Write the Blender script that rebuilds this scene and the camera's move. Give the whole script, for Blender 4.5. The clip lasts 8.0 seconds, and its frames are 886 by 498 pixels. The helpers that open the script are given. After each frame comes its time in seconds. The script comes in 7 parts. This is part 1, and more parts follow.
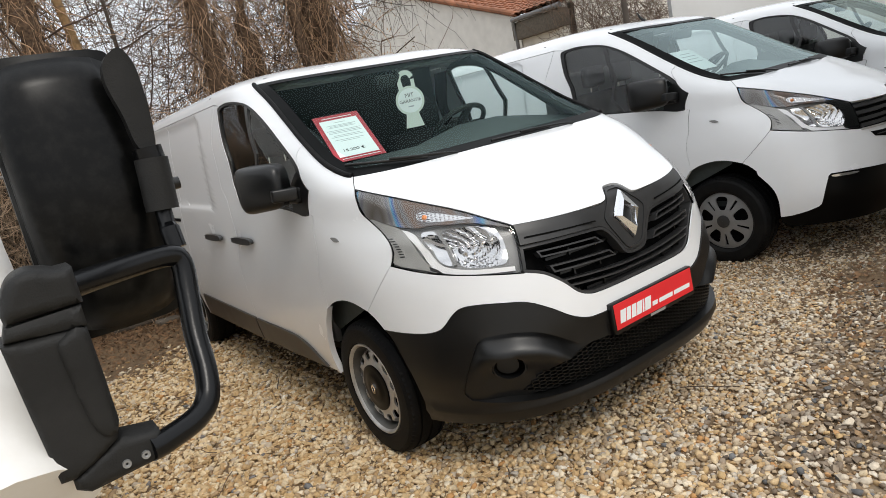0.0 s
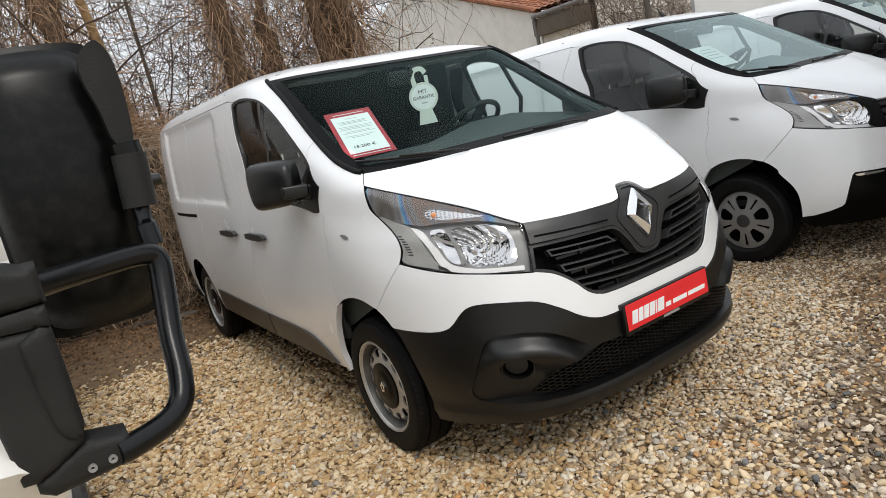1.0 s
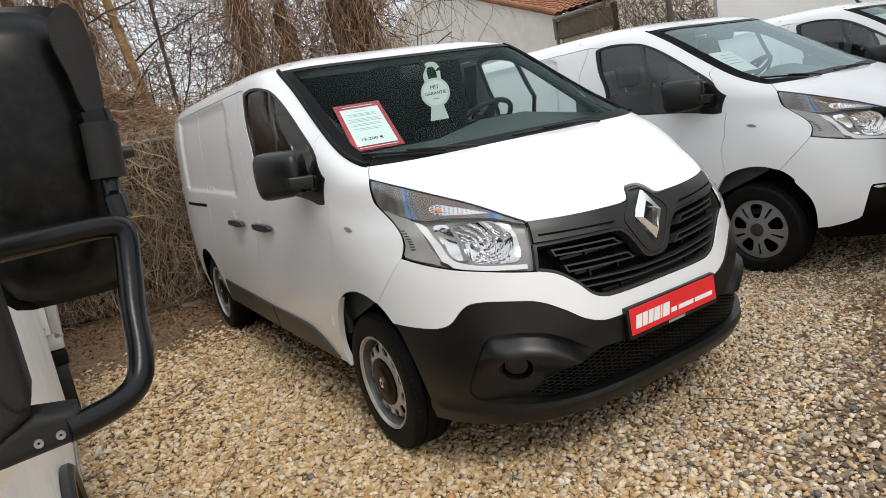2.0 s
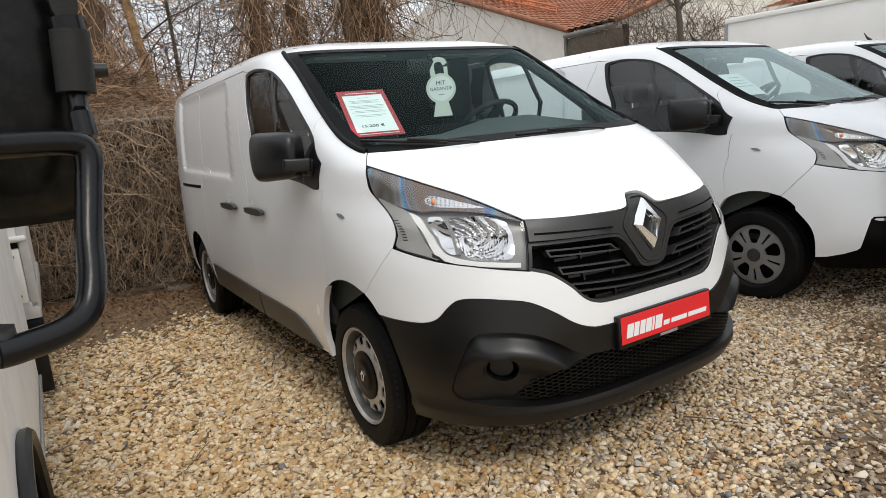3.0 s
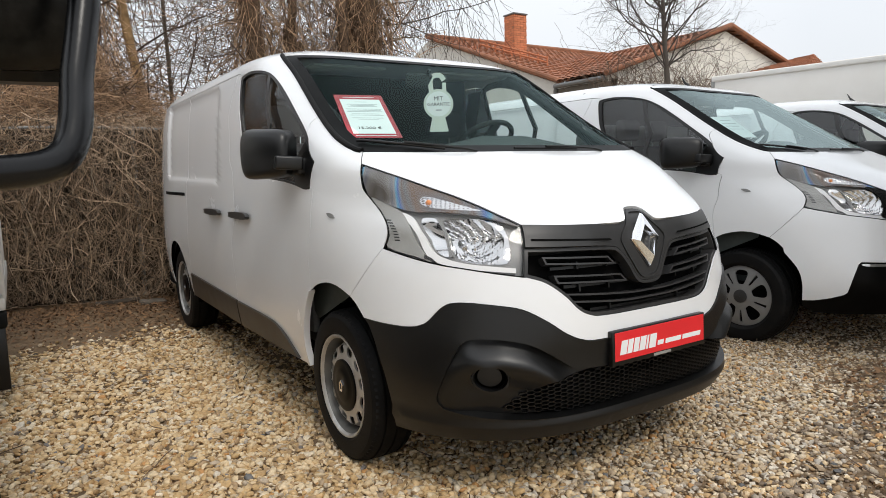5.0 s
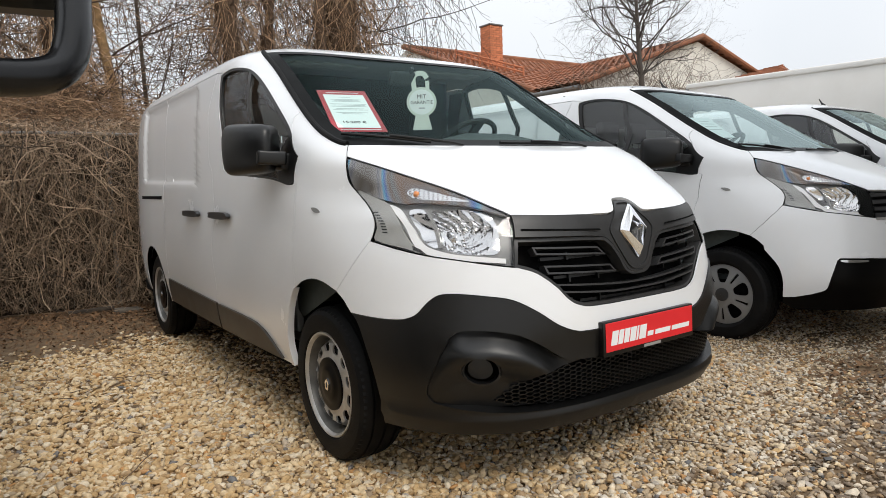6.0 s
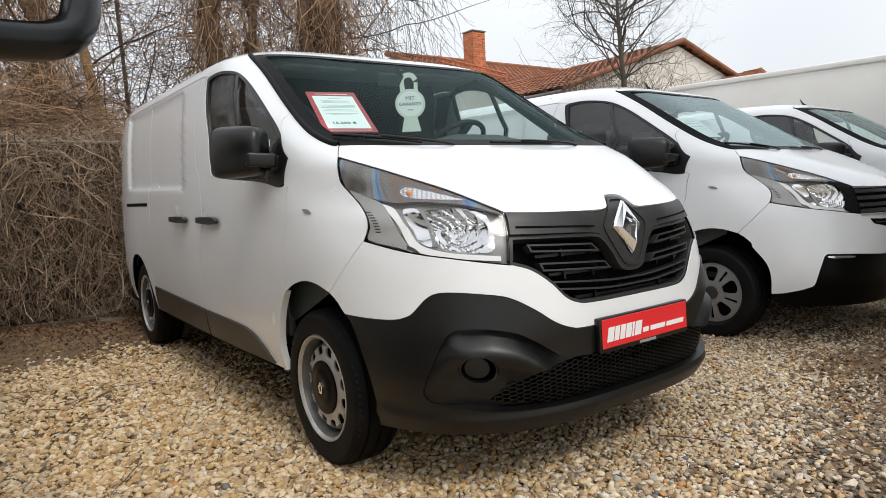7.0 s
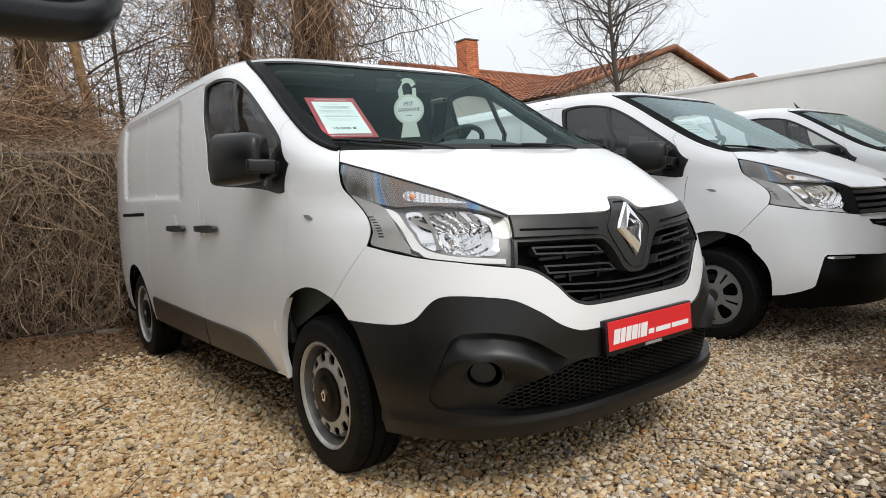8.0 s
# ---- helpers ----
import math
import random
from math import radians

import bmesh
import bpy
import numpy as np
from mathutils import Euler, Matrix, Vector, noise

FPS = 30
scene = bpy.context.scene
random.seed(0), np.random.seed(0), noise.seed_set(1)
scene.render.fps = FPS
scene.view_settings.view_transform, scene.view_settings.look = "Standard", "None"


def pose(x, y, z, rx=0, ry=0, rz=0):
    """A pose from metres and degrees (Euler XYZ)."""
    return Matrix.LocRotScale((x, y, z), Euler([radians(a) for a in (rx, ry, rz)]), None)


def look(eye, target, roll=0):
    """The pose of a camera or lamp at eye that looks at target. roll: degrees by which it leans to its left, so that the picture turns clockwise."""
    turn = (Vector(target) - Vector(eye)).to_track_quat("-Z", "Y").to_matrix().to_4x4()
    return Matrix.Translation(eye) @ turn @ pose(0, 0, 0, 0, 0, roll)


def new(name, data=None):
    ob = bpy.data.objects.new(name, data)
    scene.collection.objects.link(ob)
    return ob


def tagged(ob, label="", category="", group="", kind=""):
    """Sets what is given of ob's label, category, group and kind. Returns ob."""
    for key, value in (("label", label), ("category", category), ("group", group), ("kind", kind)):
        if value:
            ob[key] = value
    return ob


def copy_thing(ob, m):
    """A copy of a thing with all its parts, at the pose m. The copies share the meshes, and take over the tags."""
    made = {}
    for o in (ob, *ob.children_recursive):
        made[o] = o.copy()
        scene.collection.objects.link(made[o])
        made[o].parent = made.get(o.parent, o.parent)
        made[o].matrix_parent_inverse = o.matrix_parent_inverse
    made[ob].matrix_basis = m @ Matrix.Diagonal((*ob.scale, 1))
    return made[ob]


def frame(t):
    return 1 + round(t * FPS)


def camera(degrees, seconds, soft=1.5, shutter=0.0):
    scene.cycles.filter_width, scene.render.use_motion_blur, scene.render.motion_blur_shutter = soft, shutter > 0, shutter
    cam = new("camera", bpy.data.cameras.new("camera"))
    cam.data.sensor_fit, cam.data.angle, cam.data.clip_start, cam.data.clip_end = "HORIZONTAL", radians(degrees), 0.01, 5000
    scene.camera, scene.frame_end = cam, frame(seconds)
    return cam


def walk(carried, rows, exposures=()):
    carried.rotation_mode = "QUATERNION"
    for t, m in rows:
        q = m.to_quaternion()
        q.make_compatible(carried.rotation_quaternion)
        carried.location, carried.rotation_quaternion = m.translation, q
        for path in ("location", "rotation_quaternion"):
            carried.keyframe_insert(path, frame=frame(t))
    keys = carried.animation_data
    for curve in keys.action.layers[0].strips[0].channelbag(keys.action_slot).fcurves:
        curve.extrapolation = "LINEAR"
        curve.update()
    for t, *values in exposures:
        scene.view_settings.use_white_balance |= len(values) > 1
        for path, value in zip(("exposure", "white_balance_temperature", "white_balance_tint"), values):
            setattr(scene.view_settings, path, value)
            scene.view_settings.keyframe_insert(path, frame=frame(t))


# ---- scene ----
cam = camera(68.0, 8.0, soft=0.5)
PATH = [
    (0, (-2.14, -2.705, 1.52), (-1.065, -1.068, 1.115), -12.0),
    (0.5, (-2.113, -2.704, 1.515), (-1.06, -1.054, 1.106), -11.9),
    (1, (-2.089, -2.705, 1.509), (-1.065, -1.035, 1.108), -11.9),
    (1.5, (-2.066, -2.704, 1.496), (-1.067, -1.016, 1.102), -11.7),
    (2.8, (-2.019, -2.675, 1.421), (-1.012, -0.988, 1.046), -6.1),
    (3, (-2.019, -2.658, 1.402), (-1.008, -0.972, 1.036), -5.4),
    (3.5, (-2.015, -2.636, 1.362), (-1.0, -0.945, 1.03), -4.1),
    (4, (-2.015, -2.62, 1.321), (-0.989, -0.929, 1.025), -3.0),
    (4.5, (-2.025, -2.599, 1.28), (-0.973, -0.922, 1.017), -2.0),
    (6, (-2.061, -2.53, 1.161), (-0.919, -0.902, 0.959), -1.9),
    (6.5, (-2.068, -2.514, 1.142), (-0.897, -0.906, 0.945), -2.3),
    (7, (-2.080, -2.499, 1.132), (-0.900, -0.896, 0.949), -2.7),
    (7.5, (-2.091, -2.482, 1.123), (-0.907, -0.879, 0.952), -3.2),
    (8, (-2.097, -2.467, 1.115), (-0.902, -0.872, 0.957), -3.4),
]
walk(cam, [(t, look(eye, target, roll)) for t, eye, target, roll in PATH])
scene.view_settings.exposure = 0.05
from mathutils import geometry


# ---- daylight: a bright overcast sky with a broad, weak sun ----
world = bpy.data.worlds.new("overcast_sky")
scene.world = world
world.use_nodes = True
wn, wl = world.node_tree.nodes, world.node_tree.links
wn.clear()
sky = wn.new("ShaderNodeTexSky")
sky.sky_type, sky.sun_disc = "NISHITA", False
sky.sun_elevation, sky.sun_rotation, sky.dust_density = radians(49), radians(188), 4.0
cloud_at = wn.new("ShaderNodeTexCoord")
cloud = wn.new("ShaderNodeTexNoise")
cloud.inputs["Scale"].default_value, cloud.inputs["Detail"].default_value = 1.6, 4.0
cloud_ramp = wn.new("ShaderNodeValToRGB")
cloud_ramp.color_ramp.elements[0].position, cloud_ramp.color_ramp.elements[0].color = 0.3, (6.8, 7.1, 7.5, 1)
cloud_ramp.color_ramp.elements[1].position, cloud_ramp.color_ramp.elements[1].color = 0.75, (8.2, 8.4, 8.6, 1)
# an overcast dome is brighter overhead than along the horizon
up_split, up_rise, dome = wn.new("ShaderNodeSeparateXYZ"), wn.new("ShaderNodeMapRange"), wn.new("ShaderNodeMixRGB")
up_rise.inputs["From Min"].default_value, up_rise.inputs["From Max"].default_value = 0.05, 1.0
up_rise.inputs["To Min"].default_value, up_rise.inputs["To Max"].default_value = 1.14, 1.85
dome.blend_type = "MULTIPLY"
dome.inputs[0].default_value = 1.0
sky_mix = wn.new("ShaderNodeMixRGB")
sky_mix.inputs[0].default_value = 0.88
back = wn.new("ShaderNodeBackground")
back.inputs["Strength"].default_value = 0.105
wout = wn.new("ShaderNodeOutputWorld")
wl.new(cloud_at.outputs["Generated"], cloud.inputs["Vector"])
wl.new(cloud_at.outputs["Generated"], up_split.inputs[0])
wl.new(up_split.outputs["Z"], up_rise.inputs["Value"])
wl.new(cloud.outputs[0], cloud_ramp.inputs[0])
wl.new(cloud_ramp.outputs[0], dome.inputs[1])
wl.new(up_rise.outputs[0], dome.inputs[2])
wl.new(sky.outputs[0], sky_mix.inputs[1])
wl.new(dome.outputs[0], sky_mix.inputs[2])
wl.new(sky_mix.outputs[0], back.inputs["Color"])
wl.new(back.outputs[0], wout.inputs["Surface"])

sun_data = bpy.data.lights.new("sun", "SUN")
sun_data.energy, sun_data.angle, sun_data.color = 1.3, radians(16), (1.0, 0.955, 0.885)
sun = new("sun", sun_data)
sun.matrix_world = look((-0.8, -6.0, 7.0), (0.0, 0.0, 0.0))


# ---- materials ----
def material(name, color, rough=0.5, metal=0.0, coat=0.0, vary=0.0, scale=20.0, bump=0.0, bump_scale=120.0, random_tint=0.0, spec=0.5,
             dirt=None, dirt_scale=3.0, dirt_amount=0.3, island=0.0):
    m = bpy.data.materials.new(name)
    m.use_nodes = True
    nt = m.node_tree
    n, l = nt.nodes, nt.links
    p = n["Principled BSDF"]
    p.inputs["Roughness"].default_value, p.inputs["Metallic"].default_value = rough, metal
    p.inputs["Specular IOR Level"].default_value = spec
    p.inputs["Coat Weight"].default_value, p.inputs["Coat Roughness"].default_value = coat, 0.06
    tc = n.new("ShaderNodeTexCoord")
    rgb = n.new("ShaderNodeRGB")
    rgb.outputs[0].default_value = (*color, 1)
    out = rgb.outputs[0]
    if vary:
        t = n.new("ShaderNodeTexNoise")
        t.inputs["Scale"].default_value, t.inputs["Detail"].default_value = scale, 6.0
        l.new(tc.outputs["Object"], t.inputs["Vector"])
        r = n.new("ShaderNodeMapRange")
        r.inputs["From Min"].default_value, r.inputs["From Max"].default_value = 0.3, 0.7
        r.inputs["To Min"].default_value, r.inputs["To Max"].default_value = 1 - vary, 1 + vary
        l.new(t.outputs[0], r.inputs["Value"])
        h = n.new("ShaderNodeHueSaturation")
        l.new(out, h.inputs["Color"])
        l.new(r.outputs[0], h.inputs["Value"])
        out = h.outputs[0]
    if random_tint or island:
        src = n.new("ShaderNodeNewGeometry").outputs["Random Per Island"] if island else n.new("ShaderNodeObjectInfo").outputs["Random"]
        k = island or random_tint
        r = n.new("ShaderNodeMapRange")
        r.inputs["To Min"].default_value, r.inputs["To Max"].default_value = 1 - k, 1 + k
        l.new(src, r.inputs["Value"])
        h = n.new("ShaderNodeHueSaturation")
        l.new(out, h.inputs["Color"])
        l.new(r.outputs[0], h.inputs["Value"])
        out = h.outputs[0]
    if dirt:
        t = n.new("ShaderNodeTexNoise")
        t.inputs["Scale"].default_value, t.inputs["Detail"].default_value, t.inputs["Roughness"].default_value = dirt_scale, 8.0, 0.65
        l.new(tc.outputs["Object"], t.inputs["Vector"])
        r = n.new("ShaderNodeMapRange")
        r.inputs["From Min"].default_value, r.inputs["From Max"].default_value = 0.45, 0.75
        r.inputs["To Max"].default_value = dirt_amount
        l.new(t.outputs[0], r.inputs["Value"])
        mx = n.new("ShaderNodeMixRGB")
        mx.inputs[2].default_value = (*dirt, 1)
        l.new(r.outputs[0], mx.inputs[0])
        l.new(out, mx.inputs[1])
        out = mx.outputs[0]
        rr = n.new("ShaderNodeMapRange")
        rr.inputs["To Min"].default_value, rr.inputs["To Max"].default_value = rough, min(1.0, rough + 0.35)
        l.new(r.outputs[0], rr.inputs["Value"])
        l.new(rr.outputs[0], p.inputs["Roughness"])
    l.new(out, p.inputs["Base Color"])
    if bump:
        t = n.new("ShaderNodeTexNoise")
        t.inputs["Scale"].default_value, t.inputs["Detail"].default_value = bump_scale, 4.0
        l.new(tc.outputs["Object"], t.inputs["Vector"])
        b = n.new("ShaderNodeBump")
        b.inputs["Strength"].default_value, b.inputs["Distance"].default_value = bump, 0.01
        l.new(t.outputs[0], b.inputs["Height"])
        l.new(b.outputs[0], p.inputs["Normal"])
    return m


def glass(name, tint, rough=0.0, low=0.045, high=0.75, sheen=(1.0, 1.0, 1.0)):
    m = bpy.data.materials.new(name)
    m.use_nodes = True
    n, l = m.node_tree.nodes, m.node_tree.links
    n.clear()
    tr, gl, mx, lw, pw, mr, out = (n.new("ShaderNode" + k) for k in ("BsdfTransparent", "BsdfGlossy", "MixShader", "LayerWeight", "Math", "MapRange", "OutputMaterial"))
    tr.inputs["Color"].default_value = (*tint, 1)
    gl.inputs["Roughness"].default_value = rough
    gl.inputs["Color"].default_value = (*sheen, 1)
    lw.inputs["Blend"].default_value = 0.5
    pw.operation = "POWER"
    pw.inputs[1].default_value = 5.0
    mr.inputs["To Min"].default_value, mr.inputs["To Max"].default_value = low, high
    l.new(lw.outputs["Facing"], pw.inputs[0])
    l.new(pw.outputs[0], mr.inputs["Value"])
    l.new(mr.outputs[0], mx.inputs[0])
    l.new(tr.outputs[0], mx.inputs[1])
    l.new(gl.outputs[0], mx.inputs[2])
    l.new(mx.outputs[0], out.inputs["Surface"])
    return m


WHITE = material("white_van_paint", (0.80, 0.815, 0.83), 0.26, coat=0.7, vary=0.012, scale=2.0, dirt=(0.46, 0.43, 0.38), dirt_scale=2.2, dirt_amount=0.06)
PLASTIC = material("black_textured_plastic", (0.0026, 0.0027, 0.0028), 0.36, vary=0.15, scale=30, bump=0.05, bump_scale=900, spec=0.47, dirt=(0.045, 0.042, 0.038), dirt_scale=5, dirt_amount=0.035)
TRIM = material("dark_grey_satin_plastic", (0.030, 0.030, 0.0305), 0.38, vary=0.06, scale=30, bump=0.02, bump_scale=700, spec=0.40)
CLAD = material("dusty_black_sill_plastic", (0.030, 0.026, 0.022), 0.45, vary=0.1, scale=9, dirt=(0.13, 0.10, 0.07), dirt_scale=4, dirt_amount=0.5)
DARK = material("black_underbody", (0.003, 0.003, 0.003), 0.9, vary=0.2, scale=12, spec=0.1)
RUBBER = material("tyre_rubber", (0.0036, 0.0036, 0.0038), 0.62, vary=0.15, scale=40, bump=0.1, bump_scale=300, spec=0.16, dirt=(0.07, 0.06, 0.045), dirt_scale=9, dirt_amount=0.08)
STEEL = material("silver_steel_wheel", (0.50, 0.495, 0.485), 0.34, metal=0.55, vary=0.12, scale=20, dirt=(0.18, 0.155, 0.12), dirt_scale=16, dirt_amount=0.35)
# darker than STEEL, to put the shade inside the rim into its colour
BARREL = material("shaded_rim_barrel", (0.13, 0.128, 0.12), 0.5, metal=0.4, vary=0.25, scale=14)
HUBCAP = material("silver_grey_wheel_cover", (0.23, 0.23, 0.23), 0.4, metal=0.35, vary=0.05, scale=20, dirt=(0.14, 0.12, 0.09), dirt_scale=9, dirt_amount=0.25)
CHROME = material("chrome", (0.80, 0.81, 0.83), 0.09, metal=1.0)
REFLECTOR = material("lamp_reflector", (0.64, 0.64, 0.645), 0.10, metal=1.0)
BLACK_GLOSS = material("deep_black_plastic", (0.0022, 0.0022, 0.0024), 0.3, vary=0.1, scale=20, spec=0.12)
LAMP_GREY = material("lamp_grey_housing", (0.40, 0.40, 0.395), 0.32, metal=0.45, vary=0.08, scale=14)
LAMP_PALE = material("pale_clear_lamp_cover", (0.20, 0.20, 0.195), 0.3, vary=0.05, scale=16)
LAMP_COVER = material("pale_ribbed_lamp_cover", (0.33, 0.33, 0.315), 0.28, vary=0.08, scale=22)
LAMP_BLUE = material("iridescent_lamp_mask", (0.20, 0.20, 0.21), 0.14, spec=0.6)


def iridescent(m):
    """Bands of smoke grey, brown and blue in the tinted lamp edge."""
    n, l = m.node_tree.nodes, m.node_tree.links
    tc, nz, ramp = n.new("ShaderNodeTexCoord"), n.new("ShaderNodeTexNoise"), n.new("ShaderNodeValToRGB")
    nz.inputs["Scale"].default_value, nz.inputs["Detail"].default_value, nz.inputs["Distortion"].default_value = 2.6, 1.0, 0.4
    e = ramp.color_ramp.elements
    e[0].position, e[0].color = 0.28, (0.15, 0.155, 0.16, 1)
    e[1].position, e[1].color = 0.74, (0.20, 0.21, 0.22, 1)
    for q, c in ((0.36, (0.09, 0.095, 0.105)), (0.40, (0.12, 0.075, 0.05)), (0.44, (0.11, 0.115, 0.12)), (0.47, (0.10, 0.075, 0.06)), (0.49, (0.14, 0.15, 0.17)), (0.515, (0.05, 0.10, 0.27)), (0.54, (0.07, 0.22, 0.34)), (0.565, (0.19, 0.20, 0.20)), (0.60, (0.12, 0.12, 0.14)), (0.63, (0.17, 0.165, 0.16)), (0.68, (0.10, 0.09, 0.08))):
        e.new(q).color = (*c, 1)
    l.new(tc.outputs["Object"], nz.inputs["Vector"])
    l.new(nz.outputs[0], ramp.inputs[0])
    l.new(ramp.outputs[0], n["Principled BSDF"].inputs["Base Color"])


iridescent(LAMP_BLUE)
DRL = material("white_light_guide", (0.80, 0.80, 0.80), 0.35)
AMBER = material("amber_bulb", (0.75, 0.28, 0.10), 0.25)
GLASS = glass("green_tinted_glass", (0.80, 0.90, 0.88), low=0.009, high=0.36, sheen=(0.48, 0.64, 0.64))
# GLASS again with its gloss raised to stand in for brighter sky reflection
SKYLIT_GLASS = glass("skylit_green_tinted_glass", (0.80, 0.90, 0.88), low=0.17, high=0.72, sheen=(0.76, 0.92, 0.92))
SIDE_GLASS = glass("side_window_glass", (0.90, 0.94, 0.93), low=0.075)
LENS = glass("clear_lamp_lens", (0.97, 0.97, 0.97), low=0.03)
FRIT = material("black_glass_border", (0.003, 0.0035, 0.0035), 0.4, spec=0.06)
# grey raised to put the highlights of the slat rims into the colour
SLAT = material("dark_grey_slat_plastic", (0.034, 0.034, 0.035), 0.3, vary=0.1, scale=30, spec=0.45)
BULKHEAD = material("grey_fibre_bulkhead_lining", (0.33, 0.345, 0.335), 0.8, vary=0.12, scale=40)
CABIN = material("dark_cabin_plastic", (0.020, 0.0235, 0.0235), 0.6, vary=0.1, scale=30, spec=0.2)
DASH = material("grey_green_dashboard_plastic", (0.050, 0.060, 0.058), 0.6, vary=0.1, scale=30, spec=0.3)
CLOTH = material("grey_seat_cloth", (0.028, 0.029, 0.031), 0.95, vary=0.2, scale=60, bump=0.15, bump_scale=500, spec=0.2)
DOOR_LINING = material("grey_door_lining", (0.12, 0.125, 0.125), 0.7, vary=0.08, scale=14)
LINER = material("pale_door_lining", (0.34, 0.35, 0.35), 0.7, vary=0.06, scale=12)
RED = material("red_printed_card", (0.38, 0.008, 0.020), 0.38)
PLATE_RED = material("red_plate_film", (0.72, 0.022, 0.028), 0.3, vary=0.03, scale=8)
PAPER = material("white_paper", (0.78, 0.80, 0.80), 0.7, vary=0.02, scale=14)
PALE_GREEN = material("pale_tag_card", (0.62, 0.66, 0.60), 0.6)
INK = material("dark_print", (0.03, 0.03, 0.035), 0.7)
GREY_INK = material("grey_print", (0.36, 0.38, 0.40), 0.7)


# ---- mesh helpers ----
def mesh_of(name, verts, faces, mat, sharp=35, smooth=True):
    me = bpy.data.meshes.new(name)
    me.from_pydata(verts if isinstance(verts, list) else np.asarray(verts).tolist(), [], faces if isinstance(faces, list) else np.asarray(faces).tolist())
    if mat:
        me.materials.append(mat)
    if smooth:
        me.shade_smooth()
        if sharp:
            me.set_sharp_from_angle(angle=radians(sharp))
    return me


def put(name, me, parent=None, m=None, label=""):
    ob = new(name, me)
    if parent:
        ob.parent = parent
    if m is not None:
        ob.matrix_local = m
    return tagged(ob, label)


def part(name, bm, mat, parent, label="", m=None, sharp=35, smooth=True):
    me = bpy.data.meshes.new(name)
    bm.to_mesh(me)
    bm.free()
    me.materials.append(mat)
    if smooth:
        me.shade_smooth()
        me.set_sharp_from_angle(angle=radians(sharp))
    return put(name, me, parent, m, label)


def thing(name, label, category, m=None, group="", kind=""):
    ob = new(name)
    ob.empty_display_size = 0.1
    if m is not None:
        ob.matrix_world = m
    return tagged(ob, label, category, group, kind)


def box_bm(x0, x1, y0, y1, z0, z1, bevel=0.0, seg=2, m=None):
    bm = bmesh.new()
    bmesh.ops.create_cube(bm, size=1.0)
    bmesh.ops.transform(bm, verts=bm.verts, matrix=Matrix.Translation(((x0 + x1) / 2, (y0 + y1) / 2, (z0 + z1) / 2)) @ Matrix.Diagonal((x1 - x0, y1 - y0, z1 - z0, 1)))
    if bevel:
        bmesh.ops.bevel(bm, geom=bm.edges[:], offset=bevel, segments=seg, profile=0.5, affect="EDGES", clamp_overlap=True)
    if m is not None:
        bmesh.ops.transform(bm, verts=bm.verts, matrix=m)
    return bm


def revolve(profile, n=48, axis="x", close=False):
    """Profile of (along the axis, radius) turned round the axis."""
    verts, faces = [], []
    k = len(profile)
    for i in range(n):
        a = 2 * math.pi * i / n
        for h, r in profile:
            verts.append((h, r * math.cos(a), r * math.sin(a)) if axis == "x" else (r * math.cos(a), r * math.sin(a), h))
    for i in range(n):
        j = (i + 1) % n
        for q in range(k if close else k - 1):
            p = (q + 1) % k
            faces.append((i * k + q, i * k + p, j * k + p, j * k + q))
    return verts, faces


def tube(points, radius, sides=10, cap=True):
    pts = [Vector(p) for p in points]
    radii = [float(r) for r in radius] if isinstance(radius, (list, tuple)) else [radius] * len(pts)
    verts, faces = [], []
    up = Vector((0.13, 0.31, 0.94)).normalized()
    for i, p in enumerate(pts):
        d = (pts[min(i + 1, len(pts) - 1)] - pts[max(i - 1, 0)]).normalized()
        a = d.cross(up)
        a = a.normalized() if a.length > 1e-3 else d.cross(Vector((1, 0, 0))).normalized()
        b = d.cross(a)
        up = a.cross(d)
        for k in range(sides):
            t = 2 * math.pi * k / sides
            verts.append(tuple(p + radii[i] * (math.cos(t) * a + math.sin(t) * b)))
    for i in range(len(pts) - 1):
        for k in range(sides):
            q = (k + 1) % sides
            faces.append((i * sides + k, i * sides + q, (i + 1) * sides + q, (i + 1) * sides + k))
    if cap:
        faces += [tuple(range(sides))[::-1], tuple(range((len(pts) - 1) * sides, len(pts) * sides))]
    return verts, faces


def smooth(pts, n=6, closed=False):
    """A Catmull-Rom curve through control points of any dimension."""
    p = [np.array(q, float) for q in pts]
    out = []
    m = len(p)
    for i in range(m if closed else m - 1):
        a, b = p[i], p[(i + 1) % m]
        z = p[i - 1] if closed or i else 2 * a - b
        c = p[(i + 2) % m] if closed or i + 2 < m else 2 * b - a
        for k in range(n):
            t = k / n
            out.append(0.5 * (2 * a + (b - z) * t + (2 * z - 5 * a + 4 * b - c) * t * t + (3 * a - z - 3 * b + c) * t**3))
    if not closed:
        out.append(p[-1])
    return [tuple(float(c) for c in q) for q in out]


def inside(x, y, poly):
    hit = False
    j = len(poly) - 1
    for i in range(len(poly)):
        (xi, yi), (xj, yj) = poly[i], poly[j]
        if (yi > y) != (yj > y) and x < (xj - xi) * (y - yi) / (yj - yi) + xi:
            hit = not hit
        j = i
    return hit


def resample(poly, step):
    out = []
    for i, a in enumerate(poly):
        b = poly[(i + 1) % len(poly)]
        d = math.dist(a, b)
        if d < 1e-6:
            continue
        k = max(1, math.ceil(d / step))
        out += [(a[0] + (b[0] - a[0]) * q / k, a[1] + (b[1] - a[1]) * q / k) for q in range(k)]
    return out


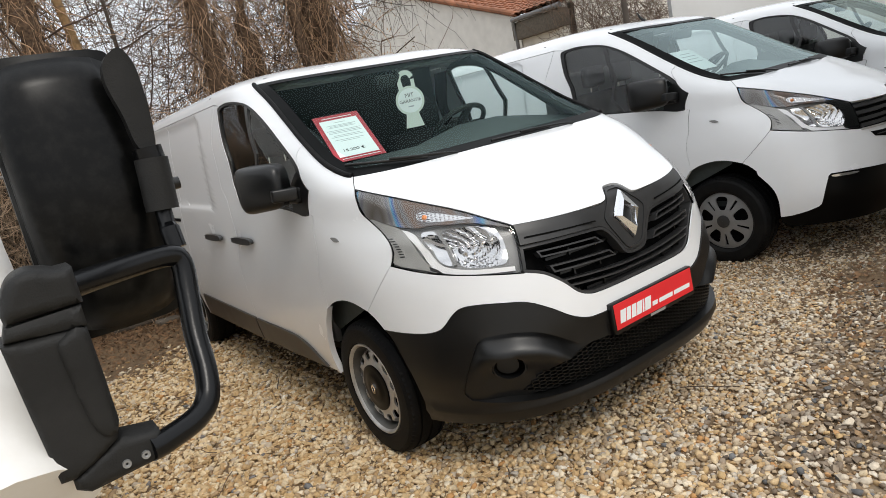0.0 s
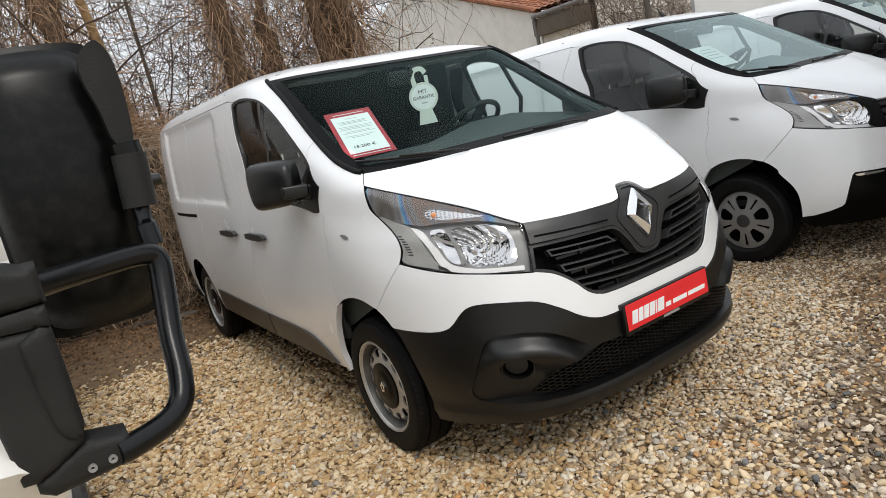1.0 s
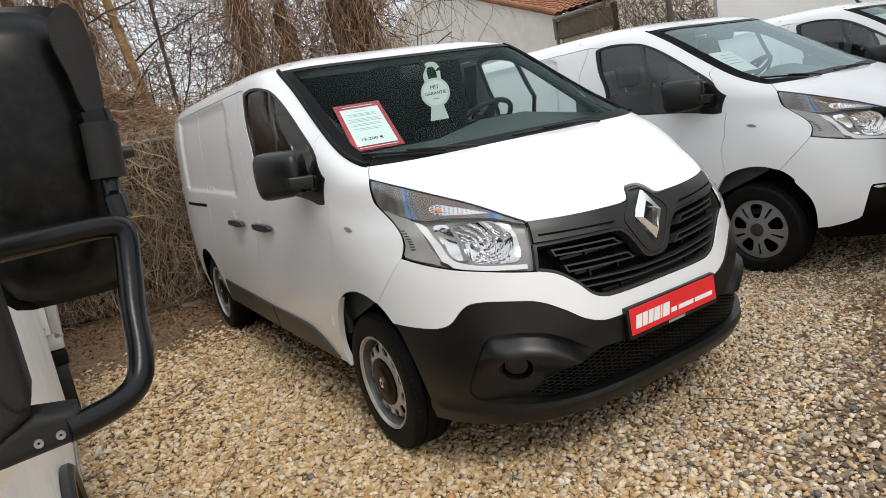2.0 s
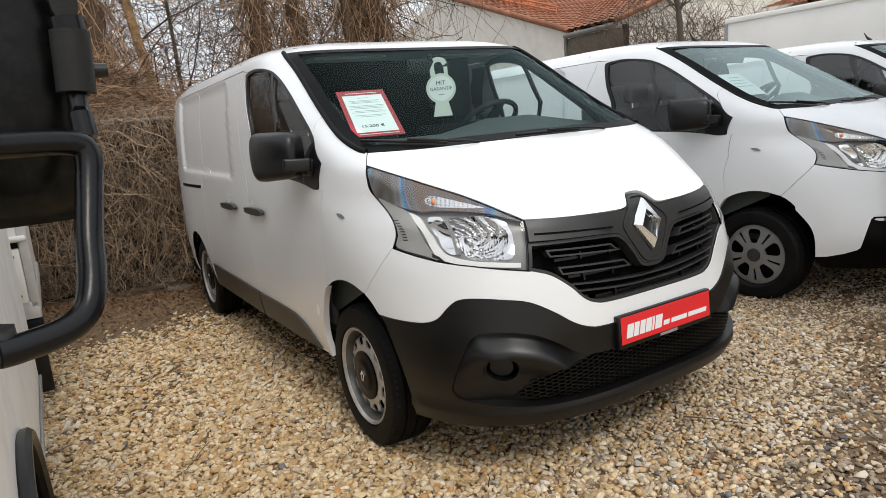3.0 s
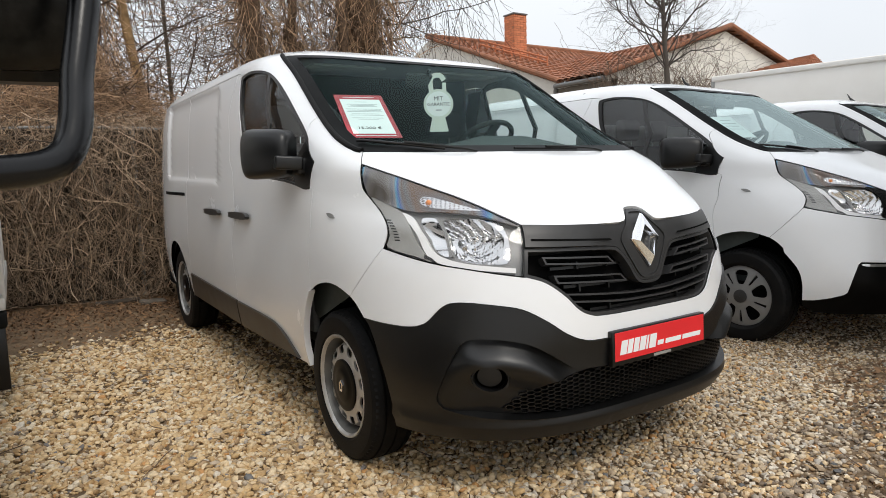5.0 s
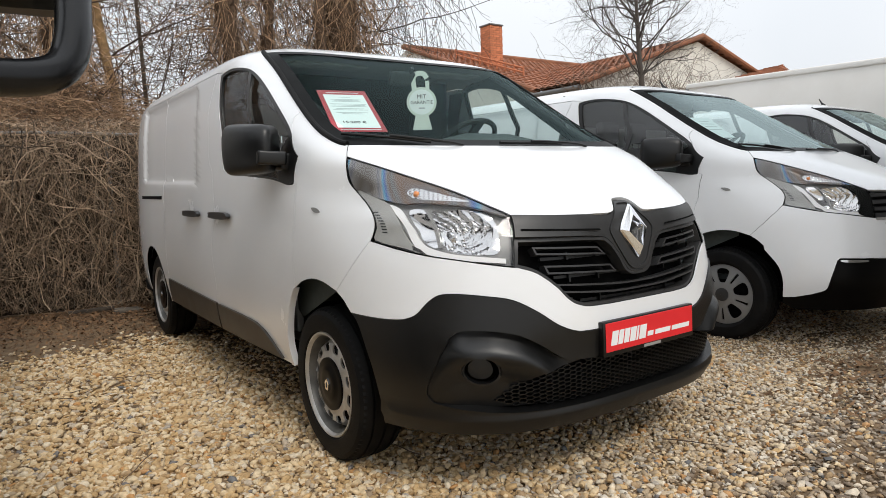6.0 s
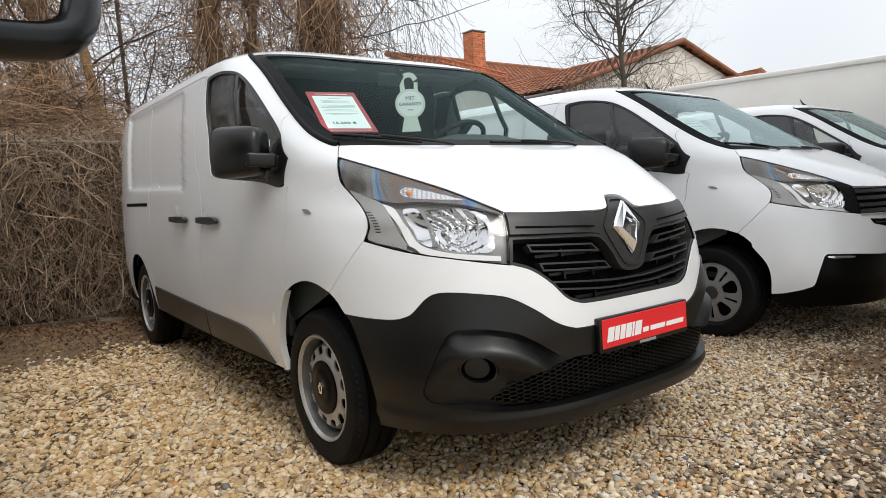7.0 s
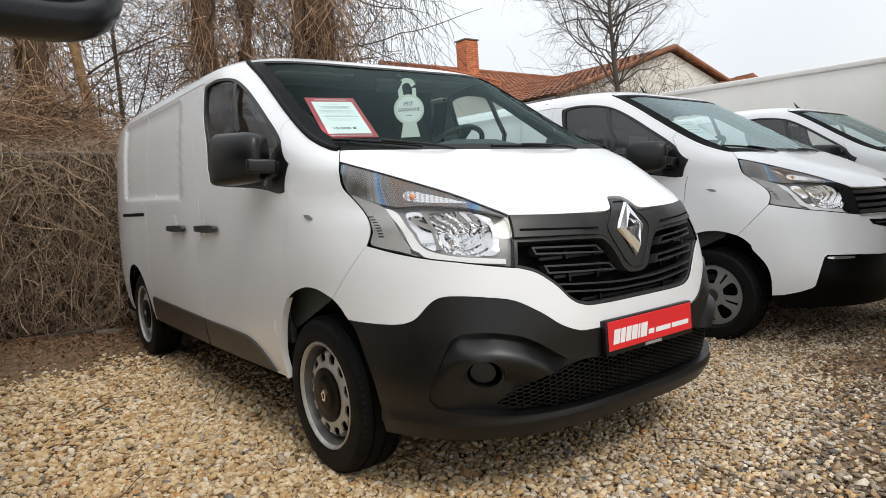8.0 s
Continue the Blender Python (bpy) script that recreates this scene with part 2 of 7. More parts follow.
def shrink(poly, gap):
    """The polygon moved inwards by a gap (outwards where it is negative)."""
    area = sum(a[0] * b[1] - b[0] * a[1] for a, b in zip(poly, poly[1:] + poly[:1]))
    sign = 1 if area > 0 else -1
    out = []
    for i, p in enumerate(poly):
        a, b = poly[i - 1], poly[(i + 1) % len(poly)]
        n1, n2 = (Vector((-(q[1] - o[1]), q[0] - o[0])) for o, q in ((a, p), (p, b)))
        n1, n2 = (v.normalized() if v.length > 1e-9 else Vector((0, 0)) for v in (n1, n2))
        n = n1 + n2
        k = n.length
        n = n / k if k > 1e-3 else n1
        s = min(1 / max(0.4, n.dot(n1) if k > 1e-3 else 1), 2)
        out.append((p[0] + sign * gap * s * n[0], p[1] + sign * gap * s * n[1]))
    return out


def fill(loops, step, creases=()):
    """Triangles inside loops[0] and outside the others, with evenly laid inner points. Returns points, triangles and the loops' vertex rings."""
    pts, edges = [], []
    for loop in loops:
        k = len(pts)
        pts += loop
        edges += [(k + i, k + (i + 1) % len(loop)) for i in range(len(loop))]
    for line in creases:
        k = len(pts)
        pts += line
        edges += [(k + i, k + i + 1) for i in range(len(line) - 1)]
    xs, ys = [p[0] for p in loops[0]], [p[1] for p in loops[0]]
    seam = np.array([p for loop in [*loops, *creases] for p in loop])
    row = 0
    y = min(ys) + step * 0.5
    while y < max(ys):
        x = min(xs) + step * (0.5 if row % 2 else 0.95)
        while x < max(xs):
            if inside(x, y, loops[0]) and not any(inside(x, y, h) for h in loops[1:]) and np.min(np.abs(seam - (x, y)).sum(1)) > step * 0.55:
                pts.append((x, y))
            x += step
        row += 1
        y += step * 0.87
    v, e, f, ov, oe, of = geometry.delaunay_2d_cdt([Vector(p) for p in pts], edges, [], 0, 1e-6)
    tris = []
    for t in f:
        cx, cy = sum(v[i][0] for i in t) / len(t), sum(v[i][1] for i in t) / len(t)
        if inside(cx, cy, loops[0]) and not any(inside(cx, cy, h) for h in loops[1:]):
            a, b, c = (v[i] for i in t[:3])
            tris.append(tuple(t) if (b - a).cross(c - a) > 0 else tuple(t)[::-1])
    return [tuple(p) for p in v], tris


def solid(loops, surf, step=0.05, thick=0.012, creases=(), both=False):
    """A skin with a folded-in rim over the loops: surf(p) gives the place and the normal. both: with its mirror image in x."""
    pts, tris = fill(loops, step, creases)
    place = [surf(p) for p in pts]
    verts = [tuple(Vector(p)) for p, n in place]
    faces = [tuple(t) for t in tris]
    count = {}
    for t in tris:
        for i in range(len(t)):
            e = (t[i], t[(i + 1) % len(t)])
            count[e] = True
    low = {}
    for a, b in list(count):
        if (b, a) not in count:
            for i in (a, b):
                if i not in low:
                    p, n = place[i]
                    low[i] = len(verts)
                    verts.append(tuple(Vector(p) - thick * Vector(n)))
            faces.append((b, a, low[a], low[b]))
    if both:
        k = len(verts)
        verts += [(-x, y, z) for x, y, z in verts]
        faces += [tuple(k + i for i in f)[::-1] for f in faces]
    return verts, faces


def mirrored(verts, faces):
    return [(-x, y, z) for x, y, z in verts], [tuple(f)[::-1] for f in faces]


# ---- the van's skin: one smooth form, from which the panels are cut ----
# height, half width, nose at the centre line, start of the straight side, squareness of the corner
LEVELS = [
    (0.17, 0.83, -0.80, 0.10, 3.0), (0.24, 0.880, -0.890, 0.10, 3.1), (0.32, 0.900, -0.928, 0.10, 3.2), (0.45, 0.925, -0.942, 0.10, 3.3),
    (0.60, 0.938, -0.942, 0.10, 3.1), (0.75, 0.942, -0.932, 0.10, 2.9), (0.90, 0.940, -0.910, 0.12, 2.8),
    (1.00, 0.935, -0.885, 0.16, 2.6), (1.06, 0.933, -0.842, 0.24, 2.6), (1.13, 0.930, -0.710, 0.40, 3.0),
    (1.20, 0.926, -0.530, 0.60, 4.2), (1.27, 0.921, -0.350, 0.80, 6.1), (1.33, 0.916, -0.200, 1.00, 7.2)]
LEVELS += [
    (1.45, 0.908, 0.000, 1.20, 6.0), (1.60, 0.896, 0.250, 1.45, 5.8), (1.75, 0.874, 0.510, 1.65, 6.2),
    (1.85, 0.848, 0.690, 1.80, 6.5), (1.89, 0.815, 0.790, 1.85, 5.5), (1.925, 0.740, 0.940, 1.90, 4.5), (1.948, 0.580, 1.200, 2.00, 3.8),
    (1.960, 0.300, 1.700, 2.20, 3.0), (1.964, 0.0005, 2.300, 2.40, 2.5)]
LV = np.array(LEVELS)
TAIL = 4.10


def pchip(xs, ys):
    xs, ys = np.asarray(xs, float), np.asarray(ys, float)
    h = np.diff(xs)
    d = np.diff(ys) / h
    m = np.zeros(len(xs))
    m[0], m[-1] = d[0], d[-1]
    for i in range(1, len(xs) - 1):
        if d[i - 1] * d[i] > 0:
            a, b = 2 * h[i] + h[i - 1], h[i] + 2 * h[i - 1]
            m[i] = (a + b) / (a / d[i - 1] + b / d[i])
    X = np.linspace(xs[0], xs[-1], 3000)
    i = np.clip(np.searchsorted(xs, X, side="right") - 1, 0, len(h) - 1)
    t = (X - xs[i]) / h[i]
    Y = (1 + 2 * t) * (1 - t) ** 2 * ys[i] + t * (1 - t) ** 2 * h[i] * m[i] + t * t * (3 - 2 * t) * ys[i + 1] + t * t * (t - 1) * h[i] * m[i + 1]
    lo, step, table = xs[0], (xs[-1] - xs[0]) / 2999, Y.tolist()

    def f(x):
        q = min(max((x - lo) / step, 0.0), 2998.999)
        k = int(q)
        return table[k] + (table[k + 1] - table[k]) * (q - k)
    return f


SKIN_V = np.concatenate([[0], np.cumsum(np.hypot(np.diff(LV[:, 0]), 0.6 * np.diff(LV[:, 2]) + 0.4 * np.abs(np.diff(LV[:, 1]))))])
z_of, v_of = pchip(SKIN_V, LV[:, 0]), pchip(LV[:, 0], SKIN_V)
half_of, nose_of, side_of, square_of = (pchip(SKIN_V, LV[:, k]) for k in (1, 2, 3, 4))


def skin_place(q, v):
    z, w, f, b, n = z_of(v), half_of(v), nose_of(v), side_of(v), square_of(v)
    a = abs(q)
    sg = -1.0 if q < 0 else 1.0
    if a >= 1.5:
        y = b + a - 1.5
        x = w - 0.085 * max(0.0, y - 3.0) ** 2 * min(1.0, w / 0.5)
        return Vector((sg * max(x, 0.0), y, z))
    p = a / 1.5 * math.pi / 2
    r = (math.sin(p) ** n + math.cos(p) ** n) ** (-1 / n)
    return Vector((sg * w * r * math.sin(p), b - (b - f) * r * math.cos(p), z))


def skin(q, v):
    p = skin_place(q, v)
    d = 0.006
    n = (skin_place(q + d, v) - skin_place(q - d, v)).cross(skin_place(q, v + d) - skin_place(q, v - d))
    return p, (n.normalized() if n.length > 1e-12 else Vector((0, 0, 1)))


def lifted(lift):
    def f(p):
        a, n = skin(*p)
        k = float(lift(*p) if callable(lift) else lift)
        return a + k * n, n
    return f


def fr(pts):
    """Front points: (share of the way round the corner, height) as skin coordinates."""
    return [(float(1.5 * s if abs(s) < 1 else math.copysign(1.5 + abs(s) - 1, s)), float(v_of(z))) for s, z in pts]


def sd(pts):
    """Side points: (y, height) as skin coordinates."""
    return [(float(1.5 + y - side_of(v_of(z))), float(v_of(z))) for y, z in pts]


def step_up(a, b, x):
    t = min(1.0, max(0.0, (x - a) / (b - a)))
    return t * t * (3 - 2 * t)


def join(*runs):
    out = []
    for run in runs:
        out += run if not out or math.dist(out[-1], run[0]) > 1e-4 else run[1:]
    return out if math.dist(out[0], out[-1]) > 1e-4 else out[:-1]


def whole(half):
    """A closed loop from its right half, which runs from the centre line back to the centre line."""
    return half + [(-a, b) for a, b in half[::-1] if abs(a) > 1e-4]


# seams, shared by the panels on both of their sides
S_HT = smooth(fr([(0.518, 1.275), (0.471, 1.210), (0.438, 1.162), (0.410, 1.124), (0.380, 1.077), (0.345, 1.038)]))
S_HB = smooth(fr([(0.362, 0.859), (0.417, 0.873), (0.484, 0.891), (0.541, 0.905), (0.603, 0.925), (0.679, 0.954)]))
S_HO = smooth(fr([(0.679, 0.954), (0.664, 0.995), (0.651, 1.043), (0.645, 1.077), (0.630, 1.121), (0.610, 1.166), (0.566, 1.218), (0.518, 1.275)]))
S_HOOD_REAR = smooth(fr([(0.484, 1.322), (0.373, 1.317), (0.212, 1.317), (0.0, 1.318)]))
S_HOOD_FRONT = smooth(fr([(0.345, 1.038), (0.256, 1.031), (0.16, 1.027), (0.078, 1.026)])) + smooth(fr([(0.060, 1.030), (0.050, 1.040), (0.036, 1.066), (0.022, 1.077), (0.0, 1.079)]))
S_GLASS_SIDE = smooth(fr([(0.484, 1.322), (0.499, 1.340), (0.518, 1.405), (0.520, 1.501), (0.508, 1.730), (0.514, 1.858)]))
S_GLASS_TOP = smooth(fr([(0.514, 1.858), (0.36, 1.857), (0.0, 1.856)]))
S_PILLAR = smooth(fr([(0.520, 1.501), (0.562, 1.461), (0.594, 1.389), (0.638, 1.292)]))
S_WIN_FRONT = smooth(fr([(0.638, 1.292), (0.594, 1.389), (0.578, 1.520), (0.570, 1.654), (0.578, 1.747), (0.608, 1.789), (0.669, 1.812), (0.732, 1.809)]))
S_WIN_REAR = smooth(fr([(0.732, 1.809), (0.790, 1.765), (0.969, 1.489)]) + sd([(1.175, 1.32)]))
S_WIN_LOW = smooth(sd([(1.175, 1.32), (1.10, 1.252), (0.514, 1.206), (0.288, 1.172)])) + smooth(fr([(0.831, 1.171), (0.790, 1.185), (0.638, 1.292)]))
S_DOOR_FRONT = smooth(sd([(0.205, 1.171), (0.18, 0.96), (0.185, 0.72)]))
S_SEAM_B = smooth(sd([(1.43, 1.825), (1.44, 1.33), (1.38, 0.94), (1.385, 0.60), (1.41, 0.335)]))
S_SEAM_S = sd([(2.60, z) for z in np.linspace(1.825, 0.335, 80)])
S_ARCH_BACK = smooth(sd([(0.185, 0.72), (0.25, 0.629), (0.299, 0.515), (0.318, 0.431), (0.315, 0.337)]))
S_FENDER = fr([(0.679, 0.954), (0.812, 0.752)])
S_ARCH_WING = smooth(fr([(0.812, 0.752), (0.872, 0.778), (0.935, 0.781)]) + sd([(0.105, 0.757), (0.185, 0.72)]))
S_ARCH_NOSE = smooth(fr([(0.812, 0.752), (0.784, 0.722), (0.758, 0.679)]))
S_BUMP_TOP = smooth(fr([(0.758, 0.679), (0.688, 0.676), (0.625, 0.678), (0.593, 0.688), (0.573, 0.706), (0.547, 0.749), (0.523, 0.772), (0.487, 0.776), (0.430, 0.767),
                        (0.373, 0.749), (0.319, 0.701), (0.277, 0.653), (0.235, 0.624), (0.186, 0.616), (0.0, 0.618)]), 4)
S_BUMP_ARCH = smooth(fr([(0.69, 0.262), (0.694, 0.440), (0.715, 0.560), (0.738, 0.646), (0.758, 0.679)]))
S_BUMP_LOW = smooth(fr([(0.0, 0.275), (0.257, 0.275), (0.456, 0.270), (0.664, 0.262), (0.69, 0.262)]))
S_GRILLE_LOW = smooth(fr([(0.358, 0.860), (0.315, 0.835), (0.272, 0.783), (0.243, 0.735), (0.213, 0.710), (0.165, 0.700), (0.0, 0.699)]), 4)
S_TRIM_LOW = smooth(fr([(0.0, 0.803), (0.024, 0.806), (0.043, 0.822), (0.064, 0.875), (0.094, 0.928), (0.14, 0.947), (0.352, 0.960)]), 4)


def panel(name, loops, mat, parent, step=0.05, lift=0.0, thick=0.014, gap=0.0013, creases=(), label="", sides="rl", meshes={}):
    """A body panel cut from the skin: sides "rl" makes one for either side, "whole" one across the centre line, "pair" one mesh of both halves."""
    outer = resample(shrink(loops[0], gap), step)
    holes = [resample(h, step) for h in loops[1:]]
    verts, faces = solid([outer] + holes, lifted(lift), step, thick, creases, both=sides == "pair")
    made = []
    if sides in ("whole", "pair"):
        made.append(put(name, mesh_of(name, verts, faces, mat), parent, None, label))
    else:
        for k in sides:
            v, f = (verts, faces) if k == "l" else mirrored(verts, faces)
            owner = parent[k == "l"] if isinstance(parent, (list, tuple)) else parent
            made.append(put(name, mesh_of(name, v, f, mat), owner, None, label))
    return made


def ring(cx, cy, rx, ry, n=28, power=2.0):
    return [(cx + rx * math.copysign(abs(math.cos(t)) ** (2 / power), math.cos(t)), cy + ry * math.copysign(abs(math.sin(t)) ** (2 / power), math.sin(t)))
            for t in (2 * math.pi * k / n for k in range(n))]


van_doors = {}


def body_panels(van, broad_seal):
    """The painted and plastic shell that all the vans share."""
    panel("hood", [whole(join(S_HOOD_REAR[::-1], S_GLASS_SIDE[:1], S_HT, S_HOOD_FRONT))], WHITE, van, 0.06, sides="whole", label="white painted hood", gap=0.0015, thick=0.018)
    panel("front_fender", [join(S_PILLAR, S_WIN_LOW[-7:][::-1], S_DOOR_FRONT, S_ARCH_WING[::-1], S_FENDER[::-1], S_HO, S_GLASS_SIDE[:19])], WHITE, van, 0.05, gap=0.001, thick=0.004)
    # stamped field of the cargo side
    def stamp(q, v):
        z = z_of(v)
        y = side_of(v) + q - 1.5
        e = min(step_up(1.72, 1.765, y), 1 - step_up(3.30, 3.345, y), step_up(1.205, 1.245, z - 0.02 * (y - 2.5)), 1 - step_up(1.79, 1.82, z))
        return -0.016 * e
    field = [sd([(y, 1.205 + 0.02 * (y - 2.5) + d) for y in np.linspace(1.80, 3.26, 50)]) for d in (0.0, 0.01, 0.02, 0.03, 0.04)]
    field += [sd([(y, z) for y in np.linspace(1.80, 3.26, 50)]) for z in (1.79, 1.805, 1.818)]
    field += [sd([(y, z) for z in np.linspace(1.265, 1.775, 22)]) for y in (1.72, 1.732, 1.743, 1.754, 1.765, 3.30, 3.322, 3.345)]
    def only(lo, hi):
        out = []
        for line in field:
            run = [p for p in line if lo < side_of(p[1]) + p[0] - 1.5 < hi]
            if len(run) > 1:
                out.append(run)
        return out
    doors = panel("front_door", [join(S_DOOR_FRONT[::-1], S_WIN_LOW[-7:], S_WIN_LOW[::-1][6:], S_WIN_REAR[::-1], sd([(1.43, 1.825)]), S_SEAM_B, sd([(0.9, 0.333)]), S_ARCH_BACK[::-1])], WHITE, van, 0.055, label="white front door", thick=0.004)
    slides = panel("sliding_door", [join(sd([(1.43, 1.825)]), sd([(2.0, 1.826)]), S_SEAM_S, sd([(2.0, 0.335)]), S_SEAM_B[::-1])], WHITE, van, 0.06, lift=stamp, creases=only(1.46, 2.58), label="white load-bay side panel", thick=0.004)
    back = [(3.098 + 0.40 * math.cos(t), 0.33 + 0.40 * math.sin(t)) for t in (math.pi * k / 28 for k in range(29))]
    panel("rear_quarter", [join(S_SEAM_S[::-1], sd([(3.3, 1.826), (TAIL, 1.826)]), sd([(TAIL, 1.0), (TAIL, 0.335)]), sd(back), S_SEAM_S[1:])], WHITE, van, 0.06, lift=stamp, creases=only(2.62, 4.0), label="white rear quarter panel", thick=0.004)
    top = z_of(SKIN_V[-1])
    rear_edge = sd([(TAIL, z) for z in (1.829, 1.85, 1.89, 1.925, 1.948, 1.960, 1.9635)])
    ridge = [(float(a), float(SKIN_V[-1])) for a in np.linspace(rear_edge[-1][0], 0.0, 30)]
    crown = [(0.0, float(v)) for v in np.linspace(SKIN_V[-1], v_of(1.856), 12)]
    panel("roof", [join(S_GLASS_SIDE[18:], S_GLASS_TOP, crown[::-1], ridge[::-1], rear_edge[::-1], sd([(2.6, 1.829)]), sd([(1.43, 1.829)]), S_WIN_FRONT[::-1], S_PILLAR[::-1])],
          WHITE, van, 0.07, gap=0.0005, sides="pair", label="white roof with the windscreen pillars")
    # glass
    edge = whole(join(S_GLASS_TOP[::-1], S_GLASS_SIDE[::-1], S_HOOD_REAR))
    inner = shrink(edge, 0.034)
    inner = [(a * 0.968, b + 0.016 * step_up(v_of(1.6), v_of(1.33), b)) for a, b in inner]
    for ob in panel("windscreen", [shrink(edge, 0.004)], GLASS, van, 0.10, lift=-0.004, thick=0.004, sides="whole", label="green-tinted windscreen"):
        ob.visible_shadow = False
    panel("windscreen_border", [edge, inner], FRIT, van, 0.08, lift=-0.001, thick=0.003, gap=0.003, sides="whole", label="black printed windscreen border")
    seal = [skin(*p) for p in S_GLASS_SIDE[1:]]
    for sx in (-1, 1):
        v, f = tube([(sx * (p.x - 0.004 + 0.003 * n.x), p.y + 0.003 * n.y, p.z + 0.003 * n.z) for p, n in seal], 0.013 if broad_seal else 0.006, 10)
        put("windscreen_seal", mesh_of("windscreen_seal", v, f, RUBBER), van, None, "black rubber windscreen seal")
    win = join(S_WIN_FRONT, S_WIN_REAR, S_WIN_LOW)
    post_in = join(S_GLASS_SIDE[18:], fr([(0.56, 1.855), (0.66, 1.84), (0.732, 1.809)]), S_WIN_FRONT[::-1], S_PILLAR[::-1])
    panel("pillar_trim", [shrink(post_in, -0.012)], CABIN, van, 0.06, lift=-0.030, thick=0.012, gap=0.0, label="dark inner pillar trim")
    lining = S_GLASS_SIDE[4:]
    inward = [(a - 0.045 - 0.075 * step_up(v_of(1.75), v_of(1.36), b), b) for a, b in lining]
    panel("pillar_lining", [lining[::-1] + inward], CABIN, van, 0.06, lift=-0.045, thick=0.01, gap=0.0, label="dark lining beside the windscreen")
    panel("inner_sail", [join(S_PILLAR, sd([(0.34, 1.185), (0.30, 1.17)]), fr([(0.50, 1.26), (0.499, 1.340), (0.518, 1.405)]))], CABIN, van, 0.06, lift=-0.034, thick=0.008, gap=0.0, label="dark inner door corner")
    for ob in panel("side_window", [win], SIDE_GLASS, doors, 0.10, lift=-0.012, thick=0.004):
        ob.visible_shadow = False
    hole = shrink(win, 0.022)
    panel("window_seal", [win, hole], PLASTIC, doors, 0.06, lift=-0.003, thick=0.012, label="black window seal")
    post = sd([(0.680, 1.215), (0.708, 1.218), (0.895, 1.50), (1.095, 1.795), (1.072, 1.795), (0.870, 1.50)])
    panel("window_divider", [post], SLAT, doors, 0.06, lift=-0.007, thick=0.012, label="black window divider")
    corner = join(smooth(fr([(0.638, 1.292), (0.610, 1.352), (0.603, 1.385)])), sd([(0.38, 1.195), (0.288, 1.172)]), fr([(0.831, 1.171), (0.79, 1.185)]))
    panel("mirror_base", [corner], PLASTIC, doors, 0.05, lift=0.004, thick=0.02, gap=0.0, label="black plastic mirror base")
    # dark inner shell seen through the shut lines
    panel("inner_shell", [sd([(0.40, 1.14), (4.0, 1.14), (4.0, 0.40), (3.55, 0.40)] ) + sd(back[2:-2]) [::1] + sd([(2.65, 0.40), (0.40, 0.40)])], DARK, van, 0.15, lift=-0.03, thick=0.005)
    panel("inner_wing", [fr([(0.62, 1.15), (0.70, 0.97)]) + sd([(0.10, 0.83), (0.16, 0.83), (0.16, 1.15)])], DARK, van, 0.12, lift=-0.03, thick=0.005)
    for y0 in (1.41, 2.60):
        panel("seam_backing", [sd([(y0 - 0.06, 1.80), (y0 + 0.06, 1.80), (y0 + 0.06, 1.45), (y0 + 0.06, 1.10), (y0 - 0.06, 1.10), (y0 - 0.06, 1.45)])], DARK, van, 0.12, lift=-0.035, thick=0.004)
    # sill cladding, one piece on the door and one behind it
    panel("sill_cladding", [smooth(sd([(1.375, 0.493), (0.844, 0.487), (0.672, 0.469), (0.554, 0.423), (0.437, 0.347)])) + sd([(0.9, 0.339), (1.395, 0.338)])], CLAD, doors, 0.06, lift=0.012, thick=0.02, label="dusty black plastic sill cladding")
    panel("sill_cladding", [sd([(1.40, 0.494), (2.58, 0.523), (2.62, 0.349), (1.415, 0.338)])], CLAD, van, 0.08, lift=0.012, thick=0.02, label="dusty black plastic sill cladding")
    panel("arch_lip", [join(S_ARCH_BACK, sd([(0.345, 0.337)]), smooth(sd([(0.345, 0.337), (0.352, 0.431), (0.333, 0.515), (0.276, 0.630), (0.192, 0.722)])))[::-1]], WHITE, van, 0.03, lift=0.006, thick=0.03, gap=0.0, label="white rolled wheel arch edge")
    # sliding rail, fuel of the shut line and side repeater
    panel("door_rail", [sd([(2.66, 1.128), (3.46, 1.130), (3.46, 1.104), (2.66, 1.102)])], DARK, van, 0.08, lift=0.002, thick=0.008, label="black sliding-door rail slot")
    panel("side_repeater", [ring(*fr([(0.835, 1.065)])[0], 0.021, 0.014, 20, 3.0)], LAMP_PALE, van, 0.006, lift=0.004, thick=0.008, gap=0.0, label="clear oval side repeater lamp")
    for y0, door in ((1.205, doors), (1.79, slides)):
        grip = sd([(y0 - 0.15, 1.033), (y0 + 0.13, 1.033), (y0 + 0.15, 1.018), (y0 + 0.13, 1.0), (y0 - 0.15, 0.998)])
        panel("door_handle", [shrink(smooth(grip, 4, True), 0.0)], TRIM, door, 0.03, lift=0.034, thick=0.024, gap=0.0, label="dark grey plastic door handle")
        for dy in (-0.12, 0.10):
            panel("handle_foot", [ring(*sd([(y0 + dy, 1.016)])[0], 0.022, 0.012, 12)], TRIM, door, 0.02, lift=0.012, thick=0.016, gap=0.0)
    # closed tail
    out = [skin_place(*sd([(TAIL, z)])[0]) for z in (0.335, 0.5, 0.75, 1.0, 1.25, 1.5, 1.75, 1.85, 1.89, 1.925, 1.948, 1.960)]
    ringv = [tuple(p) for p in out] + [(-p.x, p.y, p.z) for p in out[::-1]]
    put("rear_doors", mesh_of("rear_doors", ringv, [tuple(range(len(ringv)))], WHITE, smooth=False), van)
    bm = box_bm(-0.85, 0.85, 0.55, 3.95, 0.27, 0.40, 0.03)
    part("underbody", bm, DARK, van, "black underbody")
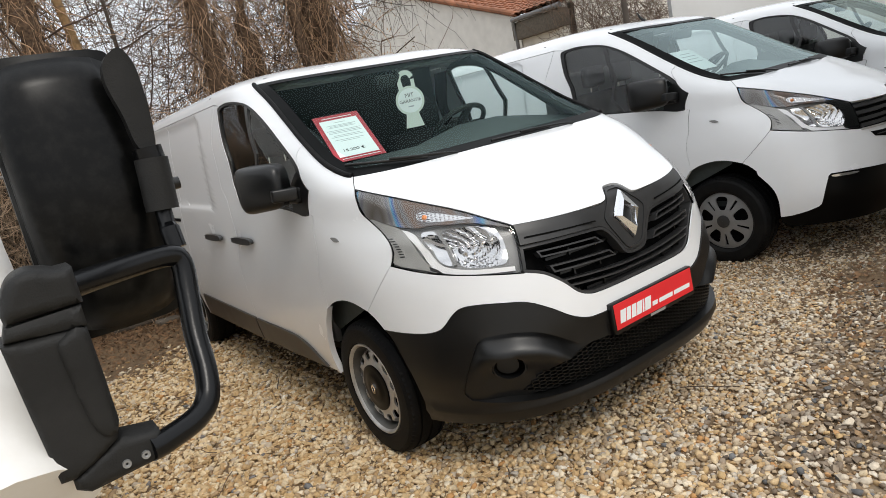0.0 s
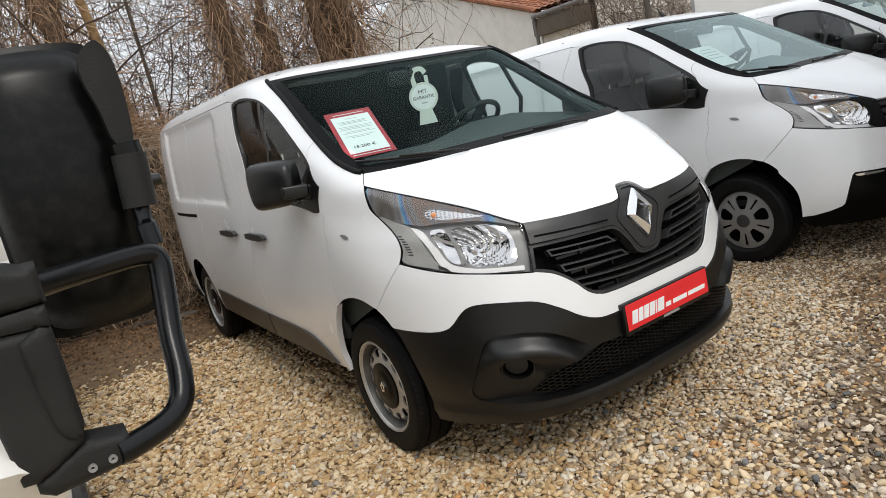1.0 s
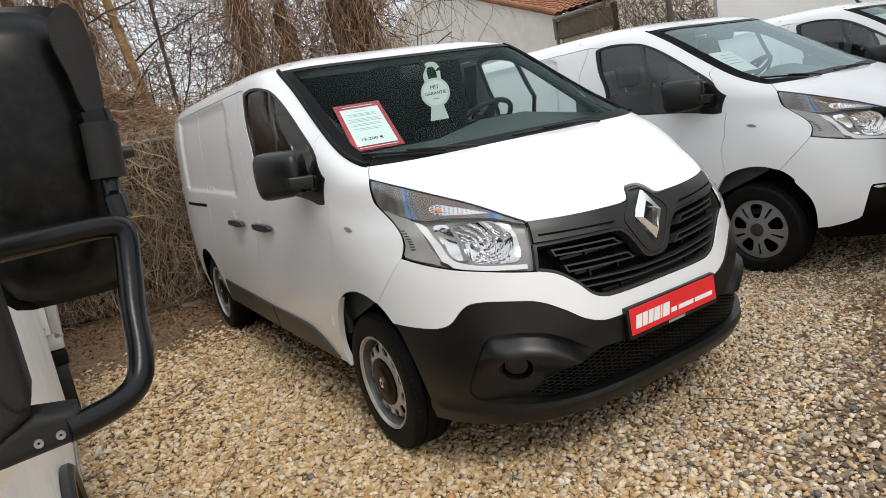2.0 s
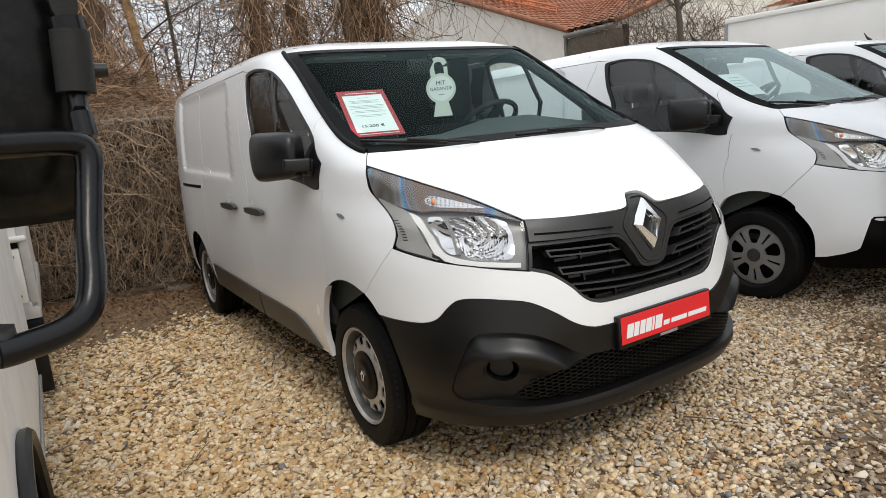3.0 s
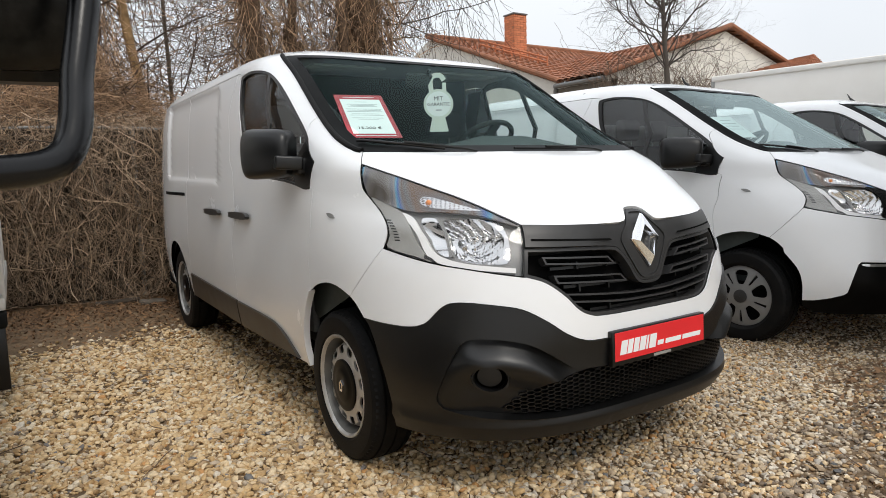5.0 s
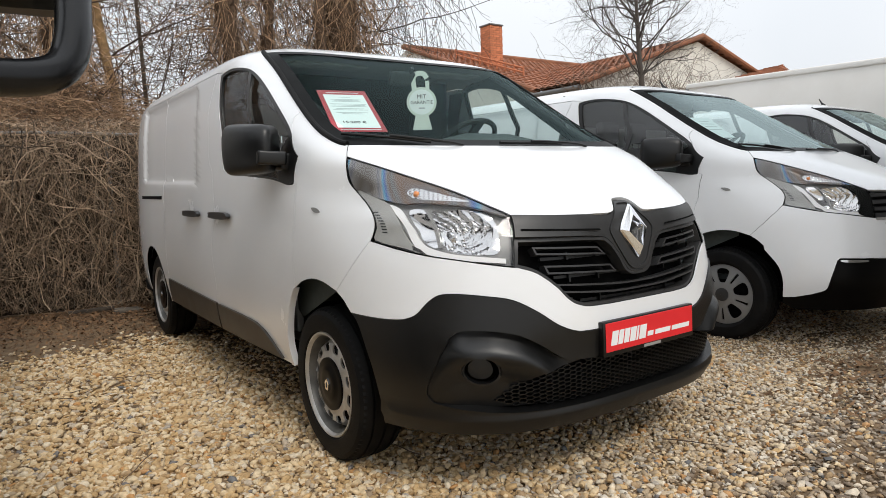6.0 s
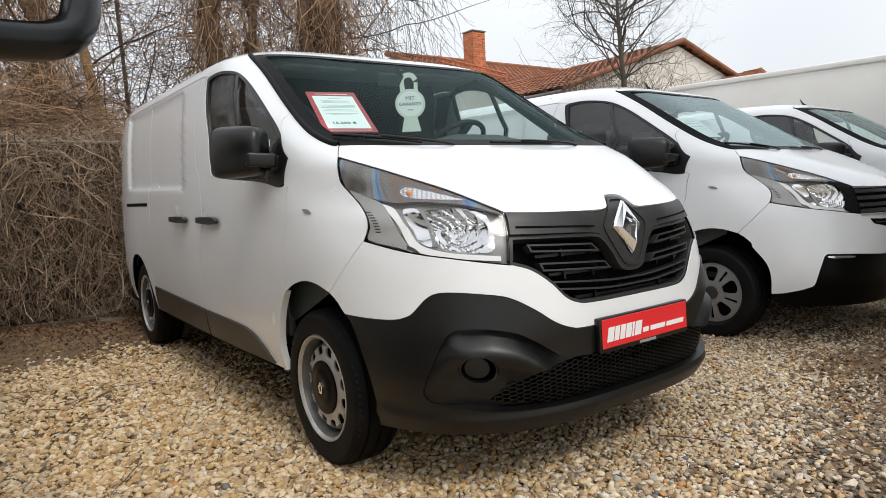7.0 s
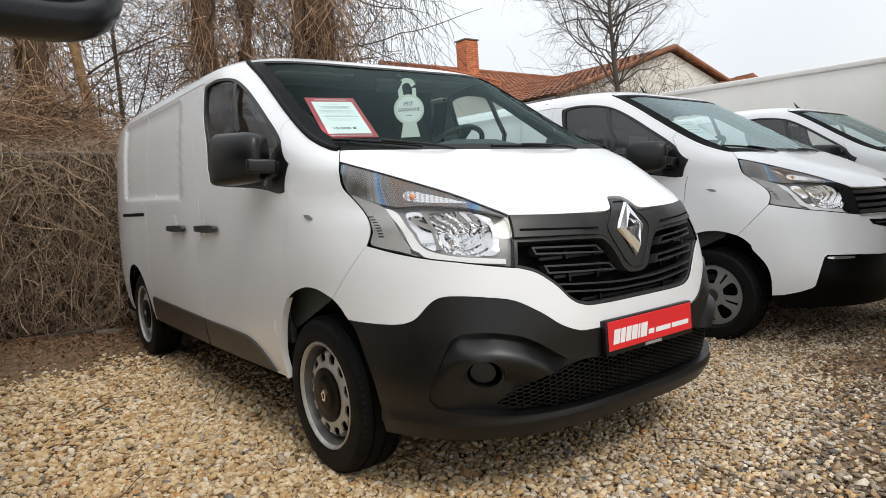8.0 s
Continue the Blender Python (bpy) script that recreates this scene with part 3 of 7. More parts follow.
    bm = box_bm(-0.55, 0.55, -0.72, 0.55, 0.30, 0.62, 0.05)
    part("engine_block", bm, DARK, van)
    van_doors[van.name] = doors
    # unseen panel added to keep light off the ground under the nose
    part("under_tray", box_bm(-0.58, 0.58, -0.55, 0.55, 0.255, 0.29, 0.01), DARK, van, "black panel added to darken the ground under the van")
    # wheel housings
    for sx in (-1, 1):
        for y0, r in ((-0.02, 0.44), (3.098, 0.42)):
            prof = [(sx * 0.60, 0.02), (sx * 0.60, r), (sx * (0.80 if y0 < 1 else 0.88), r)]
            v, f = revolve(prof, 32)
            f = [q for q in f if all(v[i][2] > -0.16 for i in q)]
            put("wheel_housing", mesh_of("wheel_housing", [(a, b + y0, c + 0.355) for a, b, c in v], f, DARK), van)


def cabin(van):
    prof = [(-0.10, 1.29), (0.10, 1.340), (0.34, 1.362), (0.48, 1.30), (0.52, 1.10), (0.50, 0.75), (0.30, 0.62), (-0.10, 0.80)]
    verts, faces = [], []
    xs = (-0.86, -0.84, -0.45, -0.15, 0.15, 0.45, 0.84, 0.86)
    for x in xs:
        e = 0.06 if abs(x) > 0.85 else 0.0
        hump = 0.06 if 0.1 < x < 0.7 else 0.0
        verts += [(x, y, z - e + (hump if z > 1.2 and y > 0.2 else 0)) for y, z in prof]
    k = len(prof)
    for i in range(len(xs) - 1):
        faces += [(i * k + q, (i + 1) * k + q, (i + 1) * k + (q + 1) % k, i * k + (q + 1) % k) for q in range(k)]
    faces += [tuple(range(k)), tuple(range((len(xs) - 1) * k, len(xs) * k))[::-1]]
    put("dashboard", mesh_of("dashboard", verts, faces, DASH, 40), van, None, "dark plastic dashboard")
    tilt = pose(0.41, 0.68, 1.405, -36, 0, 0)
    v, f = revolve([(0.016 * math.sin(t), 0.185 + 0.016 * math.cos(t)) for t in (2 * math.pi * q / 10 for q in range(10))], 40, "z", True)
    wheel = put("steering_wheel", mesh_of("steering_wheel", v, f, CABIN), van, tilt, "black three-spoke steering wheel")
    hubm = box_bm(-0.17, 0.17, -0.022, 0.022, -0.012, 0.012, 0.01)
    hub2 = box_bm(-0.03, 0.03, -0.17, 0.03, -0.012, 0.012, 0.01)
    part("wheel_spokes", hubm, CABIN, wheel)
    part("wheel_spoke", hub2, CABIN, wheel)
    part("horn_pad", box_bm(-0.07, 0.07, -0.06, 0.06, 0.0, 0.035, 0.02, 3), CABIN, wheel)
    for x, w in ((0.44, 0.25), (-0.22, 0.24), (-0.62, 0.22)):
        seat = put("seat", None, van, None, "grey cloth seat")
        part("seat_back", box_bm(x - w, x + w, 1.10, 1.24, 0.78, 1.42, 0.05, 3, None), CLOTH, seat, "grey cloth seat back")
        part("head_rest", box_bm(x - 0.13, x + 0.13, 1.13, 1.22, 1.46, 1.64, 0.04, 3), CLOTH, seat, "grey cloth head restraint")
        part("seat_cushion", box_bm(x - w, x + w, 0.62, 1.12, 0.68, 0.86, 0.05, 3), CLOTH, seat, "grey cloth seat cushion")
        for dx in (-0.05, 0.05):
            v, f = tube([(x + dx, 1.175, 1.38), (x + dx, 1.175, 1.50)], 0.007, 8)
            put("rest_post", mesh_of("rest_post", v, f, CHROME), seat)
    part("bulkhead", box_bm(-0.83, 0.83, 1.46, 1.48, 0.40, 1.88, 0.0), CABIN, van, "dark cab bulkhead")
    part("cab_floor", box_bm(-0.83, 0.83, -0.10, 1.46, 0.42, 0.46, 0.0), CABIN, van)
    part("head_lining", box_bm(-0.70, 0.70, 0.86, 1.46, 1.875, 1.888, 0.0), LINER, van, "pale head lining")
    for sx in (-1, 1):
        part("door_lining", box_bm(sx * 0.85 - 0.02, sx * 0.85 + 0.02, 0.35, 1.44, 0.48, 1.17, 0.015), DOOR_LINING, van, "grey door lining")
        part("sun_visor", box_bm(sx * 0.40 - 0.22, sx * 0.40 + 0.22, 0.80, 0.95, 1.815, 1.83, 0.006, 2), LINER, van)
    part("interior_mirror", box_bm(-0.13, 0.13, -0.02, 0.02, -0.04, 0.04, 0.015, 3), CABIN, van, "dark rear-view mirror", m=pose(0, 0.66, 1.745, 12, 0, 0))
    v, f = tube([(0, 0.66, 1.76), (0, 0.62, 1.80)], 0.012, 8)
    put("mirror_stalk", mesh_of("mirror_stalk", v, f, CABIN), van)


def outer_mirrors(van):
    for sx, door in zip((-1, 1), van_doors[van.name]):
        bm = bmesh.new()
        bmesh.ops.create_cube(bm, size=1.0)
        bmesh.ops.subdivide_edges(bm, edges=bm.edges[:], cuts=7, use_grid_fill=True)
        for w in bm.verts:
            x, y, z = (2 * c for c in w.co)
            k = (abs(x) ** 5 + abs(z) ** 5) ** 0.2
            m = max(abs(x), abs(z))
            s = m / k if k > 1e-6 else 1
            x, z = x * s, z * s
            taper = 1 - 0.18 * max(0.0, -y) ** 2
            w.co = (0.145 * x * taper + 0.012 * y, 0.062 * y * (1 - 0.55 * (0.5 * x * x + 0.5 * z * z) * (y < 0)), 0.112 * z * taper * (1 + 0.06 * x))
        # folded back against the door
        m = Matrix(((sx * 0.46, -sx * 0.89, 0, sx * 1.045), (0.89, 0.46, 0, 0.385), (0, 0, 1, 1.335), (0, 0, 0, 1)))
        bmesh.ops.transform(bm, verts=bm.verts, matrix=m)
        if sx < 0:
            bmesh.ops.reverse_faces(bm, faces=bm.faces[:])
        part("mirror_housing", bm, PLASTIC, door, "black plastic door mirror folded back", sharp=60)
        arm = box_bm(-0.062, 0.062, -0.045, 0.045, -0.030, 0.030, 0.010, 3)
        bmesh.ops.transform(arm, verts=arm.verts, matrix=Matrix.Translation((sx * 0.985, 0.262, 1.290)) @ pose(0, 0, 0, 0, -4 * sx, 12 * sx))
        part("mirror_arm", arm, PLASTIC, door, "boxy black plastic mirror arm")
        knee = box_bm(-0.026, 0.026, -0.050, 0.050, -0.040, 0.034, 0.012, 3)
        bmesh.ops.transform(knee, verts=knee.verts, matrix=Matrix.Translation((sx * 0.930, 0.268, 1.277)))
        part("mirror_foot", knee, PLASTIC, door, "black plastic mirror foot")


def lamp(van):
    """One clear-lens headlamp a side: mask, reflectors, light guide and lens."""
    lamps = [put("headlamp", None, van, None, "clear-lens headlamp with chrome reflectors") for _ in range(2)]
    loop = join(S_HT[::-1], S_HO[::-1], S_HB[::-1])
    for ob in panel("headlamp_lens", [loop], LENS, lamps, 0.06, lift=0.0, thick=0.006, gap=0.004, label="clear headlamp lens"):
        ob.visible_shadow = False
    panel("headlamp_seal", [shrink(loop, 0.001), shrink(loop, 0.0038)], FRIT, lamps, 0.05, lift=-0.002, thick=0.012, gap=0.0, label="black headlamp seal")
    panel("headlamp_housing", [shrink(loop, -0.002)], LAMP_GREY, lamps, 0.05, lift=lambda q, v: -0.085 * min(1.0, 0.30 + 0.70 * step_up(0.90, 0.78, q)), thick=0.03, gap=0.0, label="silver grey headlamp bucket")
    mask = smooth(fr([(0.512, 1.268), (0.470, 1.205), (0.436, 1.157), (0.408, 1.118), (0.378, 1.072), (0.352, 1.040), (0.372, 1.050), (0.41, 1.075), (0.45, 1.086), (0.512, 1.094), (0.552, 1.092), (0.592, 1.112), (0.610, 1.142), (0.618, 1.145), (0.606, 1.163), (0.563, 1.215)]), 4, True)
    panel("headlamp_mask", [shrink(mask, -0.002)], LAMP_BLUE, lamps, 0.03, lift=-0.0065, thick=0.008, gap=0.0, label="smoke grey iridescent headlamp edge")
    strip = smooth(fr([(0.590, 1.092), (0.578, 1.086), (0.570, 1.070), (0.572, 1.026), (0.562, 0.980), (0.545, 0.946), (0.518, 0.927), (0.479, 0.912), (0.422, 0.901), (0.377, 0.893)]))
    strip += smooth(fr([(0.378, 0.876), (0.423, 0.883), (0.480, 0.893), (0.531, 0.908), (0.560, 0.926), (0.578, 0.968), (0.588, 1.026), (0.592, 1.066), (0.594, 1.088)]))
    panel("light_guide", [strip], DRL, lamps, 0.02, lift=-0.012, thick=0.025, gap=0.0, label="white daytime light guide")
    turn = smooth(fr([(0.513, 1.127), (0.485, 1.146), (0.452, 1.128), (0.422, 1.106), (0.407, 1.093), (0.452, 1.097), (0.509, 1.107)]), 4, True)
    panel("turn_signal", [turn], REFLECTOR, lamps, 0.004, lift=lambda q, v: -0.006 + 0.0014 * math.sin(420 * q) * math.sin(300 * v), thick=0.02, gap=0.0, label="faceted turn signal reflector")
    wedge = smooth(fr([(0.618, 1.142), (0.635, 1.100), (0.650, 1.042), (0.657, 1.000), (0.667, 0.962), (0.590, 0.934), (0.560, 0.920), (0.576, 0.950), (0.594, 0.998), (0.593, 1.055), (0.588, 1.094), (0.598, 1.114), (0.610, 1.139)]), 3, True)
    panel("lamp_side_cover", [shrink(wedge, -0.002)], LAMP_COVER, lamps, 0.012, lift=-0.008, thick=0.02, gap=0.0, label="pale lamp side cover with small slots")
    for k in range(8):
        z = 0.985 + 0.0105 * k
        panel("cover_slot", [fr([(0.632, z), (0.645, z), (0.645, z + 0.0045), (0.632, z + 0.0045)])], SLAT, lamps, 0.03, lift=-0.0068, thick=0.004, gap=0.0)
    panel("cover_wedge", [fr([(0.573, 0.927), (0.545, 0.914), (0.556, 0.930), (0.574, 0.943)])], SLAT, lamps, 0.03, lift=-0.0068, thick=0.004, gap=0.0)
    # main reflector: a deep bowl with fluted upper half; side reflector: a plain bowl
    def bowl(q0, z0, radius, deep, flutes):
        v0 = v_of(z0)

        def f(q, v):
            dq, dv = q - q0, 1.25 * (v - v0)
            r = min(1.0, math.hypot(dq, dv) / radius)
            turn_ = math.atan2(dv, dq)
            w = flutes * (0.0018 * math.asin(math.sin(11.0 * turn_ + 24 * r)) + 0.0011 * math.asin(math.sin(105 * r + 2 * turn_))) * step_up(0.12, 0.35, r)
            return -0.022 - deep * (1 - r * r) + w
        return f
    main = smooth(fr([(0.388, 1.060), (0.440, 1.078), (0.500, 1.076), (0.512, 1.040), (0.514, 0.985), (0.505, 0.945), (0.480, 0.922), (0.425, 0.912), (0.392, 0.915), (0.383, 0.960), (0.382, 1.01)]), 3, True)
    panel("main_reflector", [main], REFLECTOR, lamps, 0.0055, lift=bowl(0.735, 0.995, 0.15, 0.050, 1.0), thick=0.01, gap=0.0, label="fluted chrome main reflector")
    aside = smooth(fr([(0.516, 1.074), (0.548, 1.076), (0.562, 1.05), (0.562, 1.01), (0.555, 0.975), (0.540, 0.950), (0.520, 0.940), (0.517, 0.985), (0.518, 1.04)]), 3, True)
    panel("side_reflector", [aside], REFLECTOR, lamps, 0.012, lift=bowl(0.805, 1.01, 0.075, 0.03, 0.0), thick=0.01, gap=0.0, label="plain chrome side reflector")
    divider = fr([(0.512, 1.078), (0.518, 1.078), (0.521, 0.985), (0.518, 0.938), (0.509, 0.940), (0.515, 0.985)])
    panel("reflector_rib", [divider], LAMP_PALE, lamps, 0.02, lift=-0.016, thick=0.02, gap=0.0)
    panel("headlamp_bezel", [shrink(loop, 0.004), main, aside], LAMP_PALE, lamps, 0.02, lift=-0.031, thick=0.02, gap=0.0, label="silver lamp bezel")
    for sx in (-1, 1):
        for s, z in ((0.492, 0.995),):
            p, n = skin(1.5 * s, v_of(z))
            nn = Vector((sx * n.x, n.y, n.z))
            m = Matrix.Translation(Vector((sx * p.x, p.y, p.z)) - 0.07 * nn) @ Vector((sx * n.x * 0.5, -0.9, 0.0)).normalized().to_track_quat("Z", "Y").to_matrix().to_4x4()
            v, f = revolve([(0.0, 0.014), (0.004, 0.016), (0.018, 0.012), (0.03, 0.008), (0.036, 0.001)], 16, "z")
            put("bulb", mesh_of("bulb", v, f, CHROME), lamps[sx > 0], m)
        p, n = skin(1.5 * 0.495, v_of(1.125))
        v, f = revolve([(-0.01, 0.012), (0.006, 0.012), (0.014, 0.007), (0.016, 0.001)], 14, "z")
        nn = Vector((sx * n.x, n.y, n.z))
        put("amber_bulb", mesh_of("amber_bulb", v, f, AMBER), lamps[sx > 0], Matrix.Translation(Vector((sx * p.x, p.y, p.z)) - 0.012 * nn) @ nn.to_track_quat("Z", "Y").to_matrix().to_4x4(), "amber bulb")


def wiper(van, s0, z0, s1, z1, name="wiper"):
    both = put(name, None, van, None, "black windscreen wiper")
    pts = []
    for k in range(9):
        t = k / 8
        p, n = skin(1.5 * (s0 + (s1 - s0) * t), v_of(z0 + (z1 - z0) * t))
        pts.append(p + 0.010 * n)
    v, f = tube(pts, 0.0065, 8)
    put(name + "_blade", mesh_of(name + "_blade", v, f, PLASTIC), both, None, "black wiper blade")
    arm = [pts[4] + Vector((0, -0.002, 0.008)), pts[6] + Vector((0, -0.004, 0.008)), pts[8] + Vector((0.08, -0.012, 0.0)), pts[8] + Vector((0.16, -0.012, -0.012))]
    v, f = tube(smooth(arm, 4), 0.0065, 8)
    put(name + "_arm", mesh_of(name + "_arm", v, f, PLASTIC), both, None, "black wiper arm")


def tyre(parent, m, r=0.33):
    prof = [(-0.085, 0.215), (-0.105, 0.235), (-0.108, 0.27), (-0.104, 0.30), (-0.094, 0.318), (-0.080, r - 0.004), (-0.062, r), (-0.060, r - 0.009), (-0.052, r - 0.009), (-0.050, r + 0.001),
            (-0.006, r + 0.002), (-0.004, r - 0.008), (0.004, r - 0.008), (0.006, r + 0.002), (0.050, r + 0.001), (0.052, r - 0.009), (0.060, r - 0.009), (0.062, r), (0.080, r - 0.004), (0.094, 0.318), (0.104, 0.30), (0.108, 0.27), (0.105, 0.235), (0.085, 0.215)]
    v, f = revolve(prof, 144)
    # notched shoulder blocks
    k = len(prof)
    out = []
    for i, (a, b, c) in enumerate(v):
        ringi, q = divmod(i, k)
        if q in (4, 5, 18, 19) and ringi % 2:
            b, c = b * 0.982, c * 0.982
        out.append((a, b, c))
    put("tyre", mesh_of("tyre", out, f, RUBBER, 25), parent, m, "dusty black tyre")


def steel_wheel(parent, m):
    """Pressed steel rim with a ring of oval vents and a black centre cap; its outside faces -x."""
    v, f = revolve([(0.085, 0.20), (-0.02, 0.196), (-0.062, 0.200), (-0.090, 0.208)], 64)
    put("rim_barrel", mesh_of("rim_barrel", v, f, BARREL), parent, m, "inner rim barrel coloured darker for shade in the rim")
    v, f = revolve([(-0.086, 0.207), (-0.095, 0.212), (-0.102, 0.218), (-0.102, 0.224), (-0.090, 0.229)], 64)
    put("rim", mesh_of("rim", v, f, STEEL), parent, m, "silver steel rim")
    def cone(p):
        x, y = p
        r = math.hypot(x, y)
        h = -0.028 - 0.046 * step_up(0.196, 0.168, r) - 0.008 * step_up(0.145, 0.125, r)
        return Vector((h, x, y)), Vector((-1, 0, 0))
    vents = ring(0, 0, 0.0250, 0.0195, 16, 2.6)
    loops = [[(0.196 * math.cos(t), 0.196 * math.sin(t)) for t in (2 * math.pi * k / 64 for k in range(64))]]
    for k in range(12):
        a = 2 * math.pi * (k + 0.5) / 12
        loops.append([(0.157 * math.cos(a) - x * math.sin(a) + y * math.cos(a), 0.157 * math.sin(a) + x * math.cos(a) + y * math.sin(a)) for x, y in vents])
    loops.append([(0.06 * math.cos(t), 0.06 * math.sin(t)) for t in (2 * math.pi * k / 40 for k in range(40))])
    v, f = solid(loops, cone, 0.022, 0.008)
    f = [t[::-1] for t in f]
    put("wheel_disc", mesh_of("wheel_disc", v, f, STEEL, 50), parent, m, "silver pressed wheel disc with oval vents")
    v, f = revolve([(-0.070, 0.116), (-0.089, 0.113), (-0.093, 0.098), (-0.092, 0.080), (-0.098, 0.070), (-0.099, 0.040), (-0.097, 0.001)], 10 * 4)
    put("centre_cap", mesh_of("centre_cap", v, f, BLACK_GLOSS), parent, m, "black centre cap")
    outer, inner = [(0, 0.026), (0.019, 0.006), (0.012, -0.024), (-0.012, -0.024), (-0.019, 0.006)], [(0, 0.013), (0.009, 0.004), (0.006, -0.014), (-0.006, -0.014), (-0.009, 0.004)]
    v, f = solid([resample(outer, 0.01), resample(inner, 0.01)], lambda p: (Vector((-0.103, p[0], p[1])), Vector((-1, 0, 0))), 0.02, 0.006)
    put("cap_emblem", mesh_of("cap_emblem", v, [t[::-1] for t in f], CHROME, smooth=False), parent, m, "small chrome lozenge emblem")
    v, f = revolve([(-0.03, 0.19), (-0.028, 0.001)], 40)
    put("brake_drum", mesh_of("brake_drum", v, f, DARK), parent, m)


def covered_wheel(parent, m):
    """A silver-grey plastic wheel cover with five double spokes."""
    def dome(p):
        r = math.hypot(*p)
        return Vector((-0.075 - 0.025 * (1 - (r / 0.215) ** 2), p[0], p[1])), Vector((-1, 0, 0))
    loops = [[(0.213 * math.cos(t), 0.213 * math.sin(t)) for t in (2 * math.pi * k / 64 for k in range(64))]]
    for k in range(5):
        a = 2 * math.pi * k / 5 + 0.3
        for hole in ([(0.085, -0.016), (0.095, -0.034), (0.150, -0.062), (0.178, -0.050), (0.186, 0.0), (0.178, 0.050), (0.150, 0.062), (0.095, 0.034), (0.085, 0.016)],):
            loops.append(smooth([(x * math.cos(a) - 0.72 * y * math.sin(a), x * math.sin(a) + 0.72 * y * math.cos(a)) for x, y in hole], 3, True))
        a += math.pi / 5
        loops.append([(x * math.cos(a) - y * math.sin(a), x * math.sin(a) + y * math.cos(a)) for x, y in ((0.10, -0.006), (0.185, -0.010), (0.185, 0.010), (0.10, 0.006))])
    v, f = solid([resample(p, 0.02) for p in loops], dome, 0.02, 0.010)
    put("wheel_cover", mesh_of("wheel_cover", v, [t[::-1] for t in f], HUBCAP, 40), parent, m, "silver-grey wheel cover with five double spokes")
    v, f = revolve([(-0.09, 0.050), (-0.106, 0.046), (-0.110, 0.030), (-0.110, 0.001)], 32)
    put("cover_hub", mesh_of("cover_hub", v, f, TRIM), parent, m, "dark wheel cover hub")
    v, f = revolve([(0.06, 0.22), (-0.03, 0.215), (-0.085, 0.228)], 48)
    put("rim", mesh_of("rim", v, f, DARK), parent, m)
    v, f = revolve([(-0.03, 0.215), (-0.028, 0.001)], 40)
    put("brake_drum", mesh_of("brake_drum", v, f, DARK), parent, m)


def wheels(van, kind):
    for y in (0.0, 3.098):
        for sx in (-1, 1):
            m = pose(sx * 0.795, y, 0.32 if y < 1 else 0.33, 0 if sx < 0 else 0, 0, 0 if sx < 0 else 180)
            w = put("wheel", None, van, m)
            tyre(w, None)
            (steel_wheel if kind == "steel" else covered_wheel)(w, None)


def text_mesh(body, size, mat, name):
    c = bpy.data.curves.new(name, "FONT")
    c.body, c.size, c.extrude, c.align_x, c.align_y = body, size, 0.0006, "CENTER", "CENTER"
    ob = bpy.data.objects.new(name, c)
    me = bpy.data.meshes.new_from_object(ob)
    bpy.data.objects.remove(ob)
    bpy.data.curves.remove(c)
    me.materials.clear()
    me.materials.append(mat)
    return me


def flat(points, z0, z1, mat, name, hole=None):
    """A flat slab over an outline in x and y."""
    loops = [resample(points, 0.05)] + ([resample(hole, 0.05)] if hole else [])
    v, f = solid(loops, lambda p: (Vector((p[0], p[1], z1)), Vector((0, 0, 1))), 0.2, z1 - z0)
    return mesh_of(name, v, f, mat, smooth=False)


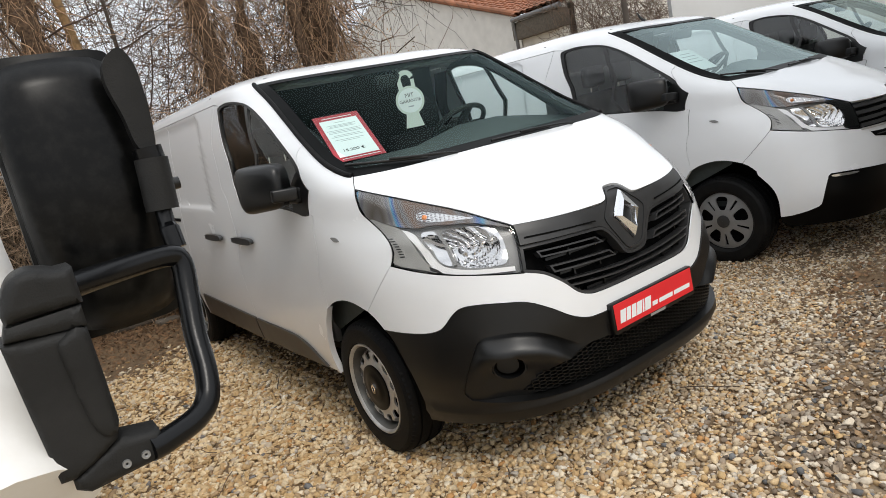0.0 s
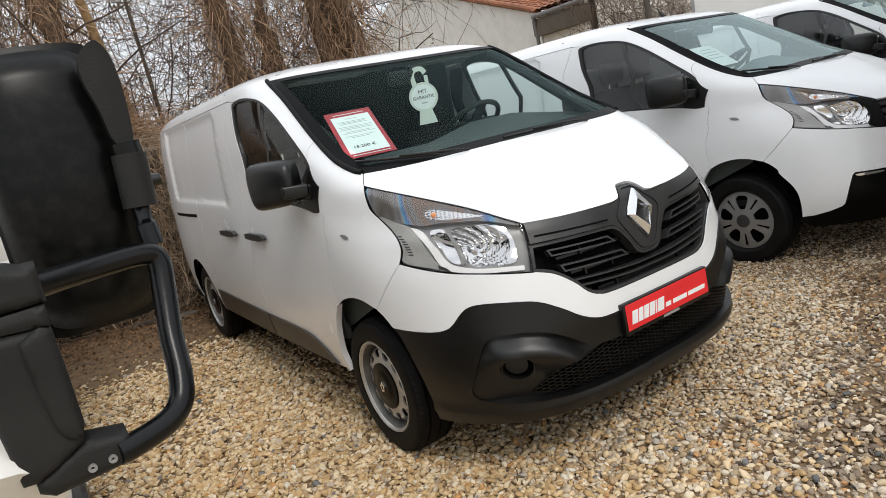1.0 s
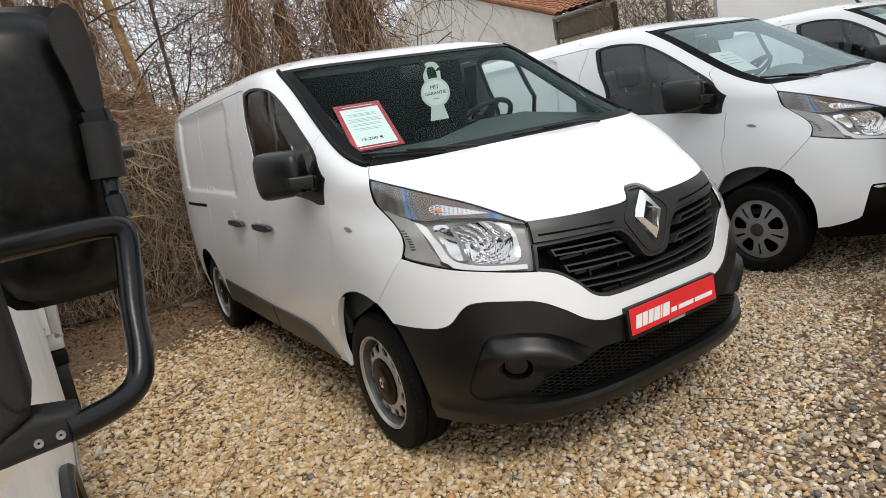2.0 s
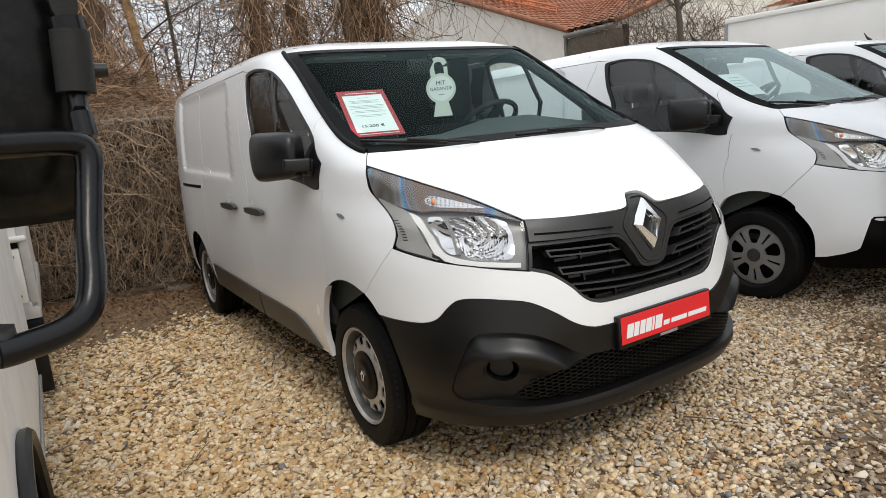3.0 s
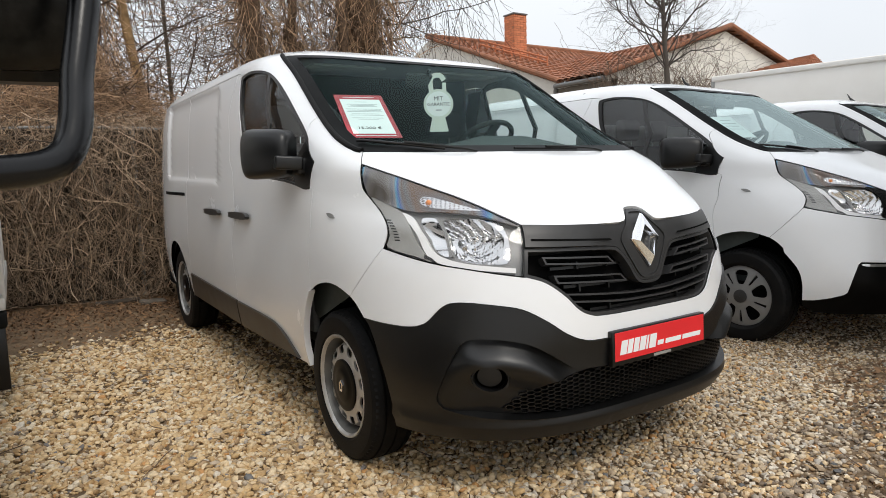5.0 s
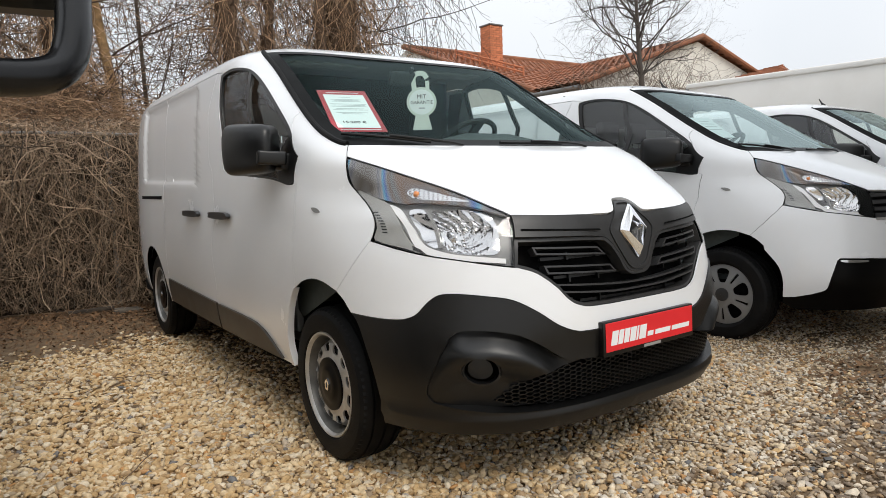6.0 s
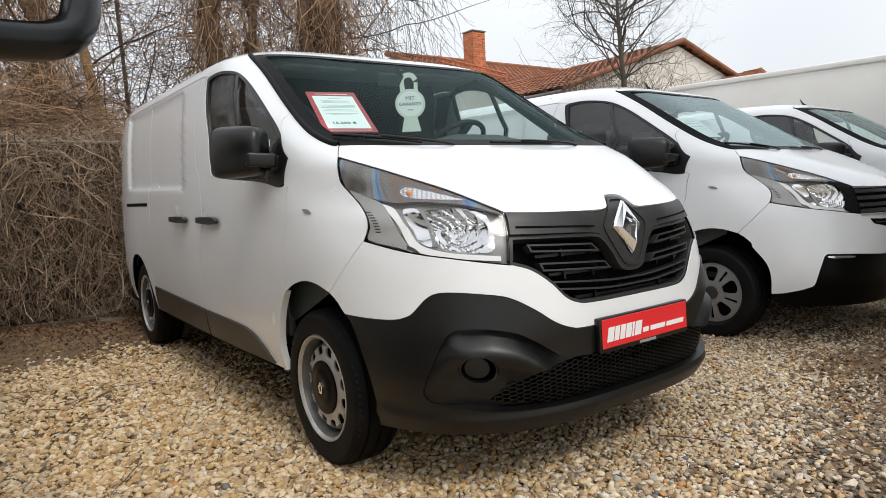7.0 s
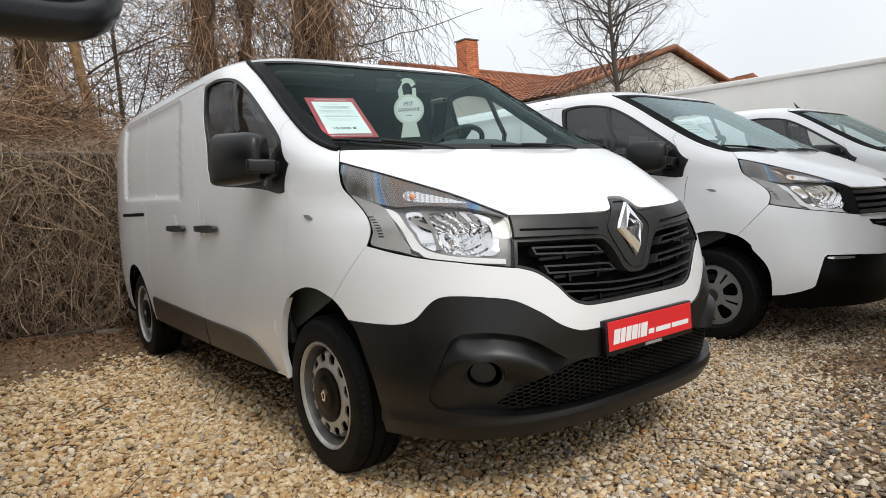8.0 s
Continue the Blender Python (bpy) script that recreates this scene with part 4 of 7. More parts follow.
def lozenge_front(van):
    """Nose with a broad dark grille bar, a chrome lozenge and a deep black bumper."""
    panel("bumper_cover", [whole(join(S_GRILLE_LOW[::-1], S_HB, S_FENDER, S_ARCH_NOSE, S_BUMP_TOP)[0:])], WHITE, van, 0.05, gap=0.001, thick=0.006, sides="whole", label="white painted upper bumper")
    brow = smooth(fr([(0.0, 0.514), (0.170, 0.515), (0.240, 0.520), (0.268, 0.532), (0.293, 0.557), (0.326, 0.593), (0.372, 0.631), (0.433, 0.650), (0.485, 0.649), (0.508, 0.627)]), 4)
    flank = smooth(fr([(0.508, 0.627), (0.530, 0.56), (0.556, 0.47), (0.565, 0.422), (0.554, 0.390)]), 4)
    groove = smooth(fr([(0.554, 0.390), (0.510, 0.375), (0.432, 0.360), (0.327, 0.352), (0.2, 0.350), (0.0, 0.350)]), 4)
    cut = whole(join(brow, flank, groove))
    def bulge(q, v):
        z = z_of(v)
        return 0.011 * step_up(0.350, 0.331, z) - 0.008 * step_up(0.325, 0.285, z) + 0.006 * step_up(0.56, 0.62, z) * step_up(0.85, 0.75, abs(q))
    skirt, = panel("bumper_skirt", [whole(join(S_BUMP_LOW, S_BUMP_ARCH, S_BUMP_TOP)), cut], PLASTIC, van, 0.04, lift=bulge, thick=0.05, creases=[fr([(x, z) for x in np.linspace(-0.66, 0.66, 60)]) for z in (0.346, 0.335, 0.322)], sides="whole", label="deep black textured plastic bumper")
    mesh_half = smooth(fr([(0.0, 0.512), (0.178, 0.505), (0.261, 0.495), (0.328, 0.491), (0.366, 0.484)]), 4) + fr([(0.435, 0.384)]) + smooth(fr([(0.398, 0.362), (0.244, 0.356), (0.0, 0.354)]), 4)
    brow_z = pchip([0.0, 0.30, 0.36, 0.44, 0.49, 0.558, 0.65, 0.73, 0.80, 0.90], [0.516, 0.516, 0.522, 0.557, 0.593, 0.631, 0.650, 0.649, 0.60, 0.40])

    def dish(q, v):
        """A shelf stands out under the brow and falls away towards the lamp."""
        d = brow_z(abs(q)) - z_of(v)
        deep = step_up(0.33, 0.50, abs(q))
        side = step_up(0.835, 0.69, abs(q))
        return -0.006 - 0.020 * side + deep * side * (0.046 * step_up(0.0, 0.085, d) - 0.060 * step_up(0.085, 0.19, d))
    fog = ring(*fr([(0.449, 0.504)])[0], 0.062, 0.053, 32)
    panel("fog_lamp_bezel", [join(brow[16:], flank, groove[:9], mesh_half[-9:-8], mesh_half[20:21], mesh_half[17:18], mesh_half[12:13], fr([(0.19, 0.512)])), fog], PLASTIC, skirt, 0.014, lift=dish, thick=0.04, gap=-0.002, label="black fog lamp surround")
    panel("fog_lamp_rim", [ring(*fr([(0.449, 0.504)])[0], 0.064, 0.055, 32), ring(*fr([(0.449, 0.504)])[0], 0.056, 0.047, 32)], PLASTIC, skirt, 0.02, lift=-0.030, thick=0.035, gap=0.0, label="raised black rim")
    panel("fog_lamp_blank", [ring(*fr([(0.452, 0.504)])[0], 0.044, 0.040, 28)], PLASTIC, skirt, 0.02, lift=-0.066, thick=0.01, gap=0.0, label="black blanking cap")
    panel("tow_eye_cover", [ring(*fr([(0.300, 0.530)])[0], 0.020, 0.024, 20, 5)], PLASTIC, skirt, 0.02, lift=-0.031, thick=0.006, gap=0.0, sides="r", label="square tow eye cover")
    # hexagonal lower mesh: bars of one joined net
    outline = whole(mesh_half)
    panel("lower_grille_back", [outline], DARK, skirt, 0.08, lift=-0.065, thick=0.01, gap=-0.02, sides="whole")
    verts, faces = [], []
    h = 0.0165
    seen = set()
    for i in range(-30, 31):
        for j in range(0, 20):
            cx, cv = i * 1.5 * h, v_of(0.35) + (j + 0.5 * (i % 2)) * 0.98 * h
            hexa = [(cx + h * math.cos(math.pi * k / 3), cv + 0.56 * h * math.sin(math.pi * k / 3)) for k in range(6)]
            for k in range(6):
                a, b = hexa[k], hexa[(k + 1) % 6]
                key = tuple(sorted(((round(a[0], 3), round(a[1], 3)), (round(b[0], 3), round(b[1], 3)))))
                if key in seen or not inside(*a, outline) or not inside(*b, outline):
                    continue
                seen.add(key)
                d = Vector((b[0] - a[0], b[1] - a[1])).normalized()
                n = Vector((-d.y, d.x)) * 0.0017
                base = len(verts)
                for p in (a, b):
                    for s in (-1, 1):
                        q, nn = skin(p[0] + s * n.x, p[1] + s * n.y)
                        verts += [tuple(q - 0.030 * nn), tuple(q - 0.045 * nn)]
                faces += [(base, base + 4, base + 6, base + 2), (base + 2, base + 6, base + 7, base + 3), (base, base + 1, base + 5, base + 4)]
    put("lower_grille_mesh", mesh_of("lower_grille_mesh", verts, faces, PLASTIC, smooth=False), skirt, None, "black hexagonal lower grille mesh")
    # upper grille
    grille = put("grille", None, van, None, "black grille with hollow slats and chrome lozenge")
    opening = join(S_TRIM_LOW, fr([(0.362, 0.859)]), S_GRILLE_LOW)
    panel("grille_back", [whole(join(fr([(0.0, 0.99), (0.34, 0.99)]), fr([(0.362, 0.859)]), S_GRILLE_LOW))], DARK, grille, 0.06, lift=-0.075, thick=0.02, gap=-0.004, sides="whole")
    panel("grille_rim", [whole(opening), shrink(whole(opening), 0.012)], TRIM, grille, 0.03, lift=-0.010, thick=0.05, gap=0.0, sides="whole", label="dark grille rim")
    panel("grille_bar", [whole(join(S_TRIM_LOW, fr([(0.352, 0.960)]), S_HT[-1:], S_HOOD_FRONT))], TRIM, grille, 0.018, lift=lambda q, v: 0.004 - 0.014 * step_up(0.28, 0.13, abs(q)), thick=0.04, sides="whole", label="dark grey grille bar with a raised shield")
    panel("bar_groove", [fr([(0.335, 0.987), (0.13, 0.972), (0.126, 0.966), (0.335, 0.981)])], DARK, grille, 0.04, lift=0.0075, thick=0.004, gap=0.0)
    slats = [[(0.315, 0.928), (0.135, 0.912), (0.112, 0.880), (0.308, 0.899)], [(0.293, 0.860), (0.100, 0.843), (0.080, 0.812), (0.285, 0.829)]]
    for loop in slats:
        c = resample(fr(loop), 0.03)
        panel("grille_slat", [c, shrink(c, 0.0065)], SLAT, grille, 0.03, lift=-0.012, thick=0.045, gap=0.0, label="dark hollow grille slat")
    low = smooth(fr([(0.0, 0.768), (0.08, 0.770), (0.268, 0.792)]), 3) + smooth(fr([(0.252, 0.758), (0.10, 0.738), (0.0, 0.736)]), 3)
    c = whole(low)
    panel("grille_slat", [c, shrink(c, 0.0065)], SLAT, grille, 0.03, lift=-0.012, thick=0.045, gap=0.0, sides="whole", label="dark hollow grille slat")
    for z in (0.886, 0.816, 0.722):
        wz = 0.29 if z > 0.85 else 0.26 if z > 0.8 else 0.19
        panel("grille_rib", [fr([(-wz, z + 0.005), (-wz, z - 0.006), (0, z - 0.010), (wz, z - 0.006), (wz, z + 0.005), (0, z + 0.001)])], PLASTIC, grille, 0.04, lift=-0.045, thick=0.02, gap=0.0, sides="whole")
    for s in (-0.22, -0.13, 0.13, 0.22):
        for z in (0.890, 0.808, 0.722):
            panel("grille_stay", [fr([(s - 0.0025, z + 0.014), (s + 0.0025, z + 0.014), (s + 0.0025, z - 0.014), (s - 0.0025, z - 0.014)])], PLASTIC, grille, 0.05, lift=-0.034, thick=0.03, gap=0.0, sides="whole")
    # lozenge: a bevelled chrome ring with a ridge, twisted round a narrow dark opening
    v = [(0, 0.106, 0.0), (0.078, 0.006, 0.0), (0, -0.106, 0.0), (-0.078, 0.006, 0.0), (0, 0.099, 0.012), (0.072, 0.006, 0.012), (0, -0.099, 0.012), (-0.072, 0.006, 0.012),
         (-0.012, 0.058, 0.026), (0.044, 0.014, 0.020), (0.012, -0.066, 0.026), (-0.044, -0.004, 0.020), (-0.008, 0.048, 0.0), (0.034, 0.012, 0.0), (0.008, -0.054, 0.0), (-0.034, 0.0, 0.0)]
    f = [(k, (k + 1) % 4, 4 + (k + 1) % 4, 4 + k)[::-1] for k in range(4)]
    f += [(4 + k, 4 + (k + 1) % 4, 8 + (k + 1) % 4, 8 + k)[::-1] for k in range(4)] + [(8 + k, 8 + (k + 1) % 4, 12 + (k + 1) % 4, 12 + k)[::-1] for k in range(4)]
    m = Matrix.Translation((0.0, -0.890, 0.953)) @ pose(0, 0, 0, 90 - 13, 0, 0)
    rim = whole(smooth(fr([(0.0, 0.812), (0.022, 0.816), (0.040, 0.836), (0.060, 0.884), (0.078, 0.930), (0.086, 0.965), (0.074, 0.995), (0.052, 1.026), (0.034, 1.058), (0.020, 1.070), (0.0, 1.071)]), 3))
    panel("shield_rim", [rim, shrink(rim, 0.010)], TRIM, grille, 0.02, lift=-0.004, thick=0.015, gap=0.0, sides="whole", label="raised dark shield rim")
    put("lozenge_emblem", mesh_of("lozenge_emblem", v, f, CHROME, smooth=False), grille, m, "chrome lozenge emblem")
    put("emblem_centre", mesh_of("emblem_centre", [(-0.009, 0.052, 0.001), (0.037, 0.012, 0.001), (0.009, -0.058, 0.001), (-0.037, 0.0, 0.001)], [(3, 2, 1, 0)], PLASTIC, smooth=False), grille, m)
    wiper(van, -0.478, 1.366, -0.30, 1.323)
    wiper(van, -0.06, 1.323, 0.20, 1.320)


def plate(van):
    """Red dealer plate in a black holder, its letterings as plain bars."""
    m = Matrix.Translation((0.018, -0.955, 0.578)) @ pose(0, 0, 0, 88, 0, 0)
    holder = part("plate_holder", box_bm(-0.268, 0.268, -0.068, 0.062, -0.02, 0.006, 0.005), PLASTIC, van, "black plate holder", m=m)
    part("dealer_plate", box_bm(-0.258, 0.258, -0.050, 0.056, 0.0065, 0.009, 0.002, 1), PLATE_RED, holder, "red dealer plate")
    for x, y, w, h in ((-0.235, -0.028, 0.034, 0.052), (-0.196, -0.028, 0.026, 0.052), (-0.164, -0.028, 0.028, 0.052), (-0.131, -0.028, 0.032, 0.052), (-0.094, -0.028, 0.010, 0.052), (-0.078, -0.028, 0.038, 0.052)):
        sl = 0.012
        me = flat([(x, y), (x + w, y), (x + w + sl, y + h), (x + sl, y + h)], 0.0092, 0.0102, PAPER, "plate_bar")
        put("plate_bar", me, holder, None, "pale bar in place of lettering")
    for x, w in ((-0.028, 0.034), (0.018, 0.092), (0.120, 0.112)):
        put("plate_bar", flat([(x, -0.024), (x + w, -0.024), (x + w + 0.004, -0.006), (x + 0.004, -0.006)], 0.0092, 0.0102, PAPER, "plate_bar"), holder)
    put("holder_bar", flat([(-0.045, -0.064), (0.055, -0.064), (0.055, -0.053), (-0.045, -0.053)], 0.0062, 0.0072, LAMP_GREY, "holder_bar"), holder, None, "grey bar in place of lettering")


def plain_front(van):
    """Nose with a narrow dark grille, white bumper and a black lower centre."""
    low = smooth(fr([(0.760, 0.66), (0.715, 0.560), (0.700, 0.470), (0.700, 0.345)]), 4)
    belt = fr([(0.66, 0.352), (0.608, 0.376), (0.570, 0.402)]) + smooth(fr([(0.560, 0.418), (0.543, 0.510), (0.524, 0.600)]), 4) + fr([(0.515, 0.614), (0.40, 0.608), (0.263, 0.592), (0.0, 0.585)])
    top = fr([(0.0, 0.845), (0.20, 0.845), (0.362, 0.859)])
    panel("bumper_cover", [whole(join(top, S_HB, S_FENDER, S_ARCH_NOSE[:-1], low, belt))], WHITE, van, 0.06, gap=0.0015, sides="whole", label="white painted bumper")
    panel("bumper_skirt", [whole(join(fr([(0.0, 0.262), (0.3, 0.262), (0.66, 0.262), (0.70, 0.30)]), fr([(0.70, 0.343)]), belt))], BLACK_GLOSS, van, 0.06, lift=-0.012, thick=0.05, sides="whole", label="black lower bumper")
    panel("bumper_strip", [smooth(fr([(0.508, 0.603), (0.42, 0.598), (0.42, 0.586), (0.500, 0.588)]), 3, True)], REFLECTOR, van, 0.03, lift=-0.004, thick=0.02, gap=0.0, label="clear daytime lamp strip")
    grille = put("grille", None, van, None, "dark slatted grille with round emblem")
    panel("grille_back", [whole(fr([(0.0, 1.024), (0.345, 1.036), (0.360, 0.862), (0.0, 0.847)]))], DARK, grille, 0.06, lift=-0.05, thick=0.02, gap=-0.003, sides="whole")
    for z in (1.010, 0.965, 0.920, 0.880):
        panel("grille_rib", [fr([(-0.345, z + 0.012), (-0.35, z - 0.012), (0, z - 0.016), (0.35, z - 0.012), (0.345, z + 0.012), (0, z + 0.008)])], TRIM, grille, 0.05, lift=-0.012, thick=0.03, gap=0.0, sides="whole", label="dark grille slat")
    panel("chrome_strip", [fr([(-0.36, 0.862), (-0.362, 0.848), (0, 0.838), (0.362, 0.848), (0.36, 0.862), (0, 0.852)])], STEEL, grille, 0.05, lift=0.006, thick=0.012, gap=0.0, sides="whole", label="silver grille strip")
    panel("lower_intake", [whole(fr([(0.0, 0.812), (0.24, 0.818), (0.318, 0.826), (0.300, 0.792), (0.22, 0.768), (0.0, 0.760)]))], DARK, grille, 0.05, lift=0.003, thick=0.012, gap=0.0, sides="whole", label="dark slot below the grille")
    panel("intake_rib", [whole(fr([(0.0, 0.791), (0.29, 0.803), (0.285, 0.796), (0.0, 0.783)]))], TRIM, grille, 0.05, lift=0.006, thick=0.012, gap=0.0, sides="whole", label="dark intake rib")
    v, f = revolve([(0.0, 0.058), (0.012, 0.056), (0.016, 0.046), (0.012, 0.040), (0.012, 0.001)], 32, "z")
    put("round_emblem", mesh_of("round_emblem", v, f, CHROME), grille, Matrix.Translation((0, -0.915, 0.955)) @ pose(0, 0, 0, 82, 0, 0), "round chrome emblem")
    wiper(van, -0.478, 1.366, -0.30, 1.323)
    wiper(van, -0.06, 1.323, 0.20, 1.320)
    for ob in van.children:
        if ob.name.split(".")[0] == "windscreen":
            ob.data.materials[0] = SKYLIT_GLASS
    part("bulkhead_lining", box_bm(-0.80, 0.80, 1.438, 1.457, 0.60, 1.62, 0.01), BULKHEAD, van, "grey lining on the bulkhead")
    panel("lamp_inner_mask", [smooth(fr([(0.352, 1.028), (0.366, 0.872), (0.410, 0.882), (0.424, 0.905), (0.405, 0.96), (0.408, 1.03), (0.425, 1.075), (0.398, 1.080)]), 3, True)], FRIT, van, 0.03, lift=-0.006, thick=0.006, gap=0.0, label="black inner headlamp mask")
    # roof aerial
    v, f = tube([(0, 1.00, 1.925), (0, 1.04, 1.968), (0, 1.07, 2.02)], [0.022, 0.010, 0.004], 8)
    put("roof_aerial", mesh_of("roof_aerial", v, f, PLASTIC), van, None, "black roof aerial")


def van_thing(label, m, front, wheel_kind):
    van = thing("panel_van", label, "van", m, group="parked panel vans")
    body_panels(van, front is lozenge_front)
    cabin(van)
    outer_mirrors(van)
    lamp(van)
    front(van)
    wheels(van, wheel_kind)
    return van


# ---- the parked vans ----
van_a = van_thing("white panel van with deep black bumper and steel wheels", pose(-0.018, 0, 0), lozenge_front, "steel")
plate(van_a)
van_b = van_thing("white panel van with white bumper and grey wheel covers", pose(3.081, 0.166, -0.0154, 0, 0, 4.0), plain_front, "cover")
van_c = copy_thing(van_b, pose(6.174, 0.25, -0.032, 0, 0, 4.0))
tagged(van_c, "white panel van parked beside a tall white box body")


def price_card():
    """Red-framed price card standing on the dashboard, leaning on the windscreen."""
    card = thing("price_card", "red-framed white price card leaning inside the windscreen", "sign")
    # corners on the glass: upper left, upper right, lower right
    a, b, c = Vector((-0.728, 0.360, 1.610)), Vector((-0.502, 0.305, 1.608)), Vector((-0.588, -0.050, 1.386))
    ex = (b - a)
    w = ex.length
    ex.normalize()
    ey = (b - c)
    ey = (ey - ey.dot(ex) * ex)
    hgt = ey.length
    ey.normalize()
    ez = ex.cross(ey)
    o = (a + b) / 2 - ey * hgt / 2
    card.matrix_world = Matrix(((ex.x, ey.x, ez.x, o.x), (ex.y, ey.y, ez.y, o.y), (ex.z, ey.z, ez.z, o.z), (0, 0, 0, 1)))
    return card, w, hgt


card, CW, CH = price_card()
part("card_back", box_bm(-CW / 2, CW / 2, -CH / 2, CH / 2, -0.002, 0.0, 0.0005, 1), RED, card, "red card")
part("card_sheet", box_bm(-CW * 0.41, CW * 0.41, -CH * 0.42, CH * 0.38, 0.0008, 0.0014), PAPER, card, "white price sheet")
put("price", text_mesh("15.200 €", 0.030, INK, "price"), card, pose(-CW * 0.05, -CH * 0.30, 0.002), "black price figures")
for y, w in ((0.31, 0.24), (0.25, 0.62), (0.225, 0.5), (0.20, 0.58), (0.135, 0.72), (0.105, 0.66), (0.075, 0.70), (0.020, 0.55), (-0.010, 0.68), (-0.075, 0.62), (-0.105, 0.40)):
    put("print_bar", flat([(-CW * w / 2, CH * y), (CW * w / 2, CH * y), (CW * w / 2, CH * (y + 0.007)), (-CW * w / 2, CH * (y + 0.007))], 0.0016, 0.002, GREY_INK, "print_bar"), card)
put("headline_bar", flat([(-CW * 0.33, CH * 0.425), (CW * 0.33, CH * 0.425), (CW * 0.33, CH * 0.438), (-CW * 0.33, CH * 0.438)], 0.0006, 0.0012, PAPER, "headline_bar"), card)
put("footer_bar", flat([(-CW * 0.38, -CH * 0.462), (CW * 0.40, -CH * 0.462), (CW * 0.40, -CH * 0.452), (-CW * 0.38, -CH * 0.452)], 0.0006, 0.0012, PAPER, "footer_bar"), card)



def paper_sheet(van, m, w, h, label):
    """A loose printed sheet behind a windscreen."""
    sheet = thing("price_sheet", label, "sheet", van.matrix_world @ m)
    part("paper", box_bm(-w / 2, w / 2, -h / 2, h / 2, 0.0, 0.0015), PAPER, sheet)
    for k, share in enumerate((0.5, 0.7, 0.62, 0.7)):
        y = h * (0.30 - 0.14 * k)
        put("print_bar", flat([(-w * share / 2, y), (w * share / 2, y), (w * share / 2, y + 0.008), (-w * share / 2, y + 0.008)], 0.002, 0.0024, GREY_INK, "print_bar"), sheet)


paper_sheet(van_b, pose(-0.04, -0.01, 1.318, 3, 0, 8), 0.25, 0.10, "white printed sheet lying flat on the dashboard")
paper_sheet(van_c, pose(-0.62, 0.235, 1.515, 34, 0, -12), 0.21, 0.297, "white price sheet leaning inside the windscreen")

# warranty hang tag on the inner mirror
tag = thing("warranty_tag", "pale round warranty hang tag hooked over the inner mirror", "hang tag", pose(0.026, 0.607, 1.614, 84, 0, -33) @ Matrix.Diagonal((1.36, 1.36, 1.0, 1.0)))
disc = [(0.062 * math.cos(t), 0.062 * math.sin(t)) for t in (2 * math.pi * k / 40 for k in range(40))]
put("tag_disc", flat(disc, 0, 0.002, PALE_GREEN, "tag_disc"), tag, None, "round pale card")
put("tag_face", flat([(x * 0.84, y * 0.84) for x, y in disc], 0.0024, 0.003, PAPER, "tag_face"), tag)
put("tag_foot", flat([(-0.040, -0.115), (0.040, -0.115), (0.026, -0.052), (-0.026, -0.052)], -0.0004, 0.0016, PALE_GREEN, "tag_foot"), tag)
hook = smooth([(-0.038, 0.045), (-0.040, 0.10), (-0.018, 0.128), (0.016, 0.126), (0.034, 0.104)], 4) + smooth([(0.016, 0.092), (0.006, 0.108), (-0.012, 0.108), (-0.022, 0.095), (-0.018, 0.055)], 4)
put("tag_hook", flat(hook, 0.0003, 0.0018, PALE_GREEN, "tag_hook"), tag)
put("tag_hook", flat([(0.018, 0.05), (0.034, 0.045), (0.034, 0.088), (0.018, 0.088)], 0.0003, 0.0018, PALE_GREEN, "tag_hook"), tag)
put("tag_line", text_mesh("MIT", 0.024, INK, "tag_line"), tag, pose(0, 0.022, 0.0036))
put("tag_line", text_mesh("GARANTIE", 0.0195, INK, "tag_line"), tag, pose(0, -0.002, 0.0036))
put("tag_bar", flat([(-0.012, -0.028), (0.012, -0.028), (0.012, -0.023), (-0.012, -0.023)], 0.0032, 0.0036, GREY_INK, "tag_bar"), tag)


# ---- ground ----
def ground_z(x, y):
    return -0.012 + min(0.13, 0.09 * max(0.0, -0.3 - y) ** 1.3)


EARTH = material("trodden_earth_under_gravel", (0.18, 0.118, 0.064), 0.95, vary=0.35, scale=14, bump=0.9, bump_scale=45, dirt=(0.085, 0.056, 0.033), dirt_scale=1.1, dirt_amount=0.6)
xs = [-400, -120, -40, -15, *np.linspace(-8, 12, 61), 25, 60, 150, 400]
ys = [-400, -120, -40, -15, *np.linspace(-6, 8, 57), 15, 40, 120, 400]
verts = [(x, y, ground_z(x, y) + 0.006 * noise.noise((x * 1.3, y * 1.3, 0))) for y in ys for x in xs]
nx = len(xs)
faces = [(j * nx + i, j * nx + i + 1, (j + 1) * nx + i + 1, (j + 1) * nx + i) for j in range(len(ys) - 1) for i in range(nx - 1)]
ground = tagged(new("ground", mesh_of("ground", verts, faces, EARTH)), "trodden brown earth under loose gravel", "ground", kind="structure")


